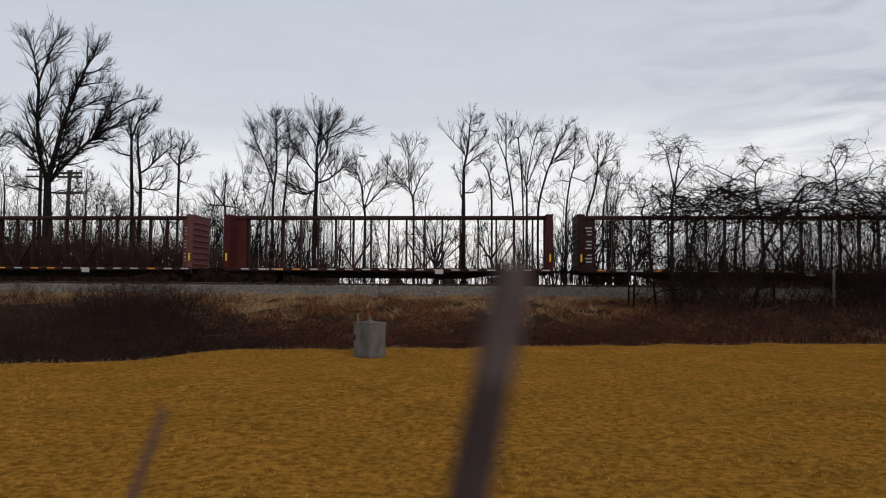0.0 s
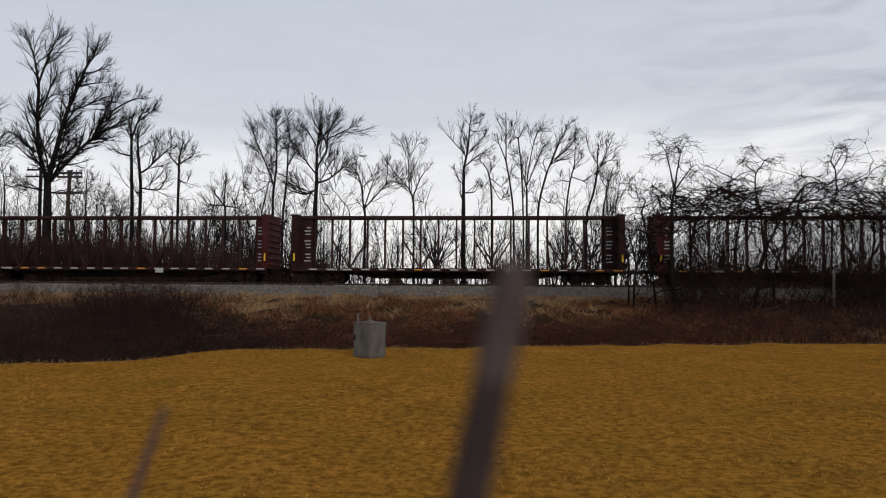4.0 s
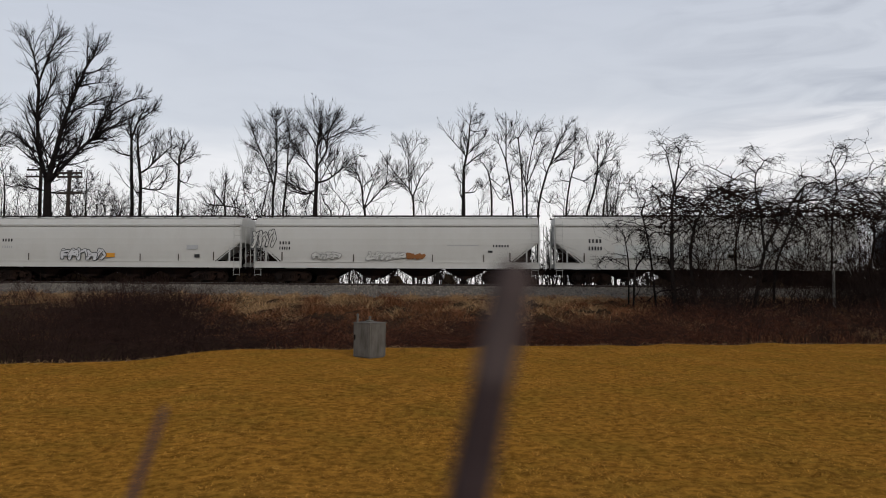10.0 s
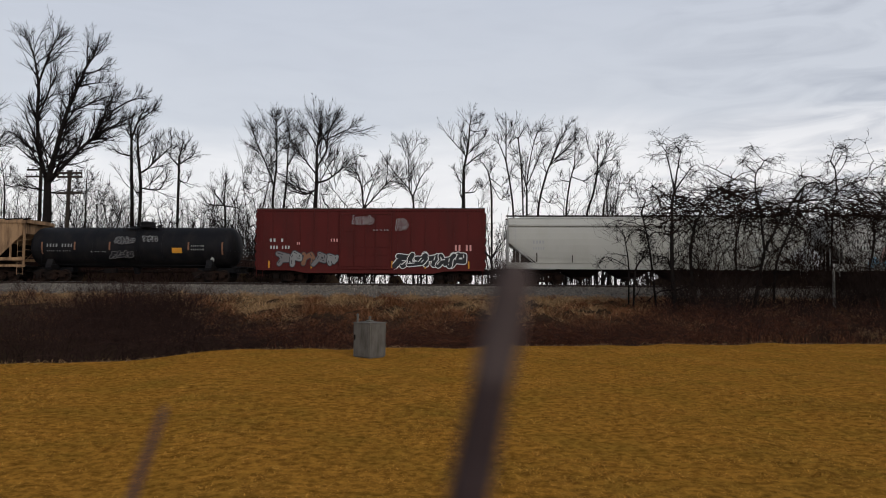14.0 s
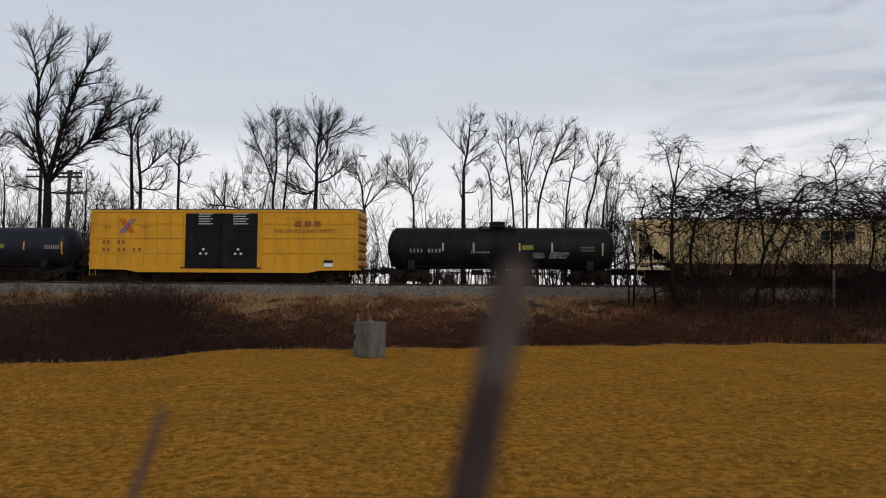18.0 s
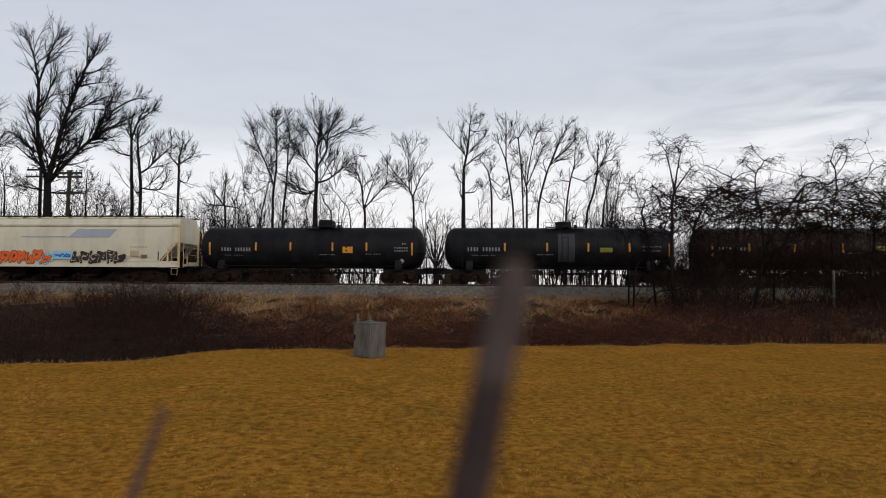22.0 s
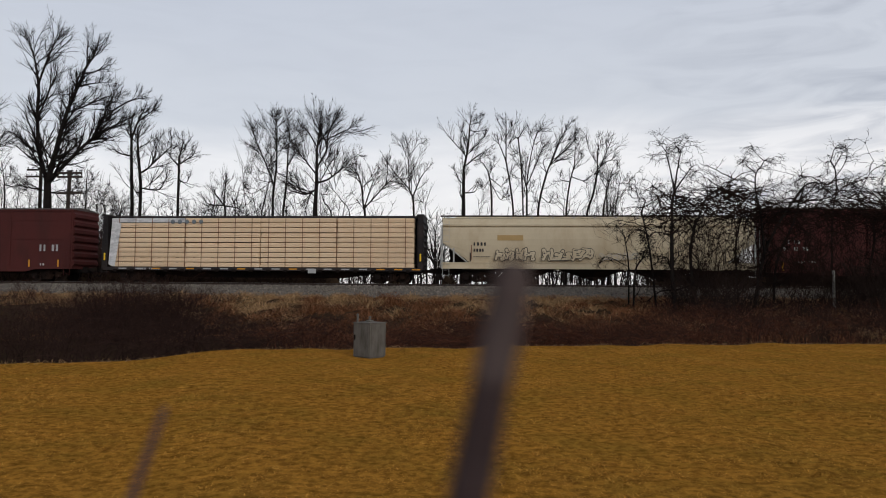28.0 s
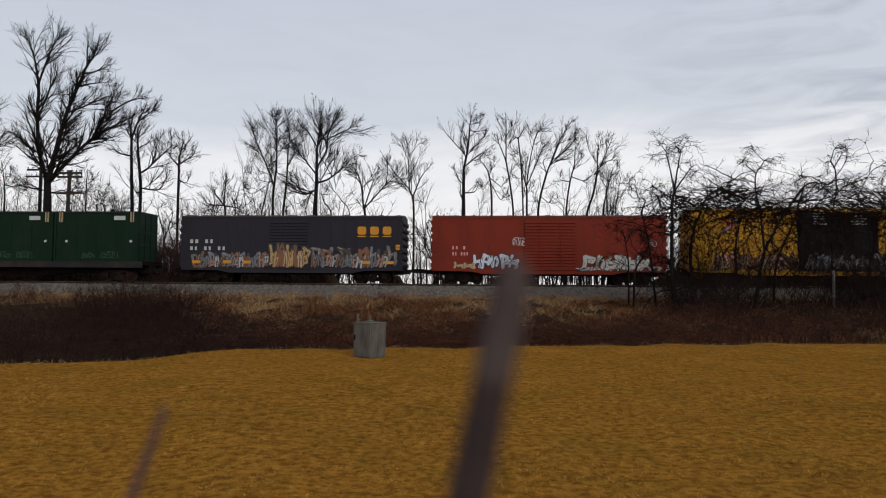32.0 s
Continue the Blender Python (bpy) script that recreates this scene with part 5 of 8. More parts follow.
@shared
def truck_mesh():
    s = Shape()
    for sg in (-1, 1):
        y0, y1 = sorted((sg * 0.93, sg * 1.07))
        top = [(-1.25, 0.50), (-1.25, 0.62), (-0.98, 0.68), (-0.55, 0.80), (0.55, 0.80), (0.98, 0.68), (1.25, 0.62), (1.25, 0.50), (0.95, 0.54), (0.55, 0.64), (-0.55, 0.64), (-0.95, 0.54)]
        s.along_y(top, y0, y1)
        s.along_y([(-0.62, 0.52), (-0.50, 0.52), (-0.28, 0.28), (0.28, 0.28), (0.50, 0.52), (0.62, 0.52), (0.36, 0.16), (-0.36, 0.16)][::-1], y0, y1)
        for a in (-1, 1):
            s.box(a * 0.33 - 0.06, a * 0.33 + 0.06, y0, y1, 0.24, 0.68)
            s.box(a * 0.86 - 0.20, a * 0.86 + 0.20, y0 - 0.02, y1 + 0.02, 0.30, 0.58)
            s.lathe_y(a * 0.86, 0.42, [(min(sg * 1.0, sg * 1.15), 0.13), (max(sg * 1.0, sg * 1.15), 0.12)], 10)
        for k in (-0.18, 0.0, 0.18):
            s.lathe_z(k, sg * 1.0, [(0.28, 0.075), (0.56, 0.075)], 7)
    s.box(-0.24, 0.24, -1.12, 1.12, 0.54, 0.70)
    s.lathe_z(0, 0, [(0.70, 0.2), (0.82, 0.2)], 12)
    for a in (-0.55, 0.55):
        s.box(a - 0.05, a + 0.05, -0.85, 0.85, 0.36, 0.50)
    return s.mesh("truck", M["steel"])


@shared
def coupler_mesh(flip):
    s = Shape()
    g = -1 if flip else 1
    b = lambda x0, x1, *r: s.box(min(g * x0, g * x1), max(g * x0, g * x1), *r)
    b(-0.7, 0.25, -0.09, 0.09, 0.76, 0.96)
    b(0.25, 0.55, -0.17, 0.06, 0.72, 1.02)
    b(0.42, 0.60, 0.04, 0.16, 0.74, 1.0)
    b(-0.45, -0.28, -0.22, 0.22, 0.66, 1.04)
    s.rod((g * 0.1, -0.12, 0.8), (g * 0.5, -0.3, 0.35), 0.03, 5)
    s.rod((g * 0.5, -0.3, 0.35), (g * 0.7, -0.15, 0.55), 0.03, 5)
    s.rod((g * -0.35, -1.2, 0.72), (g * -0.35, 0.1, 0.95), 0.02, 4)
    return s.mesh("coupler", M["steel"])


def running_gear(car, at, end):
    """Two trucks with their wheelsets, and the couplers."""
    for sg in (-1, 1):
        t = part("truck", truck_mesh(), None, car)
        t.location = (sg * at, 0, 0)
        for a in (-0.86, 0.86):
            w = part("wheelset", wheelset_mesh(), None, t)
            w.location = (a, 0, 0.42)
            WHEELSETS.append((w, a))
        c = part("coupler", coupler_mesh(sg < 0), None, car)
        c.location = (sg * end, 0, 0)


def start_car(name, x, label, category, group):
    car = empty(name, pose(x, TRACK_Y, RAIL_Z))
    tagged(car, label, category, group)
    TRAIN.append((car, x))
    return car


def place(name, mesh, parent, x=0.0, y=0.0, z=0.0, label=""):
    ob = part(name, mesh, None, parent, label)
    ob.location = (x, y, z)
    return ob


def letters(car, name, x0, z, text, cw, ch, material, y=None, gap=0.35, bow=None, label=""):
    """Writing too small to read: one bar for a letter, spaces kept. y: the face of the side; bow(z): a curved side's."""
    s, x, rng = Shape(), x0, random.Random(len(text) * 7 + int(abs(x0) * 10))
    for c in text:
        if c != " ":
            w = cw * rng.uniform(0.55, 0.8)
            lo, hi = (bow(z), bow(z + ch)) if bow else (y, y)
            d = 0.008 * NEAR
            s.add([(x, lo + d, z), (x + w, lo + d, z), (x + w, hi + d, z + ch), (x, hi + d, z + ch)], [(0, 1, 2, 3)])
        x += cw * (1 + gap)
    return tagged(part(name, s, material, car, label), kind="stuff")


def patch(car, name, x0, x1, z0, z1, material, y, label="", bow=None, lift=0.012):
    """A thin plate or painted patch on the near side, bent to a curved side where bow is given."""
    s = Shape()
    n = max(1, round((z1 - z0) / 0.12)) if bow else 1
    zs = [z0 + (z1 - z0) * i / n for i in range(n + 1)]
    ys = [bow(z) if bow else y for z in zs]
    for (za, ya), (zb, yb) in zip(list(zip(zs, ys))[:-1], list(zip(zs, ys))[1:]):
        s.add([(x0, ya - lift, za), (x1, ya - lift, za), (x1, yb - lift, zb), (x0, yb - lift, zb)], [(0, 1, 2, 3)])
        for x in (x0, x1):
            s.add([(x, ya - lift, za), (x, yb - lift, zb), (x, yb, zb), (x, ya, za)], [(0, 1, 2, 3) if x == x0 else (3, 2, 1, 0)])
    s.add([(x0, ys[0] - lift, z0), (x0, ys[0], z0), (x1, ys[0], z0), (x1, ys[0] - lift, z0)], [(0, 1, 2, 3)])
    s.add([(x0, ys[-1] - lift, z1), (x1, ys[-1] - lift, z1), (x1, ys[-1], z1), (x0, ys[-1], z1)], [(0, 1, 2, 3)])
    return part(name, s, material, car, label)


def capsule(s, x0, z0, x1, z1, r, y, n=8):
    a = math.atan2(z1 - z0, x1 - x0)
    ring = []
    for cx, cz, b in ((x1, z1, a - math.pi / 2), (x0, z0, a + math.pi / 2)):
        for i in range(n // 2 + 1):
            t = b + math.pi * i / (n // 2)
            ring.append((cx + r * math.cos(t), y, cz + r * math.sin(t)))
    s.add(ring, [tuple(range(len(ring)))])


def graffiti(car, x0, x1, z0, z1, count, fill, outline, seed, y=None, bow=None, weight=0.2, edge=0.05, shade=None, hollow=False):
    """A spray-painted piece: interlocked bent strokes, outlined in a second colour; none of it is writing that one can read."""
    rng = random.Random(seed)
    cell, h = (x1 - x0) / count, z1 - z0
    face = lambda z: bow(z) if bow else y
    yo = min(face(z0), face(z1), face((z0 + z1) / 2))
    r = max(0.03, min(weight * 0.62, cell * 0.17, h * 0.13))
    for i in range(count):
        o, f, d = Shape(), Shape(), Shape()
        cx = x0 + (i + 0.5) * cell
        lean = rng.uniform(-0.12, 0.22)
        lift = 0.010 * (i % 2)
        w, low, high = cell * rng.uniform(1.0, 1.3), z0 + rng.uniform(0, 0.12) * h, z1 - rng.uniform(0, 0.16) * h
        paint = fill[i % len(fill)] if isinstance(fill, tuple) else fill
        spot = lambda u, v: (cx + (u - 0.5) * w + lean * (v - 0.5) * (high - low), low + r + v * (high - low - 2 * r))
        lines = [[spot(rng.uniform(0.0, 0.3), rng.uniform(0.0, 0.1)), spot(rng.uniform(0.05, 0.4), rng.uniform(0.45, 0.6)), spot(rng.uniform(0.0, 0.4), rng.uniform(0.88, 1.0))]]
        turn = rng.choice(((0.15, 0.95, 0.8, 0.8, 0.75, 0.4, 0.3, 0.45), (0.3, 0.5, 0.9, 0.6, 0.8, 0.0, 0.95, 0.1), (0.1, 0.05, 0.85, 0.15, 0.9, 0.6, 0.5, 0.55), (0.2, 0.6, 0.6, 0.95, 0.85, 0.5, 0.7, 0.0)))
        lines.append([spot(turn[2 * k] + rng.uniform(-0.12, 0.12), min(1, max(0, turn[2 * k + 1] + rng.uniform(-0.1, 0.1)))) for k in range(4)])
        if rng.random() < 0.6:
            lines.append([spot(rng.uniform(0.5, 0.8), rng.uniform(0.0, 0.4)), spot(rng.uniform(0.8, 1.1), rng.uniform(0.4, 1.0))])
        n = 0
        for line in lines:
            rr = r * rng.uniform(0.7, 1.2)
            for p, q in zip(line, line[1:]):
                capsule(o, *p, *q, rr + edge, yo - 0.004 - lift - 0.0003 * n, 8)
                capsule(f, *p, *q, rr, yo - 0.009 - lift - 0.0003 * n, 8)
                if rng.random() < 0.6:
                    g = rr * 0.35
                    capsule(d, p[0] - g, p[1] + g, (p[0] + q[0]) / 2 - g, (p[1] + q[1]) / 2 + g, max(0.012, rr * 0.18), yo - 0.013 - lift - 0.0003 * n, 5)
                n += 1
        base = tagged(part("graffiti_shape", o, outline, car), kind="stuff")
        tagged(part("fill", f, paint, base), kind="stuff")
        if d.v:
            tagged(part("slash", d, shade or outline, base), kind="stuff")


def ladder(s, x, y, z0, z1, w=0.42, r=0.014, gap=0.38):
    for a in (x, x + w):
        s.rod((a, y, z0), (a, y, z1), r, 4)
    z = z0 + 0.1
    while z < z1:
        s.rod((x, y, z), (x + w, y, z), r * 0.9, 4)
        z += gap
    return s


def reflectors(car, xs, z0, z1, material, y=None, w=0.1, bow=None):
    for x in xs:
        patch(car, "reflector", x, x + w, z0, z1, material, y, bow=bow, lift=0.01)


# -------- centre-beam flat car
def centerbeam(x, paint, label, seed, end_paint=None, panel=0.75, signs=True, strip=None, length=22.3, brace=True, bulk=0.42, ends=(1, 1)):
    car = start_car("centerbeam_flatcar", x, label, "railcar", "centre-beam flat cars of the train")
    rng = random.Random(seed)
    h, top = length / 2, 4.66
    end_paint = end_paint or paint
    part("deck", Shape().box(-h + 0.25, h - 0.25, -1.38, 1.38, 0.90, 1.0), M["steel"], car)
    part("centre_sill", Shape().along_y([(-h + 0.3, 0.62), (-7.2, 0.62), (-5.5, 0.36), (5.5, 0.36), (7.2, 0.62), (h - 0.3, 0.62), (h - 0.3, 0.9), (-h + 0.3, 0.9)], -0.45, 0.45), M["steel"], car)
    for sg in (-1, 1):
        y0, y1 = sorted((sg * 1.38, sg * 1.47))
        part("side_sill", Shape().box(-h + 0.1, h - 0.1, y0, y1, 0.82, 1.04), paint, car)
    part("top_chord", Shape().along_x([(-0.5, 4.45), (0.5, 4.45), (0.5, 4.6), (0.4, top), (-0.4, top), (-0.5, 4.6)], -h + 0.2, h - 0.2), paint, car)
    inner = h - 0.5 - panel
    n = 17
    pm = Shape().box(-0.055, 0.055, -0.13, 0.13, 1.0, 4.45).mesh("post", paint)
    xs = [-inner + 2 * inner * i / (n - 1) for i in range(n)]
    for px in xs:
        place("post", pm, car, px)
    if brace:
        for i, up in ((1, 0), (2, 1), (5, 0), (6, 1), (9, 0), (10, 1), (13, 0), (14, 1)):
            a, b = xs[i], xs[i + 1]
            z0, z1 = (3.0, 1.05) if up == 0 else (1.05, 3.0)
            part("brace", Shape().add([(a - .06, -0.08, z0), (a + .06, -0.08, z0), (b + .06, -0.08, z1), (b - .06, -0.08, z1), (a - .06, 0.08, z0), (a + .06, 0.08, z0), (b + .06, 0.08, z1), (b - .06, 0.08, z1)],
                                      [(0, 1, 2, 3), (4, 7, 6, 5), (0, 3, 7, 4), (1, 5, 6, 2), (0, 4, 5, 1), (3, 2, 6, 7)]), paint, car)
    for sg in (-1, 1):
        x0, x1 = sorted((sg * (h - bulk), sg * h))
        b = part("bulkhead", Shape().box(x0, x1, -1.42, 1.42, 0.95, 4.56), end_paint, car)
        ribs = Shape()
        for k in range(8):
            z = 1.25 + k * 0.41
            ribs.along_y([(sg * h, z - 0.1), (sg * (h + 0.07), z), (sg * h, z + 0.1)] if sg > 0 else [(sg * h, z + 0.1), (sg * (h + 0.07), z), (sg * h, z - 0.1)], -1.35, 1.35)
        ribs.box(sg * (h - 0.21) - 0.25, sg * (h - 0.21) + 0.25, -1.45, 1.45, 4.54, 4.66)
        part("end_rib", ribs, end_paint, b)
        wide = panel if ends[(sg + 1) // 2] else 0.06
        p0, p1 = sorted((sg * (h - bulk), sg * (h - bulk - wide)))
        pl = part("end_panel", Shape().box(p0, p1, -0.36, 0.36, 1.0, 4.46), end_paint, car)
        if signs and wide > 0.5:
            t = Shape()
            for k in range(11):
                if k in (3, 7):
                    continue
                w = 0.30 + 0.14 * ((k * 7 + seed) % 3) / 2
                q = p1 - 0.12 - w if sg < 0 else p0 + 0.12
                t.box(q, q + w, -0.368, -0.36, 1.5 + k * 0.23, 1.58 + k * 0.23)
            tagged(part("stencil_lines", t, M["ink_grey"], pl), kind="stuff")
        lad = Shape()
        ladder(lad, sg * (h - 0.2) - 0.2, -1.46, 0.6, 4.2, 0.4)
        part("ladder", lad, end_paint, car)
        patch(car, "reflector", sg * (h - 0.2) - 0.04, sg * (h - 0.2) + 0.07, 1.5, 2.0, M["ink_yellow"], -1.47)
    winch = Shape().box(-0.12, 0.12, -1.53, -1.40, 0.72, 0.9).mesh("winch", M["steel"])
    for i in range(18):
        px = -h + 1.0 + i * (length - 2.0) / 17
        place("winch", winch, car, px)
        patch(car, "reflector", px + 0.25, px + 0.25 + 0.55, 0.90, 0.98, strip if strip and i % 2 else (M["ink_orange"] if rng.random() < 0.3 else M["ink_grey"]), -1.47)
    letters(car, "car_number", -h + 2.6, 0.86, "XXXX XXXXX", 0.12, 0.13, M["ink_grey"], y=-1.47)
    patch(car, "consolidated_stencil", h * 0.3, h * 0.3 + 0.55, 0.66, 0.96, M["ink_grey"], -1.475, "black and white service plate")
    running_gear(car, 8.9, h + 0.35)
    return car


def lumber_load(x, wrapped):
    """The packs on both sides of the centre beam."""
    if wrapped:
        cols, rows, z0, label = 11, 4, 1.02, "packs of lumber in crinkled white plastic wrap on a centre-beam car"
    else:
        cols, rows, z0, label = 4, 10, 1.02, "packs of bare pale sawn lumber on a centre-beam car"
    load = empty("lumber_load", pose(x, TRACK_Y, RAIL_Z))
    tagged(load, label, "lumber", "lumber loads of the train")
    TRAIN.append((load, x))
    rng = random.Random(9)
    L, H = 21.1, 3.38
    cw, rh = L / cols, H / rows
    for side in (-1, 1):
        for i in range(cols):
            for j in range(rows):
                if wrapped and side < 0 and j == rows - 1 and i == 5:
                    continue
                a, b = -L / 2 + i * cw, -L / 2 + (i + 1) * cw
                y0, y1 = sorted((side * 0.40, side * (1.33 + rng.uniform(0, 0.10))))
                zz = z0 + j * rh
                s = Shape()
                s.soft_box(a + (0.002 if wrapped else 0.015 + rng.uniform(0, 0.02)), b - (0.002 if wrapped else 0.015 + rng.uniform(0, 0.03)), y0, y1, zz + (0.06 * rng.random() if wrapped else 0.05), zz + rh - (rng.uniform(0.01, 0.08) if wrapped else 0), 0.035)
                top_wrapped = (not wrapped) and j == rows - 1 and i < 1
                p = part("lumber_pack", s, M["wrap"] if wrapped or top_wrapped else M["lumber"], load, "grey-white printed wrap" if top_wrapped else "")
                if side < 0 and wrapped:
                    # straps and the printing on the wrap
                    for k in range(2):
                        q = a + cw * (0.25 + 0.5 * k)
                        patch(p, "strap", q - 0.012, q + 0.012, zz + 0.06, zz + rh - 0.03, M["ink_grey"], y0)
                    patch(p, "print", a + cw * 0.45, a + cw * 0.58, zz + rh * 0.35, zz + rh * 0.6, M["wrap_blue"], y0)
                    # creases in the film
                    c = Shape()
                    for k in range(22):
                        px, pz = rng.uniform(a + 0.1, b - 0.5), rng.uniform(zz + 0.15, zz + rh - 0.15)
                        ex, ez = px + rng.uniform(0.25, 0.9), pz + rng.uniform(-0.3, 0.3)
                        ez = min(max(ez, zz + 0.08), zz + rh - 0.05)
                        c.rod((px, y0, pz), (min(ex, b - 0.05), y0, ez), rng.uniform(0.015, 0.055), 4, 0.006)
                    tagged(part("crease", c, M["wrap"], p), kind="stuff")
                if side < 0 and not wrapped:
                    # courses of boards stand a little proud
                    c = Shape()
                    for k in range(4):
                        z1 = zz + 0.06 + k * (rh - 0.07) / 4
                        d = rng.uniform(0.006, 0.03)
                        c.box(a + rng.uniform(0.03, 0.12), b - rng.uniform(0.03, 0.15), y0 - d, y0 + 0.02, z1, z1 + (rh - 0.07) / 4 - 0.012)
                    if not top_wrapped:
                        tagged(part("board_course", c, M["lumber"], p), kind="stuff")
    many = 12 if wrapped else 18
    for k in range(many):
        px = -L / 2 + 0.6 + k * (L - 1.2) / (many - 1)
        s = Shape().box(px - 0.018, px + 0.018, -1.465, -1.44, 1.0, 4.42)
        part("tie_down", s, M["ink_grey"] if wrapped else M["ink_umber"], load)
    if not wrapped:
        # loose film over one end and along the top of the stack
        film = Shape().add([(-L / 2 - 0.1, -1.475, 1.2), (-L / 2 + 0.35, -1.475, 1.05), (-L / 2 + 0.75, -1.475, 4.0), (-L / 2 + 0.1, -1.475, 4.42), (-L / 2 - 0.1, -1.45, 1.2), (-L / 2 + 0.35, -1.45, 1.05), (-L / 2 + 0.75, -1.45, 4.0), (-L / 2 + 0.1, -1.45, 4.42)],
                           [(0, 1, 2, 3), (7, 6, 5, 4), (0, 3, 7, 4), (1, 5, 6, 2), (0, 4, 5, 1), (3, 2, 6, 7)])
        part("torn_film", film, M["wrap"], load, "loose whitish plastic film")
        for k in range(5):
            a = -L / 2 + 4.4 + k * 0.5
            part("film_print", Shape().lathe_y(a, 4.16, [(-1.475, 0.15), (-1.462, 0.15)], 9), M["ink_smoke"], load, "grey printed mark on film")
    return load


# -------- tank car
def tank_car(x, length, paint, label, seed, radius=1.42, centre=2.44, dome=0.0, bars=None, strips=(), placard=(), stripe_mat=None, rails=False, band=None, marks=None, plate=(), tags=()):
    car = start_car("tank_car", x, label, "railcar", "tank cars of the train")
    h = length / 2
    bow = lambda z: -math.sqrt(max(0.05, radius ** 2 - (z - centre) ** 2))
    rows, k = [], 7
    for i in range(k):
        a = math.pi / 2 * i / (k - 1)
        rows.append((-h + 0.72 * (1 - math.cos(a)), max(0.02, radius * math.sin(a))))
    full = rows + [(-x0, r) for x0, r in rows[::-1]]
    part("tank_shell", Shape().lathe_x(0, centre, full, 40), paint, car, smooth=True)
    for q in ((-h * 0.33, h * 0.33) if band is None else band):
        part("weld_band", Shape().lathe_x(0, centre, [(q - 0.06, radius + 0.002), (q - 0.05, radius + 0.014), (q + 0.05, radius + 0.014), (q + 0.06, radius + 0.002)], 40), paint, car)
    # sills, saddles and bolsters
    for sg in (-1, 1):
        x0, x1 = sorted((sg * (h - 2.9), sg * (h + 0.5)))
        part("stub_sill", Shape().box(x0, x1, -0.32, 0.32, 0.66, 1.02), M["black"], car)
        q = sg * (h - 1.75)
        part("saddle", Shape().along_x([(-1.3, 0.86), (1.3, 0.86), (1.36, 1.0), (1.1, 1.62), (-1.1, 1.62), (-1.36, 1.0)], q - 0.22, q + 0.22), M["black"], car)
        # end platform, its rail, and the ladder
        x0, x1 = sorted((sg * (h - 0.15), sg * (h + 0.55)))
        part("end_platform", Shape().box(x0, x1, -1.42, 1.42, 1.04, 1.10), M["black"], car)
        s, e = Shape(), sg * (h + 0.5)
        for yy in (-1.4, 1.4):
            s.rod((e, yy, 0.5), (e, yy, 2.15), 0.018, 4)
            s.rod((e, yy, 2.15), (sg * (h - 1.3), yy, 2.15), 0.018, 4)
            s.rod((sg * (h - 1.3), yy, 1.1), (sg * (h - 1.3), yy, 2.15), 0.018, 4)
        for zz in (1.6, 2.15):
            s.rod((e, -1.4, zz), (e, 1.4, zz), 0.018, 4)
        part("handrail", s, M["black"], car)
        s = Shape()
        ladder(s, e - sg * 0.3 - 0.2, -1.43, 0.35, 1.1, 0.4)
        part("step", s, M["black"], car)
    s = Shape()
    for yy in (-1.36, 1.36):
        s.rod((-h + 1.4, yy, 1.16), (h - 1.4, yy, 1.16), 0.02, 4)
    sides("side_rail", s, M["black"], car)
    # brake gear and outlet under the middle
    part("bottom_outlet", Shape().lathe_z(0, 0, [(0.55, 0.14), (0.72, 0.22), (1.08, 0.3)], 12), M["black"], car)
    part("brake_rigging", Shape().box(-h * 0.5, h * 0.5, -0.05, 0.05, 0.74, 0.82).box(-1.9, -1.1, -0.9, -0.55, 0.62, 0.95).rod((-h + 2.6, 0.3, 0.7), (h - 2.6, 0.3, 0.7), 0.03, 5), M["steel"], car)
    # manway with its platform on top
    top = centre + radius
    s = Shape().lathe_z(dome, 0, [(top - 0.12, 0.52), (top + 0.24, 0.52), (top + 0.26, 0.56), (top + 0.38, 0.56), (top + 0.42, 0.40)], 16)
    s.lathe_z(dome + 0.85, 0.1, [(top - 0.06, 0.12), (top + 0.22, 0.12)], 8)
    part("manway", s, M["black"], car)
    sides("top_platform", Shape().box(dome - 1.25, dome + 1.25, -0.95, -0.45, top - 0.02, top + 0.02).box(dome - 1.25, dome + 1.25, 0.45, 0.95, top - 0.02, top + 0.02), M["black"], car)
    s = Shape()
    w = (h - 1.2) if rails else 1.25
    for yy in (-0.95, 0.95):
        s.rod((dome - w if not rails else -w, yy, top + 0.46), (dome + w if not rails else w, yy, top + 0.46), 0.016, 4)
        for i in range(4 if not rails else 9):
            q = (dome - w + 2 * w * i / 3) if not rails else (-w + 2 * w * i / 8)
            s.rod((q, yy, top - 0.35), (q, yy, top + 0.46), 0.016, 4)
    sides("platform_rail", s, M["black"], car)
    if rails:
        part("walkway", Shape().box(-h + 1.2, h - 1.2, -0.95, -0.55, top - 0.10, top - 0.05), M["black"], car)
    s = Shape()
    for a in (-0.2, 0.2):
        pts = [(dome + a, bow(z) - 0.10, z) for z in (1.15, 1.6, 2.1, 2.6, 3.1, 3.5)] + [(dome + a, -0.95, top)]
        for p, q in zip(pts, pts[1:]):
            s.rod(p, q, 0.016, 4)
    for i in range(8):
        z = 1.2 + i * 0.32
        s.rod((dome - 0.2, bow(z) - 0.1, z), (dome + 0.2, bow(z) - 0.1, z), 0.014, 4)
    part("side_ladder", s, M["black"], car)
    # markings
    for q in strips:
        patch(car, "reflector", q, q + 0.11, 2.2 if abs(q) < h - 1.5 else 1.9, 2.75, stripe_mat or M["ink_orange"], None, bow=bow)
    for q, z, w, hh, mm in placard:
        patch(car, "placard", q, q + w, z, z + hh, M[mm], None, bow=bow)
    for q, z, text, cw, ch in (marks or ()):
        letters(car, "stencil", q, z, text, cw, ch, M["ink_stencil"], bow=bow)
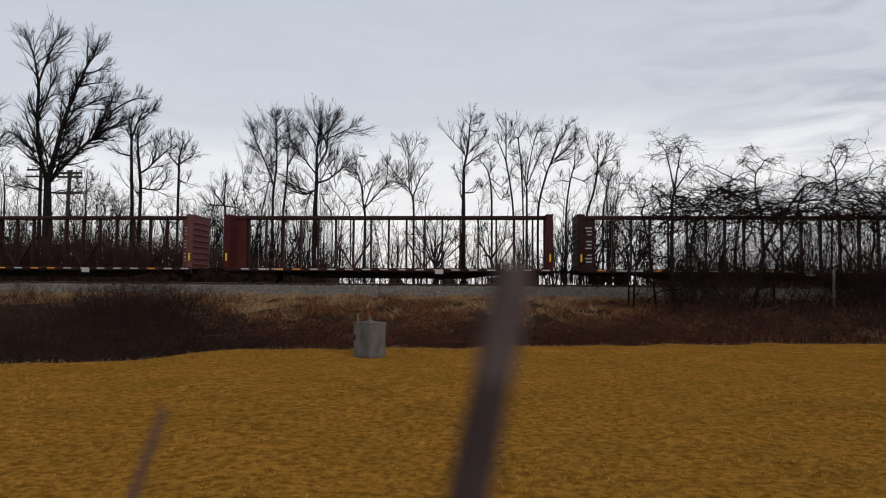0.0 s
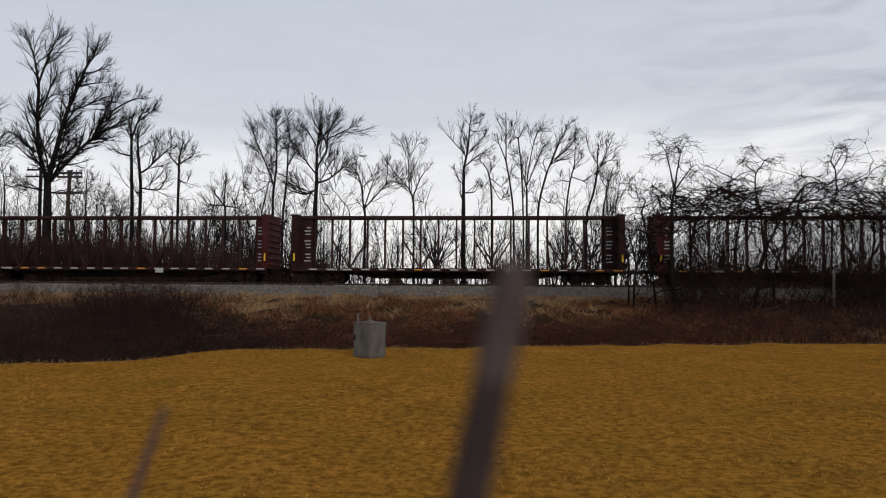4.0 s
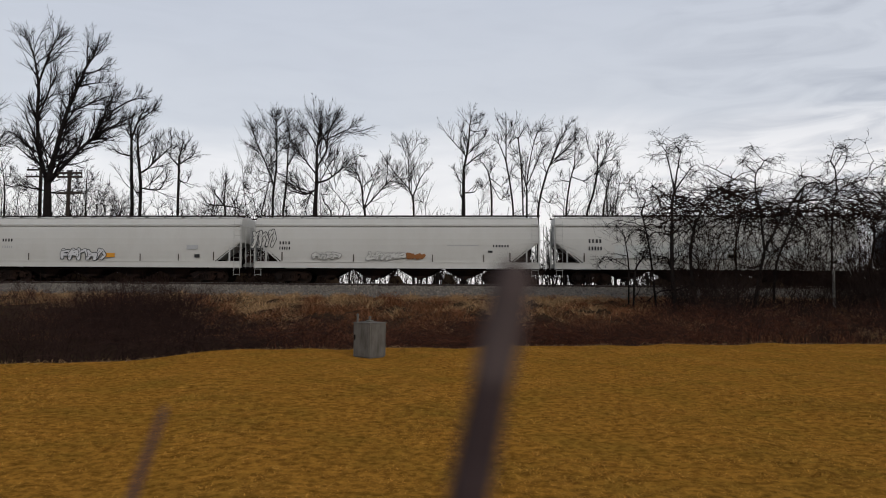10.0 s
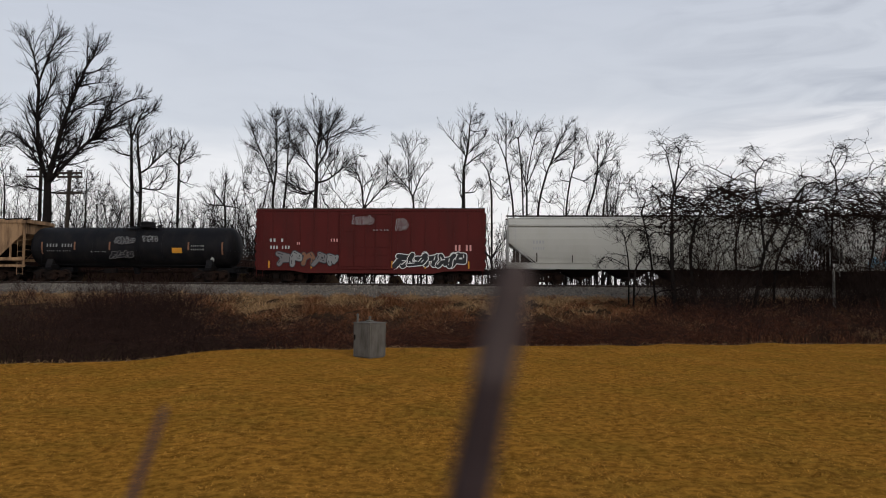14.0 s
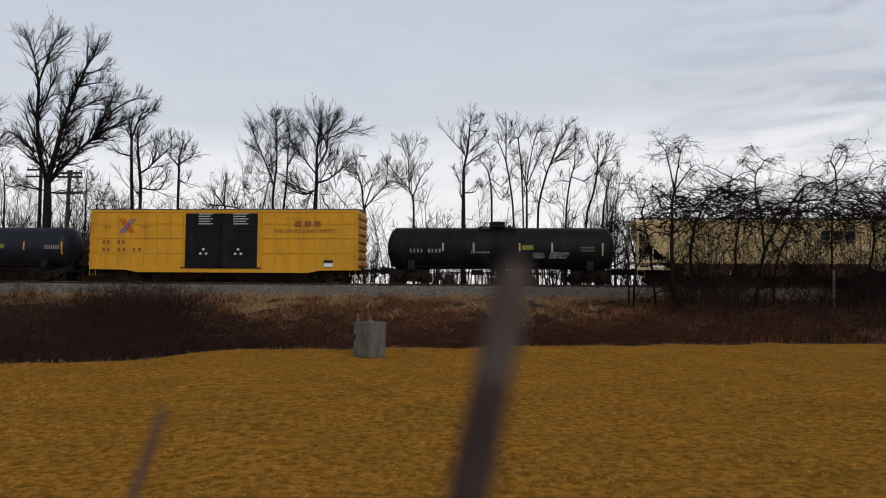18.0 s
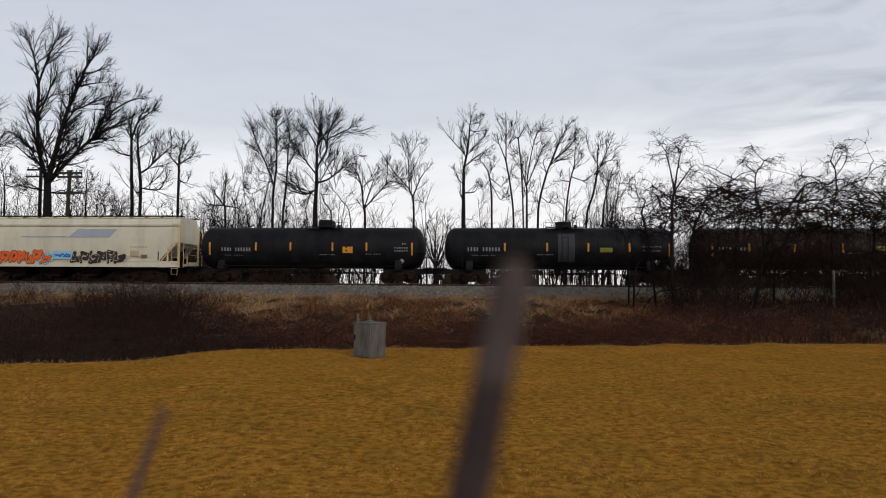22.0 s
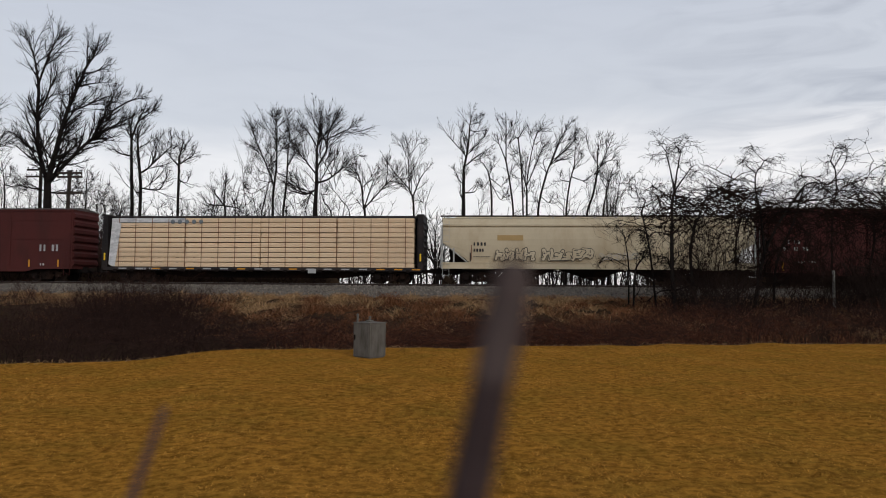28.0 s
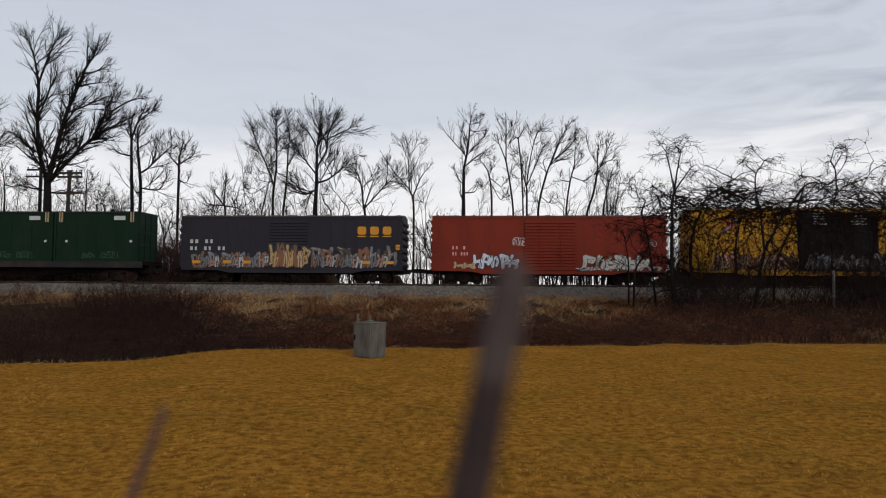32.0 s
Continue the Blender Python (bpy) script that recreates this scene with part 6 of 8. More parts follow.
    for q, z in plate:
        s = Shape()
        c = (q, bow(z) - 0.012, z)
        s.add([(q - 0.17, c[1], z), (q, bow(z - 0.17) - 0.012, z - 0.17), (q + 0.17, c[1], z), (q, bow(z + 0.17) - 0.012, z + 0.17)], [(0, 1, 2, 3)])
        part("hazard_placard", s, M["ink_white"], car, "white diamond placard")
    for k, (q0, q1, z0, z1, n, mm) in enumerate(tags):
        graffiti(car, q0, q1, z0, z1, n, M["black"], M[mm], seed * 5 + k, bow=lambda z: bow(z) - 0.03, weight=0.18, edge=0.025, hollow=True)
    running_gear(car, h - 1.75, h + 0.35)
    return car


# -------- covered hopper with smooth, bowed sides
def smooth_hopper(x, length, paint, label, seed, top=4.49, cut=1.75, bays=4, sill=None, marks=(), bands=(), plates=(), end_paint=None):
    car = start_car("covered_hopper", x, label, "railcar", "covered hopper cars of the train")
    h = length / 2
    end_paint = end_paint or M["grey"]
    sill = sill or paint
    half = [(1.46, 1.44), (1.53, 1.75), (1.58, 2.15), (1.612, 2.6), (1.62, 3.0), (1.60, 3.4), (1.56, top - 0.72), (1.42, top - 0.71), (1.42, top - 0.62)]
    prof = [(y, z) for y, z in half] + [(-y, z) for y, z in half[::-1]]
    ring = lambda xx, zmin: [(xx, y, max(z, zmin + (z - 1.44) * 0.02)) for y, z in prof]
    body = Shape().rings([ring(-h, 2.72), ring(-h + cut, 1.44), ring(h - cut, 1.44), ring(h, 2.72)])
    part("body", body, paint, car)
    t = top
    part("roof", Shape().along_x([(-1.57, t - 0.62), (1.57, t - 0.62), (1.57, t - 0.52), (1.46, t - 0.46), (1.30, t - 0.12), (0.9, t - 0.02), (0, t + 0.04), (-0.9, t - 0.02), (-1.30, t - 0.12), (-1.46, t - 0.46), (-1.57, t - 0.52)][::1], -h - 0.02, h + 0.02), paint, car)
    # roof walk: a grating on brackets, and hatches
    walkway = Shape().box(-h - 0.15, h + 0.15, -1.28, -0.98, t + 0.04, t + 0.11).box(-h - 0.15, h + 0.15, 0.98, 1.28, t + 0.04, t + 0.11)
    sides("running_board", walkway, M["steel"], car)
    br = Shape().box(-0.03, 0.03, -1.26, 1.26, -0.10, 0.036).mesh("bracket", end_paint)
    for i in range(15):
        place("bracket", br, car, -h + 0.4 + i * (length - 0.8) / 14, 0, t)
    part("hatch", Shape().along_x([(-0.34, t), (0.34, t), (0.28, t + 0.14), (-0.28, t + 0.14)], -h + 0.8, h - 0.8), paint, car)
    for sg in (-1, 1):
        y0, y1 = sorted((sg * 1.42, sg * 1.60))
        part("side_sill", Shape().box(-h - 0.05, h + 0.05, y0, y1, 1.02, 1.42), sill, car)
        part("sill_flange", Shape().box(-h - 0.05, h + 0.05, sg * 1.55 - 0.09, sg * 1.55 + 0.09, 1.40, 1.446), sill, car)
    for sg in (-1, 1):
        # slope sheet, end posts, ladders and platform
        e = sg * h
        part("slope_sheet", Shape().add([(sg * (h - cut), -1.5, 1.42), (sg * (h - cut), 1.5, 1.42), (sg * (h - 0.25), 1.5, 2.7), (sg * (h - 0.25), -1.5, 2.7), (sg * (h - cut - 0.08), -1.5, 1.42), (sg * (h - cut - 0.08), 1.5, 1.42)],
                                        [(0, 1, 2, 3), (0, 3, 4), (1, 5, 2)]), M["steel"], car)
        s = Shape()
        for yy in (-1.52, 1.52):
            s.box(min(e, e + sg * 0.09), max(e, e + sg * 0.09), yy - 0.06, yy + 0.06, 1.0, t - 0.55)
            s.box(e - sg * 0.75 - 0.05, e - sg * 0.75 + 0.05, yy - 0.05, yy + 0.05, 1.4, 2.4)
            s.rod((e - sg * (cut - 0.1), yy, 1.45), (e - sg * 0.1, yy, 2.72), 0.045, 4)
        sides("end_post", s, end_paint, car)
        s = Shape()
        ladder(s, e - 0.42 if sg > 0 else e + 0.02, -1.64, 0.45, t - 0.3)
        for zz in (1.9, 2.4):
            s.rod((e + sg * 0.35, -1.5, zz), (e + sg * 0.35, 1.5, zz), 0.016, 4)
        for yy in (-1.5, 1.5):
            s.rod((e + sg * 0.35, yy, 1.0), (e + sg * 0.35, yy, t - 0.6), 0.02, 4)
            s.rod((e, yy, t - 0.7), (e + sg * 0.35, yy, t - 0.7), 0.016, 4)
        part("ladder", s, end_paint, car)
        part("end_platform", Shape().box(min(e - sg * 1.2, e + sg * 0.45), max(e - sg * 1.2, e + sg * 0.45), -1.4, 1.4, 1.02, 1.08), M["steel"], car)
        part("centre_sill", Shape().box(min(e - sg * 3.4, e + sg * 0.5), max(e - sg * 3.4, e + sg * 0.5), -0.3, 0.3, 0.66, 1.0), M["steel"], car)
        # added plate: blocks light through the end opening, in place of dark gear
        part("end_backing", Shape().add([(sg * (h - cut), 0.1, 1.08), (sg * (h - 0.5), 0.1, 1.08), (sg * (h - 0.3), 0.1, 2.66), (sg * (h - cut), 0.1, 1.44), (sg * (h - cut), 0.3, 1.08), (sg * (h - 0.5), 0.3, 1.08), (sg * (h - 0.3), 0.3, 2.66), (sg * (h - cut), 0.3, 1.44)],
                                         [(0, 1, 2, 3), (7, 6, 5, 4), (0, 3, 7, 4), (1, 5, 6, 2), (0, 4, 5, 1), (3, 2, 6, 7)]), M["steel"], car, "dark plate added to close the end opening to light")
        s = Shape().lathe_x(0.35, 1.5, [(e - sg * 0.9, 0.2), (e - sg * 0.35, 0.2)] if sg > 0 else [(e + 0.35, 0.2), (e + 0.9, 0.2)], 10)
        part("brake_cylinder", s, M["steel"], car)
        part("valve_box", Shape().box(e - sg * 0.6 - 0.2, e - sg * 0.6 + 0.2, -0.9, -0.4, 1.1, 1.5), M["steel"], car)
        patch(car, "placard_holder", sg * (h - cut - 0.1) - 0.04, sg * (h - cut - 0.1) + 0.04, 1.5, 2.2, M["ink_bar"], -1.56)
    # hopper bays with their outlet gates
    run = length - 2 * cut - 3.0
    pitch = run / bays
    bay = Shape()
    bay.rings([[(-pitch * 0.5, -1.4, 1.42), (pitch * 0.5, -1.4, 1.42), (pitch * 0.5, 1.4, 1.42), (-pitch * 0.5, 1.4, 1.42)], [(-pitch * 0.46, -1.3, 1.05), (pitch * 0.46, -1.3, 1.05), (pitch * 0.46, 1.3, 1.05), (-pitch * 0.46, 1.3, 1.05)],
               [(-0.62, -0.6, 0.50), (0.62, -0.6, 0.50), (0.62, 0.6, 0.50), (-0.62, 0.6, 0.50)]][::-1])
    bm = bay.mesh("hopper_bay", M["steel"])
    gate = Shape().box(-0.5, 0.5, -0.75, 0.75, 0.40, 0.54).lathe_y(0, 0.36, [(-0.95, 0.11), (0.95, 0.11)], 8).mesh("outlet_gate", M["steel"])
    for i in range(bays):
        q = -run / 2 + (i + 0.5) * pitch
        b = place("hopper_bay", bm, car, q)
        place("outlet_gate", gate, b)
    part("train_pipe", Shape().rod((-h, -1.2, 0.9), (h, -1.2, 0.9), 0.03, 5), M["steel"], car)
    for q, z, text, cw, ch, mm in marks:
        letters(car, "stencil", q, z, text, cw, ch, M[mm], y=-1.625)
    for q in bands:
        patch(car, "sheet_seam", q - 0.03, q + 0.03, 1.46, 1.95, M["ink_bar"], -1.575, lift=0.02)
    for q, z, w, hh, mm in plates:
        patch(car, "plate", q, q + w, z, z + hh, M[mm], -1.625)
    running_gear(car, h - 2.4, h + 0.35)
    return car


# -------- covered hopper with side posts
def ribbed_hopper(x, length, paint, label, seed, post_paint=None, marks=()):
    car = start_car("ribbed_hopper", x, label, "railcar", "covered hopper cars of the train")
    h, t = length / 2, 4.32
    post_paint = post_paint or paint
    prof = [(1.50, 1.62), (1.50, t - 0.25), (-1.50, t - 0.25), (-1.50, 1.62)]
    ring = lambda xx, zmin: [(xx, y, max(z, zmin)) for y, z in prof]
    part("body", Shape().rings([ring(-h + 0.3, 3.35), ring(-h + 2.1, 1.62), ring(h - 2.1, 1.62), ring(h - 0.3, 3.35)]), paint, car)
    part("roof", Shape().along_x([(-1.58, t - 0.25), (1.58, t - 0.25), (1.58, t - 0.08), (0.9, t), (-0.9, t), (-1.58, t - 0.08)], -h, h), paint, car)
    sides("running_board", Shape().box(-h - 0.2, h + 0.2, -1.3, -0.95, t + 0.06, t + 0.09).box(-h - 0.2, h + 0.2, 0.95, 1.3, t + 0.06, t + 0.09), M["steel"], car)
    br = Shape().box(-0.03, 0.03, -1.32, 1.32, -0.06, 0.06).mesh("bracket", M["steel"])
    for i in range(14):
        place("bracket", br, car, -h + 0.4 + i * (length - 0.8) / 13, 0, t)
    part("hatch", Shape().along_x([(-0.36, t), (0.36, t), (0.3, t + 0.13), (-0.3, t + 0.13)], -h + 0.8, h - 0.8), paint, car)
    n = int((length - 4.2) / 0.98)
    for sg in (-1, 1):
        y0, y1 = sorted((sg * 1.50, sg * 1.60))
        pm = Shape().box(-0.055, 0.055, y0, y1, 1.66, t - 0.26).mesh("side_post", post_paint)
        for i in range(n + 1):
            place("side_post", pm, car, -h + 2.1 + i * (length - 4.2) / n)
        part("side_sill", Shape().box(-h + 0.1, h - 0.1, sg * 1.5 - 0.11, sg * 1.5 + 0.11, 1.44, 1.66), paint, car)
    for sg in (-1, 1):
        e = sg * h
        s = Shape()
        for yy in (-1.5, 1.5):
            s.box(e - sg * 0.12 - 0.06, e - sg * 0.12 + 0.06, yy - 0.06, yy + 0.06, 1.0, t - 0.2)
            s.box(e - sg * 1.1 - 0.05, e - sg * 1.1 + 0.05, yy - 0.05, yy + 0.05, 1.5, 2.7)
            s.rod((e - sg * 2.1, yy, 1.6), (e - sg * 0.3, yy, 3.3), 0.06, 4)
        s.box(min(e, e - sg * 2.2), max(e, e - sg * 2.2), -1.58, -1.46, 1.0, 1.16)
        sides("end_post", s, post_paint, car)
        s = Shape()
        ladder(s, e - 0.5 if sg > 0 else e + 0.08, -1.62, 0.45, t - 0.1)
        for zz in (1.7, 2.2, 2.9):
            s.rod((e, -1.5, zz), (e, 1.5, zz), 0.018, 4)
        part("ladder", s, post_paint, car)
        part("slope_sheet", Shape().add([(sg * (h - 2.15), -1.45, 1.5), (sg * (h - 2.15), 1.45, 1.5), (sg * (h - 0.4), 1.45, 3.3), (sg * (h - 0.4), -1.45, 3.3), (sg * (h - 2.3), -1.45, 1.5), (sg * (h - 2.3), 1.45, 1.5)], [(0, 1, 2, 3), (0, 3, 4), (1, 5, 2)]), M["steel"], car)
        part("end_platform", Shape().box(min(e - sg * 1.9, e + sg * 0.3), max(e - sg * 1.9, e + sg * 0.3), -1.4, 1.4, 1.0, 1.06), M["steel"], car)
        part("centre_sill", Shape().box(min(e - sg * 3.4, e + sg * 0.5), max(e - sg * 3.4, e + sg * 0.5), -0.3, 0.3, 0.66, 1.0), M["steel"], car)
    run, bays = length - 4.2 - 0.6, 3
    pitch = run / bays
    s = Shape()
    s.rings([[(-0.55, -0.7, 0.50), (0.55, -0.7, 0.50), (0.55, 0.7, 0.50), (-0.55, 0.7, 0.50)], [(-1.25, -1.2, 0.66), (1.25, -1.2, 0.66), (1.25, 1.2, 0.66), (-1.25, 1.2, 0.66)],
             [(-pitch * 0.47, -1.46, 1.44), (pitch * 0.47, -1.46, 1.44), (pitch * 0.47, 1.46, 1.44), (-pitch * 0.47, 1.46, 1.44)]])
    bm = s.mesh("hopper_bay", M["sand_dirty_shaded"])
    gate = Shape().box(-0.6, 0.6, -0.9, 0.9, 0.38, 0.52).mesh("outlet_gate", M["steel"])
    for i in range(bays):
        b = place("hopper_bay", bm, car, -run / 2 + (i + 0.5) * pitch)
        place("outlet_gate", gate, b)
    for q, z, text, cw, ch, mm in marks:
        letters(car, "stencil", q, z, text, cw, ch, M[mm], y=-1.61)
    running_gear(car, h - 2.2, h + 0.35)
    return car


# -------- box car
def box_car(x, length, eave, paint, label, seed, door=((0.40, 0.60, "plain"),), side="posts", door_paint=None, sill=0.88, marks=(), ribs=7, reflect=(), end_paint=None, plates=(), pale_roof=False):
    car = start_car("boxcar", x, label, "railcar", "box cars of the train")
    h, W = length / 2, 1.5
    end_paint, door_paint = end_paint or paint, door_paint or paint
    part("body", Shape().box(-h, h, -W, W, sill, eave), paint, car)
    part("roof", Shape().along_x([(-W - 0.06, eave), (W + 0.06, eave), (W + 0.06, eave + 0.06), (0, eave + 0.2), (-W - 0.06, eave + 0.06)], -h - 0.03, h + 0.03), M["roof" if pale_roof else "roof_dark"], car, "galvanised roof" if pale_roof else "")
    rib = Shape().along_x([(-W - 0.04, eave + 0.06), (0, eave + 0.2), (W + 0.04, eave + 0.06), (W + 0.04, eave + 0.10), (0, eave + 0.25), (-W - 0.04, eave + 0.10)][::-1], -0.04, 0.04).mesh("roof_rib", M["roof" if pale_roof else "roof_dark"])
    for i in range(13):
        place("roof_rib", rib, car, -h + 0.3 + i * (length - 0.6) / 12)
    sides("top_chord", Shape().box(-h - 0.02, h + 0.02, -W - 0.05, -W + 0.02, eave - 0.14, eave - 0.004).box(-h - 0.02, h + 0.02, W - 0.02, W + 0.05, eave - 0.14, eave - 0.004), paint, car)
    part("side_sill", Shape().along_y([(-h + 0.1, sill), (-h + 2.6, sill - 0.04), (-h + 3.4, sill - 0.2), (h - 3.4, sill - 0.2), (h - 2.6, sill - 0.04), (h - 0.1, sill), (h - 0.1, sill + 0.14), (-h + 0.1, sill + 0.14)], -W - 0.05, -W + 0.06), paint, car)
    part("underframe", Shape().box(-h + 0.2, h - 0.2, -0.4, 0.4, 0.6, sill - 0.004).box(-1.6, -0.5, -1.0, -0.6, 0.45, 0.8), M["steel"], car)
    spans = [(-h + a * length, -h + b * length) for a, b, _ in door]
    free = lambda q: all(not (a - 0.1 < q < b + 0.1) for a, b in spans)
    z0, z1 = sill + 0.14, eave - 0.14
    if side == "posts":
        pm = Shape().box(-0.035, 0.035, -W - 0.03, -W + 0.01, z0, z1).mesh("side_post", paint)
        n = 16
        for i in range(n + 1):
            q = -h + 0.15 + i * (length - 0.3) / n
            if free(q):
                place("side_post", pm, car, q)
    elif side == "grid":
        pm = Shape().along_x([(-W - 0.07, z0), (-W + 0.01, z0), (-W + 0.01, z1), (-W - 0.07, z1)], -0.05, 0.05).mesh("side_post", paint)
        n = 20
        qs = [q for q in (-h + 0.12 + i * (length - 0.24) / n for i in range(n + 1)) if free(q)]
        for q in qs:
            place("side_post", pm, car, q)
        edges = [-h + 0.12] + [v for a, b in spans for v in (a - 0.1, b + 0.1)] + [h - 0.12]
        edges = [edges[0], min(a for a, b in spans) - 0.1, max(b for a, b in spans) + 0.1, edges[-1]]
        for a, b in ((edges[0], edges[1]), (edges[2], edges[3])):
            for fz in (0.27, 0.54, 0.80):
                zz = z0 + (z1 - z0) * fz
                part("side_rail", Shape().box(a, b, -W - 0.055, -W + 0.01, zz - 0.05, zz + 0.05), paint, car)
    elif side == "panels":
        for q in (0.0, 0.31, 0.45, 0.70, 0.985):
            if free(-h + q * length + 0.1):
                part("side_post", Shape().box(-h + q * length, -h + q * length + 0.11, -W - 0.035, -W + 0.01, z0, z1), paint, car)
        for fz in (0.22, 0.5, 0.84):
            zz = z0 + (z1 - z0) * fz
            for a, b in ((-h + 0.1, spans[0][0] - 0.12), (spans[-1][1] + 0.12, h - 0.1)):
                part("side_rail", Shape().box(a, b, -W - 0.02, -W + 0.01, zz - 0.025, zz + 0.025), paint, car)
    for (a, b), (_, _, kind) in zip(spans, door):
        d = part("door", Shape().box(a, b, -W - 0.10, -W - 0.004, z0 + 0.02, z1 - 0.1), door_paint, car, "sliding door")
        yb = -W - 0.10
        if kind == "hrib":
            rm = Shape().along_x([(yb, -0.05), (yb - 0.05, -0.02), (yb - 0.05, 0.02), (yb, 0.05)], a + 0.05, b - 0.05).mesh("door_rib", door_paint)
            for i in range(15):
                place("door_rib", rm, d, 0, 0, z0 + 0.2 + i * (z1 - z0 - 0.5) / 14)
        else:
            for fz in (0.04, 0.24, 0.38, 0.66, 0.95):
                zz = z0 + (z1 - z0) * fz
                part("door_rib", Shape().box(a + 0.03, b - 0.03, yb - 0.04, yb, zz - 0.04, zz + 0.04), door_paint, d)
            for q in (a + 0.03, (a + b) / 2 - 0.04, b - 0.11):
                part("door_stile", Shape().box(q, q + 0.08, yb - 0.05, yb, z0 + 0.05, z1 - 0.15), door_paint, d)
        s = Shape()
        for q in (a + (b - a) * 0.3, a + (b - a) * 0.7):
            s.rod((q, yb - 0.07, z0 + 0.1), (q, yb - 0.07, z1 - 0.2), 0.022, 5)
            s.box(q - 0.09, q + 0.09, yb - 0.1, yb - 0.03, z0 + 0.9, z0 + 1.05)
        part("lock_rod", s, door_paint, d)
        part("door_track", Shape().box(a - 0.3, b + 0.3, -W - 0.12, -W + 0.01, z0 - 0.06, z0 + 0.016), door_paint, car)
    for sg in (-1, 1):
        e = sg * h
        s, tall = Shape(), (eave - sill - 0.3) / ribs
        for k in range(ribs):
            zz = sill + 0.15 + k * tall
            pr = [(e, zz + 0.03), (e + sg * 0.12, zz + tall * 0.3), (e + sg * 0.12, zz + tall * 0.7), (e, zz + tall - 0.03)]
            s.along_y(pr if sg > 0 else pr[::-1], -W + 0.05, W - 0.05)
        part("end_rib", s, end_paint, car, "corrugated end")
        s = Shape()
        ladder(s, e - 0.52 if sg > 0 else e + 0.08, -W - 0.10, 0.42, eave - 0.2 if sg < 0 else 2.6)
        part("ladder", s, paint, car)
        part("draft_sill", Shape().box(min(e - sg * 2.5, e + sg * 0.4), max(e - sg * 2.5, e + sg * 0.4), -0.3, 0.3, 0.64, sill - 0.008), M["steel"], car)
    reflectors(car, reflect, 1.0, 1.5, M["ink_orange"], y=-W - 0.055, w=0.1)
    for q, z, text, cw, ch, mm in marks:
        letters(car, "stencil", q, z, text, cw, ch, M[mm], y=-W - 0.075 if side == "grid" else -W - 0.04)
    for q, z, w, hh, mm in plates:
        patch(car, "plate", q, q + w, z, z + hh, M[mm], -W - 0.03, lift=0.12)
    running_gear(car, h - 2.1, h + 0.45)
    return car


def flat_car(x, length):
    car = start_car("container_flatcar", x, "dark flat car carrying green containers", "railcar", "flat cars of the train")
    h = length / 2
    part("deck", Shape().box(-h, h, -1.4, 1.4, 1.16, 1.42), M["steel"], car)
    part("centre_sill", Shape().along_y([(-h, 0.62), (-7, 0.62), (-5, 0.4), (5, 0.4), (7, 0.62), (h, 0.62), (h, 1.156), (-h, 1.156)], -0.4, 0.4), M["steel"], car)
    for sg in (-1, 1):
        part("side_sill", Shape().box(-h, h, sg * 1.44 - 0.05, sg * 1.44 + 0.05, 0.98, 1.40), M["beam_dark"], car)
    running_gear(car, h - 2.0, h + 0.35)
    return car


def waste_container(x, a, b):
    """A closed green waste container on its flat car."""
    c = empty("waste_container", pose(x, TRACK_Y, RAIL_Z))
    tagged(c, "dark green steel waste container with yellow lid latches", "container", "containers on the flat car")
    TRAIN.append((c, x))
    z0, z1 = 1.424, 4.88
    part("body", Shape().soft_box(a, b, -1.36, 1.36, z0, z1 - 0.1, 0.03), M["green"], c)
    part("lid", Shape().soft_box(a - 0.03, b + 0.03, -1.42, 1.42, z1 - 0.098, z1, 0.03), M["beam_dark"], c)
    for q in (a, b - 0.14):
        part("corner_post", Shape().box(q, q + 0.14, -1.41, -1.362, z0, z1 - 0.1), M["green"], c)
    part("base_rail", Shape().box(a + 0.14, b - 0.14, -1.40, -1.362, z0, z0 + 0.2), M["green"], c)
    for q in (a + 0.35, b - 0.55):
        for k in range(2):
            part("lid_latch", Shape().box(q + k * 0.17, q + k * 0.17 + 0.06, -1.45, -1.362, z1 - 0.75, z1 - 0.05), M["ink_tan"], c, "pale yellow latch strap")
    patch(c, "label_plate", b - 1.75, b - 0.95, z1 - 0.6, z1 - 0.32, M["ink_silver"], -1.365)
    for q in (a + 1.55, a + 3.0, a + 4.45):
        part("side_stiffener", Shape().box(q - 0.04, q + 0.04, -1.385, -1.362, z0 + 0.2, z1 - 0.85), M["green"], c)
    for q in (0.35, 0.62):
        part("end_rail", Shape().box(b - 0.01, b + 0.05, -1.3, 1.3, z0 + q * 3.3, z0 + q * 3.3 + 0.12), M["green"], c)
    for yy in (-1.2, -0.4, 0.4, 1.2):
        part("end_post", Shape().box(b - 0.01, b + 0.04, yy - 0.05, yy + 0.05, z0 + 0.1, z1 - 0.15), M["green"], c)
    for q in (a + 0.9, b - 0.5):
        part("lashing_eye", Shape().lathe_y(q, 2.8, [(-1.43, 0.09), (-1.362, 0.09)], 8), M["ink_silver"], c)
    return c


# -------- emblems
def block_letters(car, name, x0, x1, z0, z1, material, y, under=True, count=3, dark=None):
    """A company's lettering as plain blocks, with bars below."""
    w = (x1 - x0) / (count * 1.45 - 0.45)
    for i in range(count):
        a = x0 + i * w * 1.45
        e = w * 0.16
        s = Shape().rings([[(a + e, d, z0), (a + w - e, d, z0), (a + w, d, z0 + e), (a + w, d, z1 - e), (a + w - e, d, z1), (a + e, d, z1), (a, d, z1 - e), (a, d, z0 + e)] for d in (y - 0.008, y)])
        part(name, s, material, car)
        if under:
            patch(car, "underline", a, a + w, z0 - 0.16, z0 - 0.08, material, y, lift=0.008)


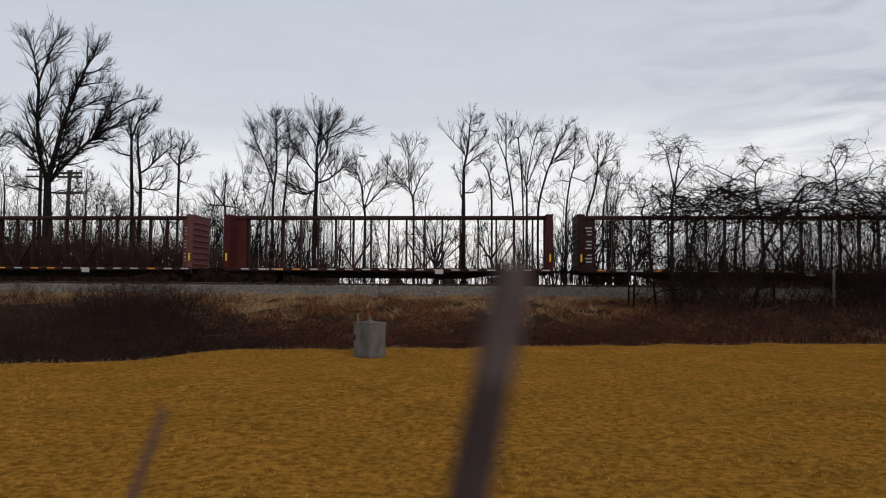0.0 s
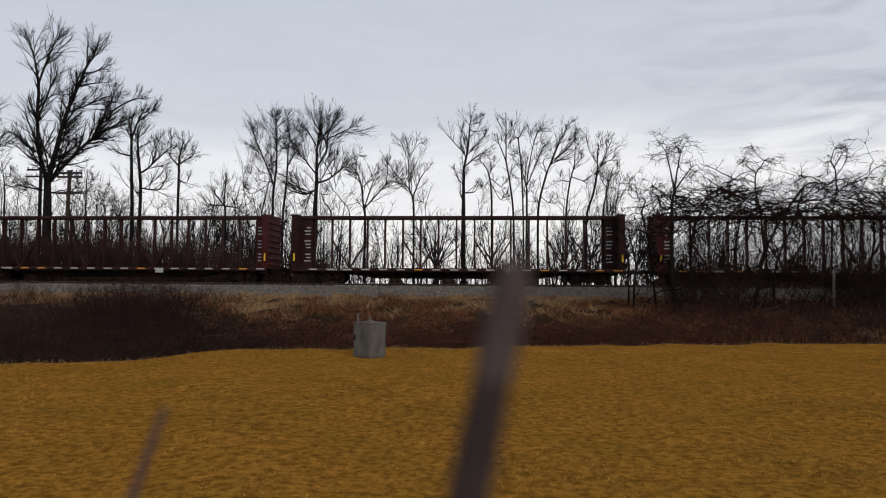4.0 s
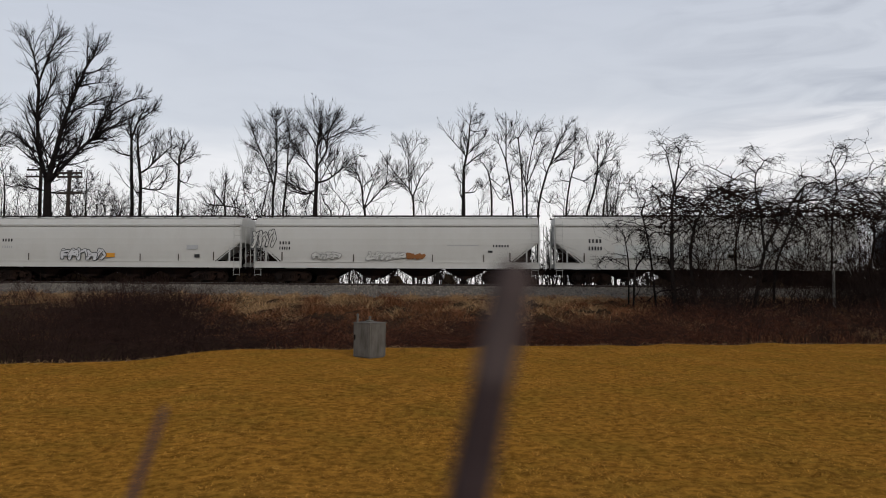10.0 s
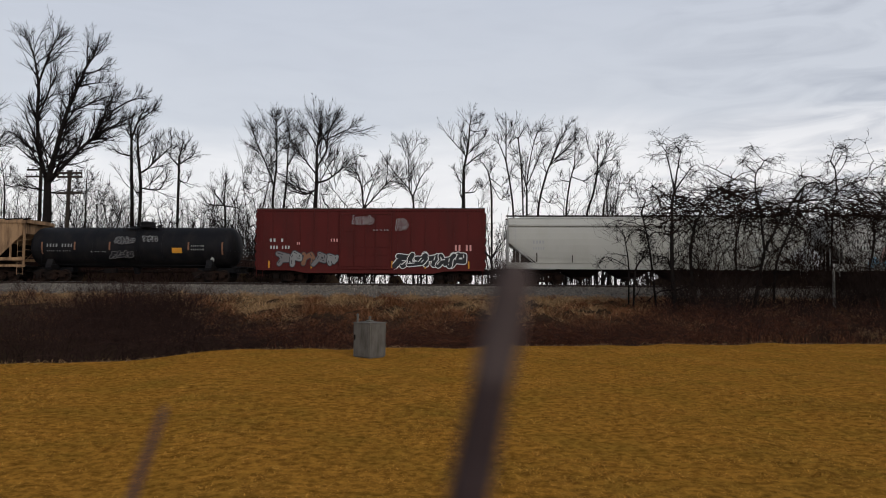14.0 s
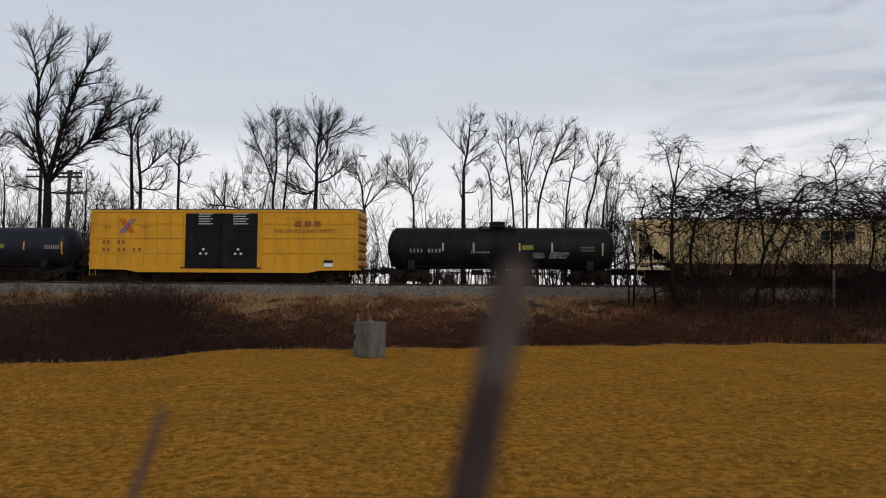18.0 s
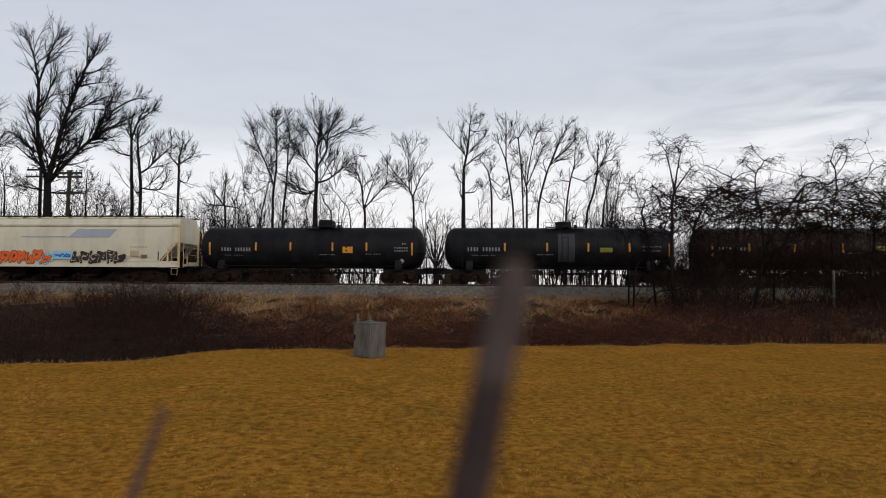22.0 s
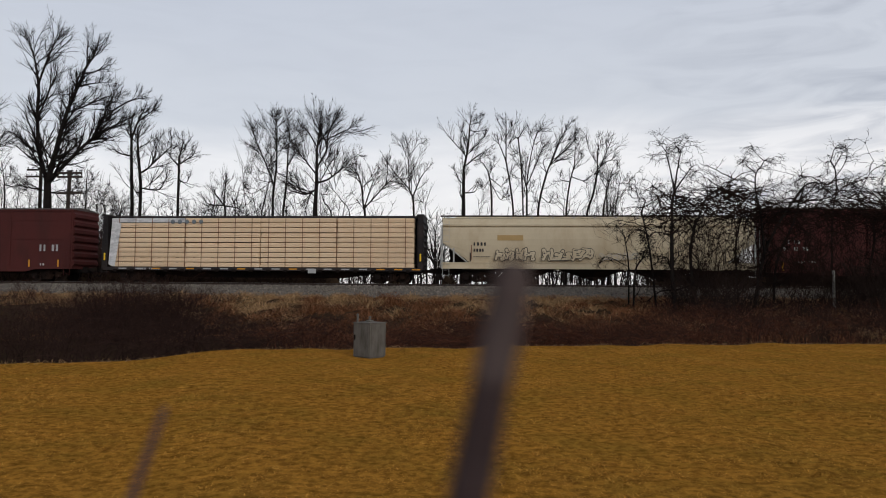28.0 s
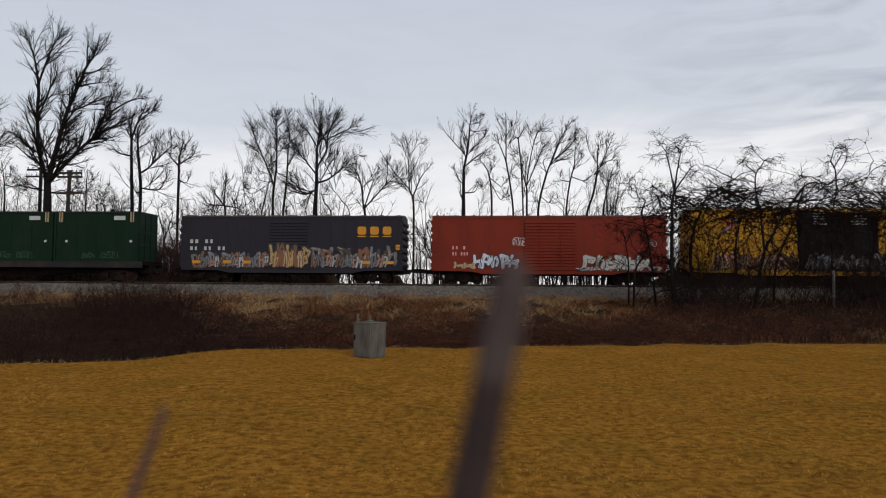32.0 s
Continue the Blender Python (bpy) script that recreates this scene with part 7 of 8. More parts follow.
def cross_emblem(car, x, z, w, h, y):
    """Crossed red and blue bars."""
    for sg, mm, d in ((1, "ink_blue", 0.010), (-1, "ink_red", 0.014)):
        for off in (-0.13, 0.13):
            s = Shape()
            t = w * 0.11
            a, b = (x + off * w, z), (x + w + off * w, z + h)
            if sg < 0:
                a, b = (x + off * w, z + h), (x + w + off * w, z)
            s.add([(a[0], y - d, a[1]), (a[0] + t, y - d, a[1]), (b[0], y - d, b[1]), (b[0] - t, y - d, b[1])], [(0, 1, 2, 3)] if sg > 0 else [(3, 2, 1, 0)])
            part("emblem_bar", s, M[mm], car)


def written(car, name, text, x, z, size, material, y):
    cu = bpy.data.curves.new(name, "FONT")
    cu.body, cu.size, cu.extrude = text, size, 0.002
    cu.materials.append(material)
    ob = new(name, cu)
    ob.parent = car
    ob.matrix_basis = pose(x, y - 0.004, z, 90, 0, 0)
    return ob


def build_train():
    R, D, G, B, P = M["beam_red"], M["beam_dark"], M["beam_green"], M["beam_bright"], M["beam_pink"]
    lab = "empty rusty dark red centre-beam flat car with bulkheads"
    centerbeam(16.97, R, lab, 1)
    centerbeam(-6.96, R, lab, 2, signs=False, end_paint=B, ends=(1, 0))
    centerbeam(-31.46, R, "empty dark red centre-beam flat car with faded pink end panels", 3, end_paint=P)
    centerbeam(-55.8, R, lab, 4, end_paint=B, ends=(1, 0))
    centerbeam(-80.17, R, lab, 5)
    centerbeam(-104.1, R, "empty dark centre-beam flat car with red end panels", 6, end_paint=B)
    centerbeam(-128.5, D, "empty dark green centre-beam flat car with bulkheads", 7, end_paint=G, panel=0.95, signs=False)
    W = "ink_patch"
    # tank cars: strips, placards (x, z, w, h, ink), stencils (x, z, text, letter width, height)
    tank_car(-148.1, 13.1, M["black"], "weathered black tank car with dull yellow reflectors", 1, dome=0.27, strips=[-2.61, -0.58, 2.93, 4.25, 6.02],
             stripe_mat=M["ink_tan"], marks=[(4.63, 2.4, "XXXXXX", 0.1, 0.12), (4.63, 2.05, "XXXX", 0.1, 0.1)], tags=[(1.6, 3.73, 1.75, 2.2, 6, "ink_grey")])
    tank_car(-162.6, 13.4, M["navy"], "blue-black tank car with faded white stencils", 3, dome=0.67, strips=[-3.14, -0.73, 2.85, 6.01],
             stripe_mat=M["ink_tan"], marks=[(-5.16, 2.1, "XXXX XXXXX", 0.15, 0.2), (-5.16, 1.75, "XXX XX XXX", 0.14, 0.06), (2.26, 2.1, "XXXX XXXX XXXX XXXX", 0.14, 0.05), (4.83, 2.2, "XXXX", 0.2, 0.35), (-2.33, 2.1, "XXX  XXXX", 0.16, 0.07)])
    hop = []
    hop.append((-180.6, [(-7.69, 2.75, "XXXX", 0.17, 0.24, "ink_black"), (-7.69, 2.27, "XXXXX", 0.14, 0.24, "ink_black"), (-7.57, 1.85, "XXXX XXXXXX", 0.1, 0.04, "ink_black"), (-7.57, 1.65, "XXXXX XXXXXX", 0.1, 0.04, "ink_black")],
            [(1.14, 1.78, 0.66, 0.26, "ink_yellow"), (6.58, 1.68, 0.36, 0.2, "ink_black"), (-6.01, 1.75, 12.3, 0.85, "ink_patch")], [-5.89, -2.49, 0.04, 2.55, 5.9]))
    hop.append((-200.8, [(-8.14, 2.6, "XXXX", 0.15, 0.2, "ink_black"), (-8.14, 2.25, "XXXXX", 0.12, 0.2, "ink_black"), (6.25, 2.45, "XXXXXX", 0.14, 0.15, "ink_black")],
            [(5.93, 2.08, 0.3, 0.14, "ink_black"), (3.21, 2.55, 2.1, 0.05, "ink_grey")], [-3.07, 2.24, 5.65]))
    hop.append((-220.9, [(-7.69, 2.75, "XXXX", 0.15, 0.2, "ink_black"), (-7.69, 2.3, "XXXXX", 0.12, 0.16, "ink_grey")],
            [(-0.23, 1.7, 0.66, 0.28, "ink_orange"), (6.07, 1.7, 0.36, 0.22, "ink_black"), (5.5, 2.25, 0.8, 0.3, "ink_grey")], [-5.78, 2.22, 4.92]))
    hop.append((-241.0, [(-8.28, 2.75, "X XXX", 0.17, 0.22, "ink_black"), (-8.28, 2.35, "XXXXX", 0.15, 0.22, "ink_black"), (-8.28, 1.85, "XXXXX", 0.12, 0.04, "ink_black"), (8.75, 2.1, "XXX XXXX", 0.1, 0.1, "ink_grey")],
            [(8.07, 2.05, 0.33, 0.16, "ink_black")], [1.27, 3.62, 6.02]))
    hop.append((-261.6, [(-8.22, 2.7, "XXXX", 0.15, 0.2, "ink_grey"), (-8.22, 2.3, "XXXXX", 0.12, 0.16, "ink_grey"), (-8.22, 1.8, "XXXX XX", 0.12, 0.04, "ink_grey")],
            [(6.18, 1.66, 0.36, 0.2, "ink_black"), (5.91, 2.1, 0.8, 0.3, "ink_patch")], [-5.65, -0.42, 2.17]))
    labels = ["clean off-white covered hopper car with black stencils", "off-white covered hopper car with small black graffiti tags", "off-white covered hopper car with a grey graffiti piece", "off-white covered hopper car with pink and blue graffiti", "dirty greenish-white covered hopper car with faded stencils"]
    cars = [smooth_hopper(x - 0.3, 19.05, M["white_old"] if k == 4 else M["white"], labels[k], k, marks=[(q + 0.3, *r) for q, *r in m], plates=[(q + 0.3, *r) for q, *r in p], bands=[q + 0.3 for q in b]) for k, (x, m, p, b) in enumerate(hop)]
    K = M["ink_black"]
    graffiti(cars[1], -5.52, -3.71, 1.55, 2.2, 4, M["white"], K, 5, y=-1.63, weight=0.12, edge=0.03, hollow=True)
    graffiti(cars[1], -1.75, 0.69, 1.5, 2.2, 5, M["white"], K, 6, y=-1.63, weight=0.16, edge=0.022, hollow=True)
    graffiti(cars[1], 0.85, 1.90, 1.62, 2.05, 3, M["ink_brown"], M["ink_brown"], 7, y=-1.63)
    graffiti(cars[1], -9.66, -8.15, 2.3, 3.7, 3, M["white"], K, 8, y=-1.64, weight=0.22, edge=0.05, hollow=True)
    graffiti(cars[2], -3.07, 0.07, 1.42, 2.35, 5, M["ink_silver"], K, 11, y=-1.64, weight=0.22, edge=0.05)
    graffiti(cars[3], -7.14, -6.26, 1.1, 2.0, 1, M["ink_sky"], M["ink_sky"], 13, y=-1.63, weight=0.4)
    graffiti(cars[3], -1.96, -1.06, 1.3, 2.1, 1, M["ink_blue"], M["ink_sky"], 14, y=-1.63, weight=0.4)
    graffiti(cars[3], -6.45, -1.89, 1.35, 2.6, 6, (M["ink_rose"], M["ink_pale_rose"]), K, 12, y=-1.64, weight=0.36, edge=0.03)
    aok = box_car(-280.76, 15.45, 5.0, M["oxide"], "dark red box car with silver and black graffiti along its side", 1, door=((0.3688118811881188, 0.599009900990099, "plain"),), side="posts", reflect=[-6.87, -3.95, -1.63, 1.51, 3.75, 6.65],
                  marks=[(-6.79, 2.78, "XX X", 0.19, 0.22, W), (-6.75, 2.3, "XXX XXX", 0.15, 0.22, W), (5.78, 2.2, "XX XX", 0.18, 0.4, "ink_pink"), (-2.6, 2.8, "XXX", 0.14, 0.2, "ink_pink"), (-4.92, 2.6, "XX", 0.1, 0.16, "ink_pink")])
    graffiti(aok, -6.12, -2.02, 1.0, 2.2, 5, (M["ink_dim"], M["ink_stencil"], M["ink_umber"]), M["ink_shadow"], 21, y=-1.56, weight=0.24, edge=0.05)
    graffiti(aok, 1.81, 6.57, 1.0, 2.2, 5, K, M["ink_white"], 22, y=-1.56, weight=0.26, edge=0.06)
    graffiti(aok, -1.06, 0.28, 3.9, 4.6, 4, M["oxide"], M["ink_grey"], 23, y=-1.66, weight=0.14, edge=0.035, hollow=True)
    graffiti(aok, 1.89, 2.57, 3.5, 4.5, 2, M["oxide"], M["ink_grey"], 24, y=-1.56, weight=0.16, edge=0.03, hollow=True)
    letters(aok, "stencil", 0.28, 3.55, "XXXX XX XXXX", 0.07, 0.06, M["ink_grey"], y=-1.66)
    tank_car(-297.6, 14.93, M["black"], "black tank car with white graffiti and an orange placard", 4, dome=0.67, strips=[-6.23, -3.86, -1.35, 4.26, 6.64], stripe_mat=M["ink_umber"],
             placard=[(3.15, 2.0, 0.7, 0.36, "ink_orange")], marks=[(-5.82, 2.4, "XXXX XXXX", 0.16, 0.22), (-5.82, 2.1, "XXXX XX XXXX", 0.11, 0.05), (4.5, 2.45, "XXXXXXX", 0.1, 0.1), (4.5, 2.2, "XXXXXXX", 0.1, 0.1), (-2.64, 2.05, "XXXX XX", 0.12, 0.06)],
             plate=[(5.93, 1.58)], tags=[(-0.86, 0.43, 2.6, 3.2, 3, "ink_grey"), (1.15, 2.11, 2.75, 3.2, 3, "ink_grey"), (-1.14, 0.35, 1.6, 2.2, 3, "ink_dim")])
    q = ribbed_hopper(-313.9, 18.0, M["sand_rusty"], "rust-streaked tan ribbed covered hopper car", 1, marks=[(-6.41, 2.9, "XX XX", 0.16, 0.2, "ink_umber"), (-6.41, 2.4, "XX XX XX", 0.15, 0.2, "ink_umber")])
    block_letters(q, "company_mark", 2.54, 4.73, 2.95, 3.65, M["ink_umber"], -1.61)
    q = ribbed_hopper(-332.4, 17.3, M["sand"], "cream ribbed covered hopper car with dark block lettering", 2, marks=[(-6.28, 2.9, "XX XX", 0.2, 0.24, "ink_tan"), (-6.28, 2.4, "XX XX XX", 0.17, 0.24, "ink_tan"), (3.87, 1.95, "XXX", 0.16, 0.14, "ink_black")])
    block_letters(q, "company_mark", 3.03, 5.13, 2.95, 3.55, M["ink_slate"], -1.61)
    for k in (-5.4, -2.4, 0.8, 3.6, 6.3):
        patch(q, "placard_holder", k, k + 0.07, 1.75, 2.2, M["ink_umber"], -1.61)
    tank_car(-349.9, 15.4, M["black"], "black tank car with a pale yellow placard", 5, dome=-0.18, strips=[-3.86, -1.81, 1.24, 3.38, 6.67], stripe_mat=M["ink_tan"],
             placard=[(1.45, 2.3, 0.75, 0.3, "ink_lime")], marks=[(-6.02, 2.1, "XXXX XXXX", 0.18, 0.24), (-1.93, 2.05, "XXXXXXXX", 0.12, 0.14), (5.31, 2.4, "XXXXXXX", 0.1, 0.1), (5.31, 2.2, "XXXXXXX", 0.1, 0.1)],
             tags=[(2.25, 2.86, 1.7, 2.1, 2, "ink_grey"), (3.3, 4.35, 1.7, 2.2, 3, "ink_grey")])
    t = box_car(-368.8, 18.7, 4.95, M["yellow"], "bright yellow ribbed box car with black double doors", 2, door=((0.3645833333333333, 0.4975, "plain"), (0.4985, 0.63125, "plain")), side="grid", door_paint=M["black"], end_paint=M["yellow_dark"],
                marks=[(-8.42, 2.62, "XX XX", 0.26, 0.24, "ink_brown"), (-8.42, 2.1, "XX XX XX", 0.27, 0.24, "ink_brown"), (-8.34, 3.75, "XXXX", 0.1, 0.1, "ink_brown"), (-5.63, 3.75, "XXXX", 0.1, 0.1, "ink_brown"), (4.4, 4.35, "XXXXXX", 0.1, 0.05, "ink_brown")],
                plates=[(7.09, 1.35, 0.6, 0.2, "ink_black"), (7.09, 1.1, 0.6, 0.24, "ink_white")])
    cross_emblem(t, -7.14, 3.35, 0.95, 1.0, -1.58)
    block_letters(t, "company_mark", 5.06, 6.82, 3.82, 4.2, M["ink_brown"], -1.58, under=False)
    written(t, "lettering", "RAILCAR POOLING EXPERTS", 3.6, 3.42, 0.33, M["ink_brown"], -1.58)
    for a, b in ((450, 476), (513, 540)):
        for k in range(5):
            patch(t, "door_stencil", -1.61 + (a - 450) / 26.0, -1.61 + (b - 450 - 4 * (k % 2)) / 26.0, 3.95 + k * 0.17, 4.03 + k * 0.17, M["ink_grey"], -1.66)
        for k in range(3):
            part("door_lock", Shape().lathe_y(-1.42 + (a - 450) / 26.0 + 0.2 * k, 1.95 + 0.3 * (k % 2), [(-1.72, 0.09), (-1.65, 0.09)], 8), M["ink_silver"], t)
    tank_car(-388.85, 17.9, M["navy"], "long black tank car with orange reflectors and white stencils", 6, dome=-0.49, strips=[-8.08, -5.4, -2.37, 0.19, 3.05, 5.78, 8.53],
             placard=[(3.52, 2.3, 0.85, 0.3, "ink_lime")], marks=[(-7.0, 2.15, "XXXXXXXXXX", 0.14, 0.24), (-7.0, 1.75, "XXXXX XXXXX", 0.1, 0.05), (7.33, 2.25, "XXXXXXX", 0.12, 0.28), (-3.05, 2.1, "XXX XXXX", 0.1, 0.06), (-3.05, 1.9, "XXX XXXX", 0.1, 0.06), (-3.07, 2.15, "XXXX XXX", 0.1, 0.07), (1.48, 2.1, "XXXX XXX", 0.1, 0.07)])
    tank_car(-407.0, 16.2, M["black_brown"], "brown-black tank car with bright orange reflectors", 7, dome=-0.03, strips=[-7.11, -4.77, -1.93, 1.08, 3.95, 7.45],
             placard=[(3.2, 2.3, 0.75, 0.3, "ink_lime")], marks=[(-6.66, 2.3, "XXXX XXXX", 0.17, 0.2), (5.74, 2.45, "XXXXXXX", 0.12, 0.1), (5.74, 2.25, "XXXXXXX", 0.12, 0.1), (1.24, 2.1, "XXXX XXX", 0.1, 0.1), (5.82, 1.75, "XXX", 0.14, 0.2)])
    tank_car(-423.9, 15.4, M["black"], "black tank car with a brushed grey band round its middle", 8, dome=0.39, strips=[-3.65, -0.86, 1.83, 4.5, 7.07],
             placard=[(2.65, 2.15, 0.8, 0.3, "ink_lime"), (-0.08, 1.5, 1.1, 1.9, "ink_shadow")], marks=[(-6.07, 2.2, "XXXX XXXXXX", 0.15, 0.25), (-5.79, 1.9, "XXX XXX XX", 0.12, 0.05), (5.43, 2.45, "XXXXXXXXX", 0.1, 0.1), (5.43, 2.2, "XXXXXXXXX", 0.1, 0.1), (-1.45, 1.95, "XXX XXXX", 0.1, 0.06)], plate=[(6.39, 1.55)])
    tank_car(-440.75, 15.7, M["black"], "glossy black tank car with an amber placard", 9, dome=0.89, strips=[-6.91, -3.69, -1.29, 1.6, 3.92, 7.0],
             placard=[(2.35, 2.05, 0.68, 0.42, "ink_orange")], marks=[(-6.02, 2.15, "XXXX XXXXXX", 0.14, 0.24), (-5.82, 1.85, "XXX XXXX", 0.12, 0.05), (5.87, 2.35, "XXXXXX", 0.12, 0.1), (5.87, 2.15, "XXXXXX", 0.12, 0.1), (6.38, 2.62, "XX", 0.12, 0.1), (0.77, 1.9, "XXXX XXX", 0.1, 0.06), (3.92, 1.95, "XXX XXXX", 0.1, 0.06)], plate=[(6.34, 1.52)])
    part("housing", Shape().soft_box(0.89 - 0.45, 0.89 + 0.5, -0.5, 0.5, 3.8, 4.36, 0.05), M["black"], TRAIN[-1][0])
    y = smooth_hopper(-457.9, 16.3, M["cream"], "cream covered hopper car with orange and black graffiti", 8, cut=1.3, sill=M["cream"], end_paint=M["sand"],
                      marks=[(-6.87, 2.6, "XXXX", 0.2, 0.22, "ink_dim"), (-6.87, 2.15, "XXXXX", 0.17, 0.22, "ink_dim"), (4.79, 2.35, "XXXXXXX", 0.13, 0.1, "ink_tan")],
                      plates=[(-3.08, 3.05, 3.3, 0.1, "ink_haze"), (4.79, 1.75, 0.6, 0.4, "ink_tan"), (5.55, 1.68, 0.45, 0.2, "ink_umber")])
    s = Shape().add([(0.28, -1.64, 3.05), (3.27, -1.64, 3.05), (3.84, -1.64, 3.62), (1.05, -1.64, 3.62)], [(0, 1, 2, 3)])
    part("painted_flash", s, M["ink_haze"], y, "faded blue-grey painted flash")
    graffiti(y, -5.38, -4.44, 1.1, 1.9, 2, M["ink_sky"], M["ink_teal"], 31, y=-1.635, weight=0.3)
    graffiti(y, -1.72, -0.64, 1.1, 2.0, 2, M["ink_sky"], M["ink_teal"], 32, y=-1.635, weight=0.3)
    graffiti(y, -5.06, -0.95, 1.15, 2.2, 7, M["ink_vermilion"], K, 33, y=-1.655, weight=0.33, edge=0.025, shade=M["ink_orange"])
    patch(y, "graffiti_fill", -0.72, 0.67, 1.55, 2.1, M["ink_sky"], -1.63)
    graffiti(y, -0.56, 0.51, 1.65, 2.0, 3, M["ink_blue"], M["ink_blue"], 34, y=-1.65, weight=0.2, edge=0.0)
    graffiti(y, 0.67, 4.34, 1.12, 2.25, 6, K, M["ink_tan"], 35, y=-1.645, weight=0.34, edge=0.03)
    tank_car(-476.8, 18.4, M["black"], "long black tank car with a railed walkway along its top", 10, dome=1.02, rails=True, radius=1.47, strips=[-8.2, -4.61, -1.14, 2.14, 5.11, 8.71], stripe_mat=M["ink_tan"],
             marks=[(-7.26, 2.2, "XXXXXXXX", 0.15, 0.24), (-7.14, 1.85, "XXX XXXXX", 0.13, 0.06), (5.85, 2.3, "XXXXXX", 0.14, 0.12), (5.85, 2.1, "XXXXXX", 0.14, 0.12), (5.3, 1.8, "XXXXXX", 0.16, 0.12), (-2.59, 1.95, "XXXX XXXXX", 0.16, 0.04), (3.8, 1.85, "XXXX", 0.16, 0.2)], plate=[(8.25, 1.5)])
    centerbeam(-498.8, M["yellow_dark"], "yellow centre-beam flat car loaded with white-wrapped lumber", 8, panel=0.3, signs=False, strip=M["ink_orange"], end_paint=M["yellow_dark"], bulk=0.26)
    lumber_load(-498.8, True)
    b = box_car(-519.5, 15.5, 5.0, M["oxide_brown"], "dark brown box car with pale roof and white stencils", 3, pale_roof=True, door=((0.38303341902313626, 0.5886889460154242, "plain"),), side="panels", reflect=[-7.1, -1.63, 4.46, 6.5],
                marks=[(-6.98, 2.75, "XX XX", 0.17, 0.2, W), (-6.98, 2.3, "XX XX XX", 0.15, 0.22, W), (-6.08, 1.5, "XXX XXX", 0.12, 0.1, W), (5.33, 2.2, "XX XX", 0.2, 0.42, "ink_grey")])
    for k in range(3):
        patch(b, "door_stencil", 0.37, 1.29 - k * 0.1, 3.95 + k * 0.14, 4.02 + k * 0.14, M["ink_grey"], -1.66)
    a = smooth_hopper(-538.4, 20.2, M["buff"], "tan rust-stained covered hopper car with outlined graffiti", 9, bays=3, marks=[(-8.03, 2.55, "XXXX", 0.17, 0.22, "ink_black"), (-8.03, 2.15, "XXXX", 0.14, 0.2, "ink_black"), (-8.03, 1.8, "XXXXXXX", 0.12, 0.05, "ink_black")],
                      plates=[(-8.21, 1.6, 0.06, 1.0, "ink_umber"), (-6.46, 2.9, 1.7, 0.35, "ink_rust")])
    graffiti(a, -6.64, -4.04, 1.5, 2.45, 4, M["buff"], K, 41, y=-1.635, weight=0.24, edge=0.04, hollow=True)
    graffiti(a, -3.56, -0.25, 1.5, 2.5, 5, M["buff"], K, 42, y=-1.635, weight=0.26, edge=0.04, hollow=True)
    graffiti(a, 0.37, 2.74, 1.6, 2.1, 5, M["buff"], M["ink_grey"], 43, y=-1.635, weight=0.2, edge=0.03, hollow=True)
    centerbeam(-560.95, D, "dark centre-beam flat car loaded with bare lumber", 9, panel=0.3, signs=False, bulk=0.36)
    lumber_load(-560.95, False)
    b = box_car(-581.85, 15.3, 5.0, M["oxide_brown"], "dark brown box car with amber reflectors and white stencils", 4, door=((0.3822784810126582, 0.6050632911392405, "plain"),), side="panels", reflect=[-6.96, -4.67, -1.65, 1.38, 4.54, 6.64],
                marks=[(-6.84, 2.7, "XX XX", 0.2, 0.25, W), (-6.84, 2.22, "XX XX X", 0.2, 0.25, W), (-4.08, 2.25, "X", 0.2, 0.2, W), (-5.97, 1.5, "XX XXX", 0.14, 0.14, W), (5.3, 2.1, "XX XX", 0.22, 0.45, "ink_grey"), (5.38, 1.1, "XX", 0.14, 0.14, W)])
    for k in range(3):
        patch(b, "door_stencil", 0.41, 1.3 - k * 0.1, 3.95 + k * 0.14, 4.02 + k * 0.14, M["ink_grey"], -1.66)
    for k in range(4):
        part("door_lock", Shape().lathe_y(-0.4 + 0.22 * k, 2.0 + 0.3 * (k % 2), [(-1.72, 0.08), (-1.65, 0.08)], 8), M["ink_silver"], b)
    f = box_car(-600.75, 18.7, 5.0, M["yellow"], "yellow box car with black doors and graffiti along its bottom", 5, pale_roof=True, door=((0.354639175257732, 0.487, "smooth"), (0.488, 0.6185567010309279, "smooth")), side="posts", door_paint=M["black"],
                marks=[(-7.58, 2.75, "XX XX", 0.28, 0.25, "ink_brown"), (-8.38, 2.2, "X XX XXX", 0.26, 0.25, "ink_brown"), (-8.46, 3.7, "XXXX", 0.12, 0.2, "ink_brown"), (-5.9, 3.7, "XXXX", 0.12, 0.2, "ink_brown"), (6.1, 3.25, "XXXXXX XXXXXX", 0.09, 0.12, "ink_brown"), (6.33, 2.98, "XXXX XXXX", 0.1, 0.12, "ink_brown"), (6.63, 2.72, "XX XXX", 0.1, 0.12, "ink_brown"), (8.4, 2.95, "XXXX", 0.12, 0.1, "ink_brown")])
    cross_emblem(f, -7.46, 3.45, 1.0, 0.95, -1.55)
    patch(f, "emblem_plate", 5.94, 8.17, 3.72, 4.2, K, -1.535)
    block_letters(f, "company_mark", 6.17, 8.02, 3.8, 4.12, M["ink_white"], -1.552, under=False)
    for a, b in ((395, 418), (455, 480)):
        for k in range(5):
            patch(f, "door_stencil", -1.82 + (a - 395) / 25.8, -1.82 + (b - 395 - 4 * (k % 2)) / 25.8, 3.95 + k * 0.17, 4.03 + k * 0.17, M["ink_grey"], -1.67)
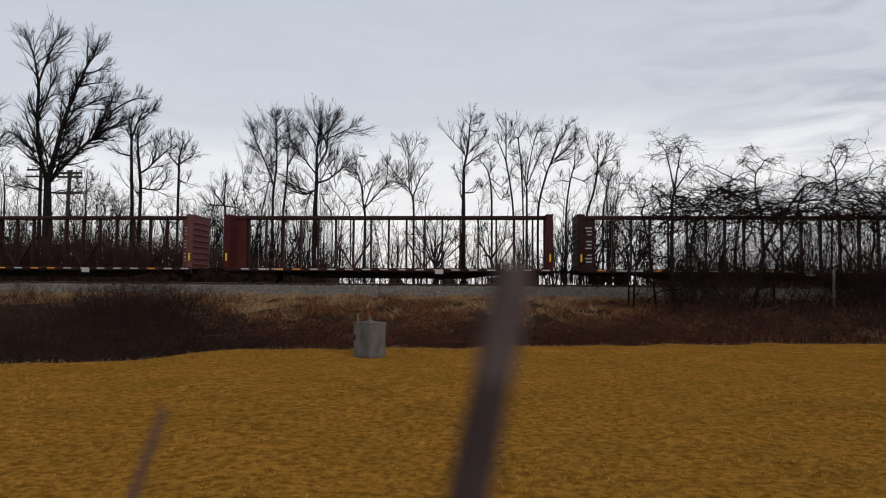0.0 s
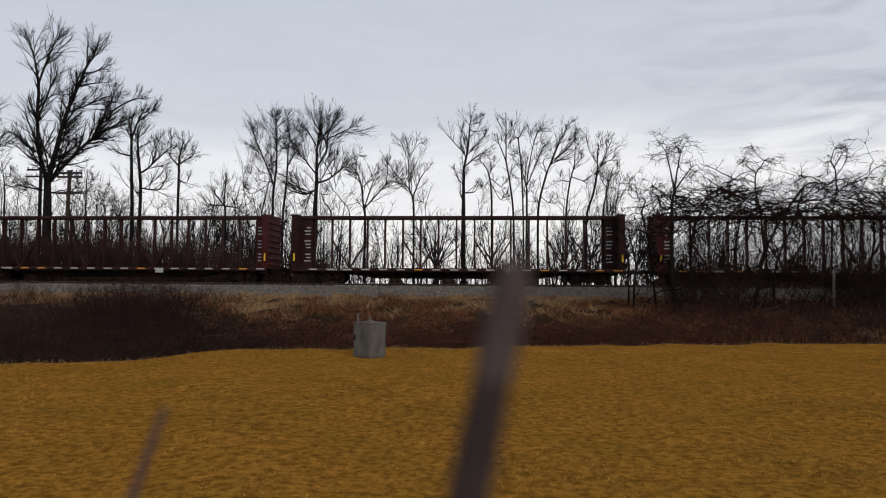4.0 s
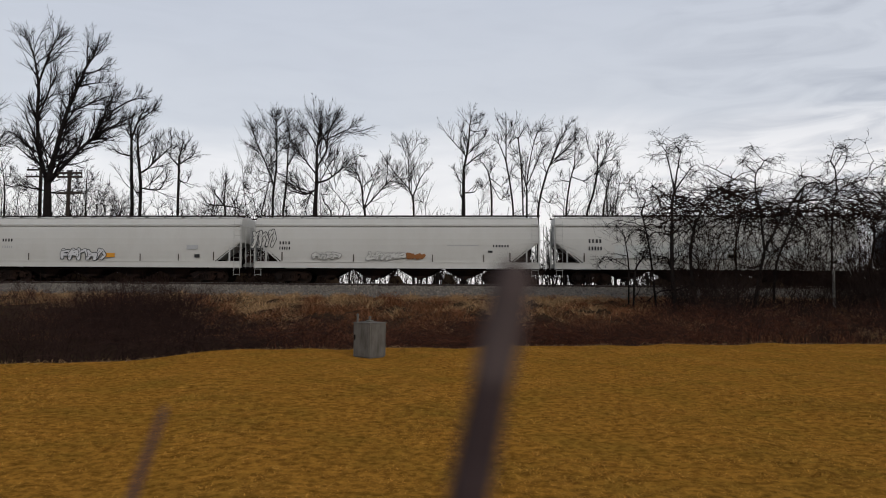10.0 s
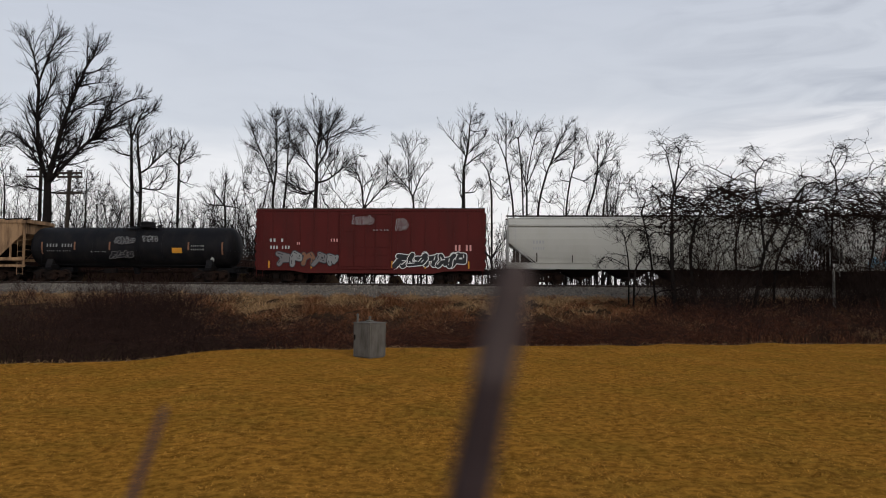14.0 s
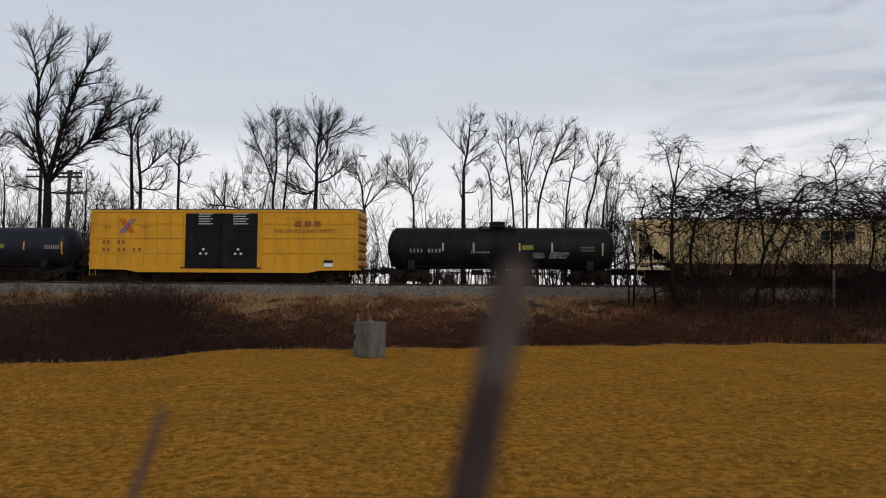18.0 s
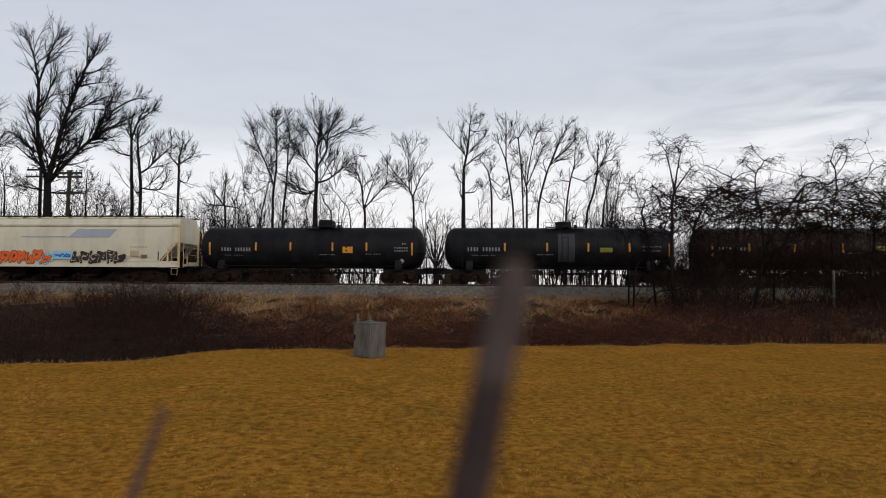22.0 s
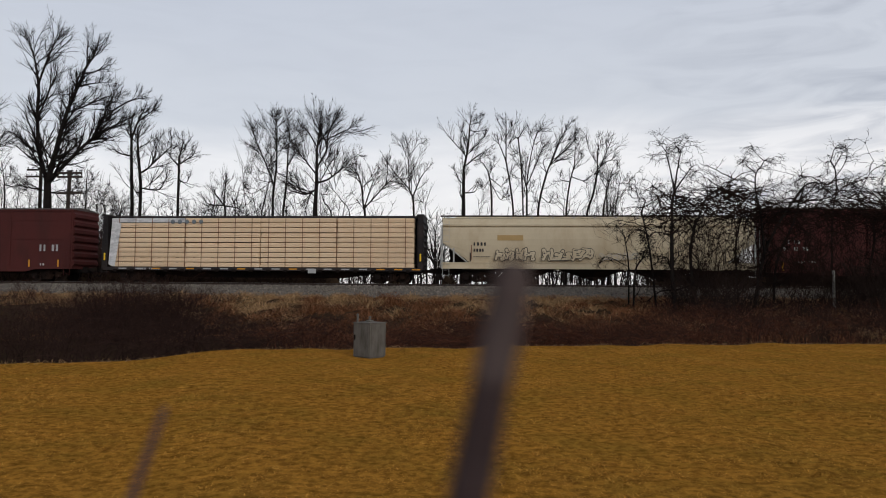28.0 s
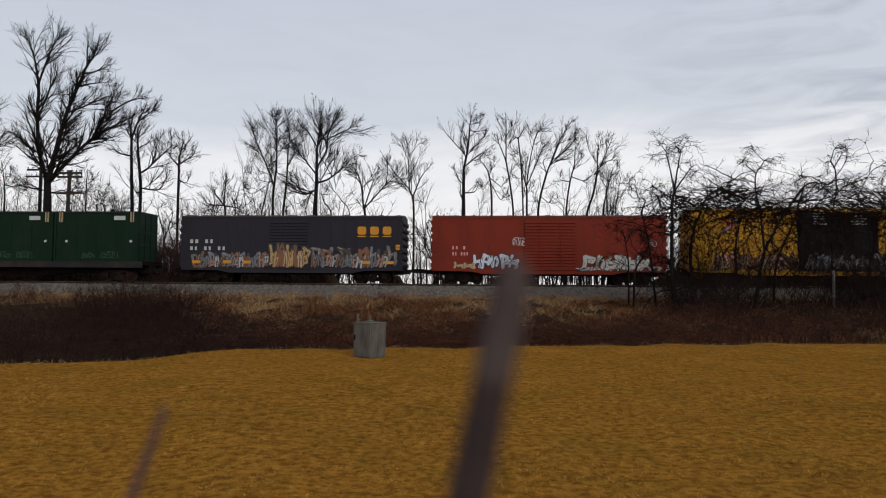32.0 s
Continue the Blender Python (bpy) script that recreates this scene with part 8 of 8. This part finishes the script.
    graffiti(f, -8.06, -2.49, 0.95, 2.25, 8, (M["ink_blush"], M["ink_pink"], M["ink_umber"], M["ink_blush"]), M["ink_shadow"], 51, y=-1.555, weight=0.26, edge=0.07, shade=M["ink_tan"])
    graffiti(f, -2.41, 3.08, 0.95, 2.2, 8, (M["ink_dim"], M["ink_smoke"], M["ink_bar"]), M["ink_shadow"], 52, y=-1.72, weight=0.2, edge=0.05, shade=M["ink_grey"])
    graffiti(f, 2.77, 8.32, 0.95, 2.25, 8, (M["ink_blush"], M["ink_brown"], M["ink_vermilion"], M["ink_blush"]), M["ink_shadow"], 53, y=-1.555, weight=0.26, edge=0.07, shade=M["ink_green"])
    graffiti(f, -7.98, -2.6, 1.0, 1.9, 13, (M["ink_umber"], M["ink_tan"], M["ink_brown"]), M["ink_shadow"], 55, y=-1.595, weight=0.1, edge=0.03)
    graffiti(f, 2.88, 8.28, 1.0, 1.9, 13, (M["ink_umber"], M["ink_tan"], M["ink_green"]), M["ink_shadow"], 56, y=-1.595, weight=0.1, edge=0.03)
    graffiti(f, 7.71, 8.93, 0.95, 1.7, 2, M["ink_green"], M["ink_sky"], 54, y=-1.548, weight=0.24)
    g = box_car(-619.45, 15.3, 4.5, M["orange_red"], "orange-red box car with white graffiti and a ribbed door", 6, door=((0.4010152284263959, 0.6192893401015228, "hrib"),), side="smooth", marks=[(-6.31, 2.3, "XX X", 0.18, 0.22, "ink_pink"), (-6.31, 1.9, "XX XXX", 0.14, 0.22, "ink_pink")])
    graffiti(g, -4.91, -1.97, 0.95, 2.1, 5, M["ink_pale"], M["ink_shadow"], 61, y=-1.56, weight=0.26, edge=0.05)
    graffiti(g, -6.19, -4.83, 0.95, 1.5, 2, M["ink_tan"], M["ink_umber"], 62, y=-1.55, weight=0.25)
    graffiti(g, 2.4, 6.41, 0.98, 2.05, 6, M["ink_patch"], M["ink_umber"], 63, y=-1.56, weight=0.22, edge=0.05)
    graffiti(g, 1.42, 7.26, 0.92, 1.25, 9, M["ink_patch"], M["ink_shadow"], 64, y=-1.545, weight=0.2)
    graffiti(g, -2.28, -1.49, 2.5, 3.2, 2, M["orange_red"], M["ink_white"], 65, y=-1.56, weight=0.12, edge=0.03, hollow=True)
    graffiti(g, 6.48, 6.99, 2.5, 3.0, 1, M["orange_red"], M["ink_white"], 66, y=-1.56, weight=0.15, edge=0.02, hollow=True)
    h = box_car(-636.75, 15.2, 4.5, M["slate"], "slate grey box car with orange lettering and heavy graffiti", 7, door=((0.405, 0.58, "hrib"),), side="posts", reflect=[], end_paint=M["slate"],
                marks=[(-6.95, 2.68, "XX XX", 0.26, 0.25, W), (-6.95, 2.2, "XX XX XX", 0.24, 0.25, W)])
    block_letters(h, "company_mark", 4.6, 6.89, 3.28, 3.82, M["ink_orange"], -1.545)
    graffiti(h, -6.75, -1.44, 0.95, 2.2, 10, (M["ink_dim"], M["ink_umber"], M["ink_smoke"], M["ink_bar"]), M["ink_shadow"], 71, y=-1.55, weight=0.2, edge=0.04, shade=M["ink_grey"])
    graffiti(h, -1.36, 1.36, 1.0, 2.7, 5, (M["ink_rust"], M["ink_umber"]), M["ink_shadow"], 72, y=-1.67, weight=0.3, edge=0.12)
    graffiti(h, 1.51, 7.23, 1.0, 2.6, 9, (M["ink_dim"], M["ink_umber"], M["ink_smoke"], M["ink_bar"]), M["ink_shadow"], 73, y=-1.55, weight=0.2, edge=0.04, shade=M["ink_tan"])
    worn = (M["ink_umber"], M["ink_dim"], M["ink_smoke"], M["ink_blush"], M["ink_grey"])
    graffiti(h, -6.55, -1.44, 1.0, 1.9, 15, worn, M["ink_shadow"], 74, y=-1.585, weight=0.1, edge=0.03)
    graffiti(h, -1.05, 1.2, 1.0, 2.3, 7, (M["ink_rust"], M["ink_umber"], M["ink_tan"]), M["ink_umber"], 75, y=-1.705, weight=0.12, edge=0.05)
    graffiti(h, 1.51, 6.66, 1.0, 2.0, 15, worn, M["ink_shadow"], 76, y=-1.585, weight=0.1, edge=0.03)
    for q in (345, 400, 435, 645, 685):
        patch(h, "reflector", -6.75 + (q - 345) / 25.6, -6.75 + (q - 345 + 14) / 25.6, 1.3, 1.5, M["ink_orange"], -1.625)
    patch(h, "reflector", 7.19, 7.5, 2.25, 2.6, M["ink_orange"], -1.545)
    flat_car(-659.9, 25.6)
    for k in range(4):
        c = waste_container(-659.9, 12.8 - 0.4 - 6.15 * (k + 1) + 0.12, 12.8 - 0.4 - 6.15 * k)
        if k < 2:
            x0 = 12.8 - 0.4 - 6.15 * (k + 1)
            graffiti(c, x0 + 2.2, x0 + 3.0, 1.5, 2.1, 2, M["green"], M["ink_moss"], 80 + k, y=-1.37, weight=0.16, edge=0.03, hollow=True)
            graffiti(c, x0 + 3.6, x0 + 4.7, 1.5, 2.1, 3, M["green"], M["ink_moss"], 83 + k, y=-1.37, weight=0.16, edge=0.03, hollow=True)


build_train()


# ---------------------------------------------------------------- poles, cabinet, stakes, stems close to the camera
def utility_pole(x, y, top, arms, label, lean=0.0):
    """arms: (height, half length, offset)."""
    z = float(ground_z(x, y)) - 0.2
    pole = empty("utility_pole", pose(x, y, z))
    tagged(pole, label, "pole", "old line poles beside the railway")
    part("pole", Shape().rod((0, 0, 0), (lean, 0, top - z), 0.21, 10, 0.15), M["pole"], pole)
    for h, half, off in arms:
        c = lean * (h - z) / (top - z) + off
        arm = part("crossarm", Shape().box(c - half, c + half, -0.19, -0.07, h - z - 0.09, h - z + 0.09), M["pole"], pole)
        pin = Shape().lathe_z(0, 0, [(0, 0.025), (0.08, 0.03), (0.1, 0.055), (0.17, 0.06), (0.22, 0.03)], 7).mesh("insulator", M["black"])
        for i in range(6):
            place("insulator", pin, arm, c - half + 0.1 + i * (2 * half - 0.2) / 5, -0.13, h - z + 0.07)
        for sg in (-1, 1):
            part("brace", Shape().rod((c + sg * half * 0.55, -0.13, h - z - 0.05), (c, -0.13, h - z - 0.55), 0.02, 4), M["pole"], arm)


def utility_cabinet(x, y):
    box = empty("utility_cabinet", pose(x, y, 0, 0, 0, 56))
    tagged(box, "grey galvanised utility cabinet standing on the lawn", "cabinet")
    w, h = 0.515, 0.735
    part("plinth", Shape().box(0.02, w - 0.02, 0.02, w - 0.02, -0.08, 0.02), M["galvanised"], box)
    part("body", Shape().soft_box(0, w, 0, w, 0.0, h, 0.008), M["galvanised"], box)
    part("lid", Shape().soft_box(-0.015, w + 0.015, -0.015, w + 0.015, h, h + 0.022, 0.006), M["galvanised"], box)
    part("door_panel", Shape().box(-0.008, 0.0, 0.04, w - 0.04, 0.08, h - 0.05), M["galvanised"], box)
    part("side_panel", Shape().box(0.04, w - 0.04, -0.008, 0.0, 0.08, h - 0.05), M["galvanised"], box)
    part("handle", Shape().box(-0.03, -0.008, 0.44, 0.47, 0.36, 0.48), M["steel"], box)
    part("lifting_lug", Shape().soft_box(0.20, 0.34, 0.20, 0.34, h + 0.03, h + 0.07, 0.02).rod((0.27, 0.27, h + 0.06), (0.27, 0.27, h + 0.15), 0.03, 8), M["galvanised"], box)
    stake = empty("marker_post", pose(x - 0.36, y + 0.42, 0))
    tagged(stake, "thin grey conduit post behind the cabinet", "post")
    part("pipe", Shape().rod((0, 0, -0.1), (0, 0, 0.9), 0.024, 8), M["galvanised"], stake)
    part("cap", Shape().lathe_z(0, 0, [(0.9, 0.028), (0.93, 0.028), (0.945, 0.012)], 8), M["galvanised"], stake)


def near_stem(name, d, a, b, r0, r1, label, rough, bark):
    """A dead stem a hand's width from the lens, rooted in the lawn. a: its tip, b: where it leaves the view, (across, up) at the distance d."""
    side, up = Vector((math.cos(TURN), math.sin(TURN), 0)), Vector((0, 0, 1))
    ahead = Vector((-math.sin(TURN), math.cos(TURN), 0))
    p = EYE + ahead * d + side * a[0] + up * a[1]
    q = EYE + ahead * d + side * b[0] + up * b[1]
    way = (q - p) / (p.z - q.z)
    foot = q + way * q.z
    rng = np.random.default_rng(rough)
    k = 40
    t = np.linspace(0, 1, k)[:, None]
    P = np.array(p)[None] * (1 - t) + np.array(foot)[None] * t
    P[:, :2] += np.cumsum(rng.normal(0, 0.0003, (k, 2)), 0)
    P[-1, 2] -= 0.05
    R = (r0 + (r1 - r0) * np.clip(t[:, 0] * 6, 0, 1)) * (1 + 0.06 * rng.standard_normal(k))
    R[0] *= 0.75
    v, f = tubes([(P[None], R[None], 14)])
    v = v - np.array(foot)
    stem = empty(name, pose(*foot))
    tagged(stem, label, "stem")
    part("stalk", mesh_of_arrays("stalk", v, f, bark, True), None, stem)
    tip = P[0] - np.array(foot)
    d0 = Vector(P[0] - P[1]).normalized()
    # a paler sleeve paints the light on the tip; the stalk below stays dark
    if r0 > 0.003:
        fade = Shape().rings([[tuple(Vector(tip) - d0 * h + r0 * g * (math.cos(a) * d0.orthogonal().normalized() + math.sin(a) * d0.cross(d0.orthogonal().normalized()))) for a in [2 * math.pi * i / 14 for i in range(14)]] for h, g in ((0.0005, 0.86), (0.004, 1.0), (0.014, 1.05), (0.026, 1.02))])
        part("lit_top", fade, M["stem_lit"], stem, "paler wood below the cut, light put into its colour")
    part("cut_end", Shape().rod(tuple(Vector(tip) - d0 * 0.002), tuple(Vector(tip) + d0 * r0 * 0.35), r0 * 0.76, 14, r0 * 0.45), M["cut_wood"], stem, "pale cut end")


M["stem"] = mat("stem", (0.055, 0.038, 0.038), 0.85, vary=0.35, size=30, fine=400, stain=(0.018, 0.012, 0.014), amount=0.85, stain_size=22, bump=0.4)
M["stem_pale"] = mat("stem_pale", (0.095, 0.056, 0.052), 0.85, vary=0.25, size=30, fine=400)
# lit copy of the stem's wood: light near the tip put into its colour
M["stem_lit"] = mat("stem_lit", (0.085, 0.066, 0.064), 0.9, vary=0.35, size=60, fine=500, stain=(0.05, 0.036, 0.036), amount=0.7, stain_size=90)
M["post_wood"] = mat("post_wood", (0.24, 0.23, 0.21), 0.9, vary=0.3, size=8, fine=120, stain=(0.1, 0.09, 0.08), amount=0.6, stain_size=4)
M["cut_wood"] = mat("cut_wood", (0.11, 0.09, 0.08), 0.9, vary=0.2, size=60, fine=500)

utility_pole(-45.85, 66.0, 13.65, [(13.12, 1.40, 0.0), (12.42, 1.42, -0.1)], "weathered wooden line pole with two crossarms")
utility_pole(-37.82, 58.0, 11.66, [(11.41, 1.16, 0.05), (11.05, 1.16, 0.1), (9.62, 1.1, 0.25)], "leaning wooden line pole with three crossarms", lean=0.25)
utility_cabinet(-2.62, 14.88)
mark = empty("boundary_post", pose(17.08, 35.0, 0))
mark.location.z = float(ground_z(mark.location.x, 35.0)) - 0.1
tagged(mark, "weathered pale wooden post in the thicket", "post")
part("post", Shape().soft_box(-0.055, 0.055, -0.055, 0.055, 0, 2.46 - mark.location.z, 0.012), M["post_wood"], mark)
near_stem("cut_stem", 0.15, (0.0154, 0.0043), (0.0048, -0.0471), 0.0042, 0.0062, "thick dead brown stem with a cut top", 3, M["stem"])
near_stem("thin_stem", 0.25, (-0.1010, -0.0458), (-0.1128, -0.0792), 0.0019, 0.0026, "thin dead purplish stem in the lawn", 4, M["stem_pale"])


# ---------------------------------------------------------------- what moves
def motions():
    for thing, x in TRAIN:
        walk(thing, [(0, pose(x, TRACK_Y, RAIL_Z)), (32, pose(x + SPEED * 32, TRACK_Y, RAIL_Z))])
    # wheels roll: one turn of the wheel for each length of its tread
    spin = math.degrees(SPEED / 0.42)
    first = {}
    for wheelset, a in WHEELSETS:
        if a not in first:
            walk(wheelset, [(k / FPS, pose(a, 0, 0.42, 0, spin * k / FPS, 0)) for k in range(32 * FPS + 1)])
            first[a] = wheelset.animation_data
        else:
            wheelset.rotation_mode = "QUATERNION"
            keys = wheelset.animation_data_create()
            keys.action, keys.action_slot = first[a].action, first[a].action_slot


motions()
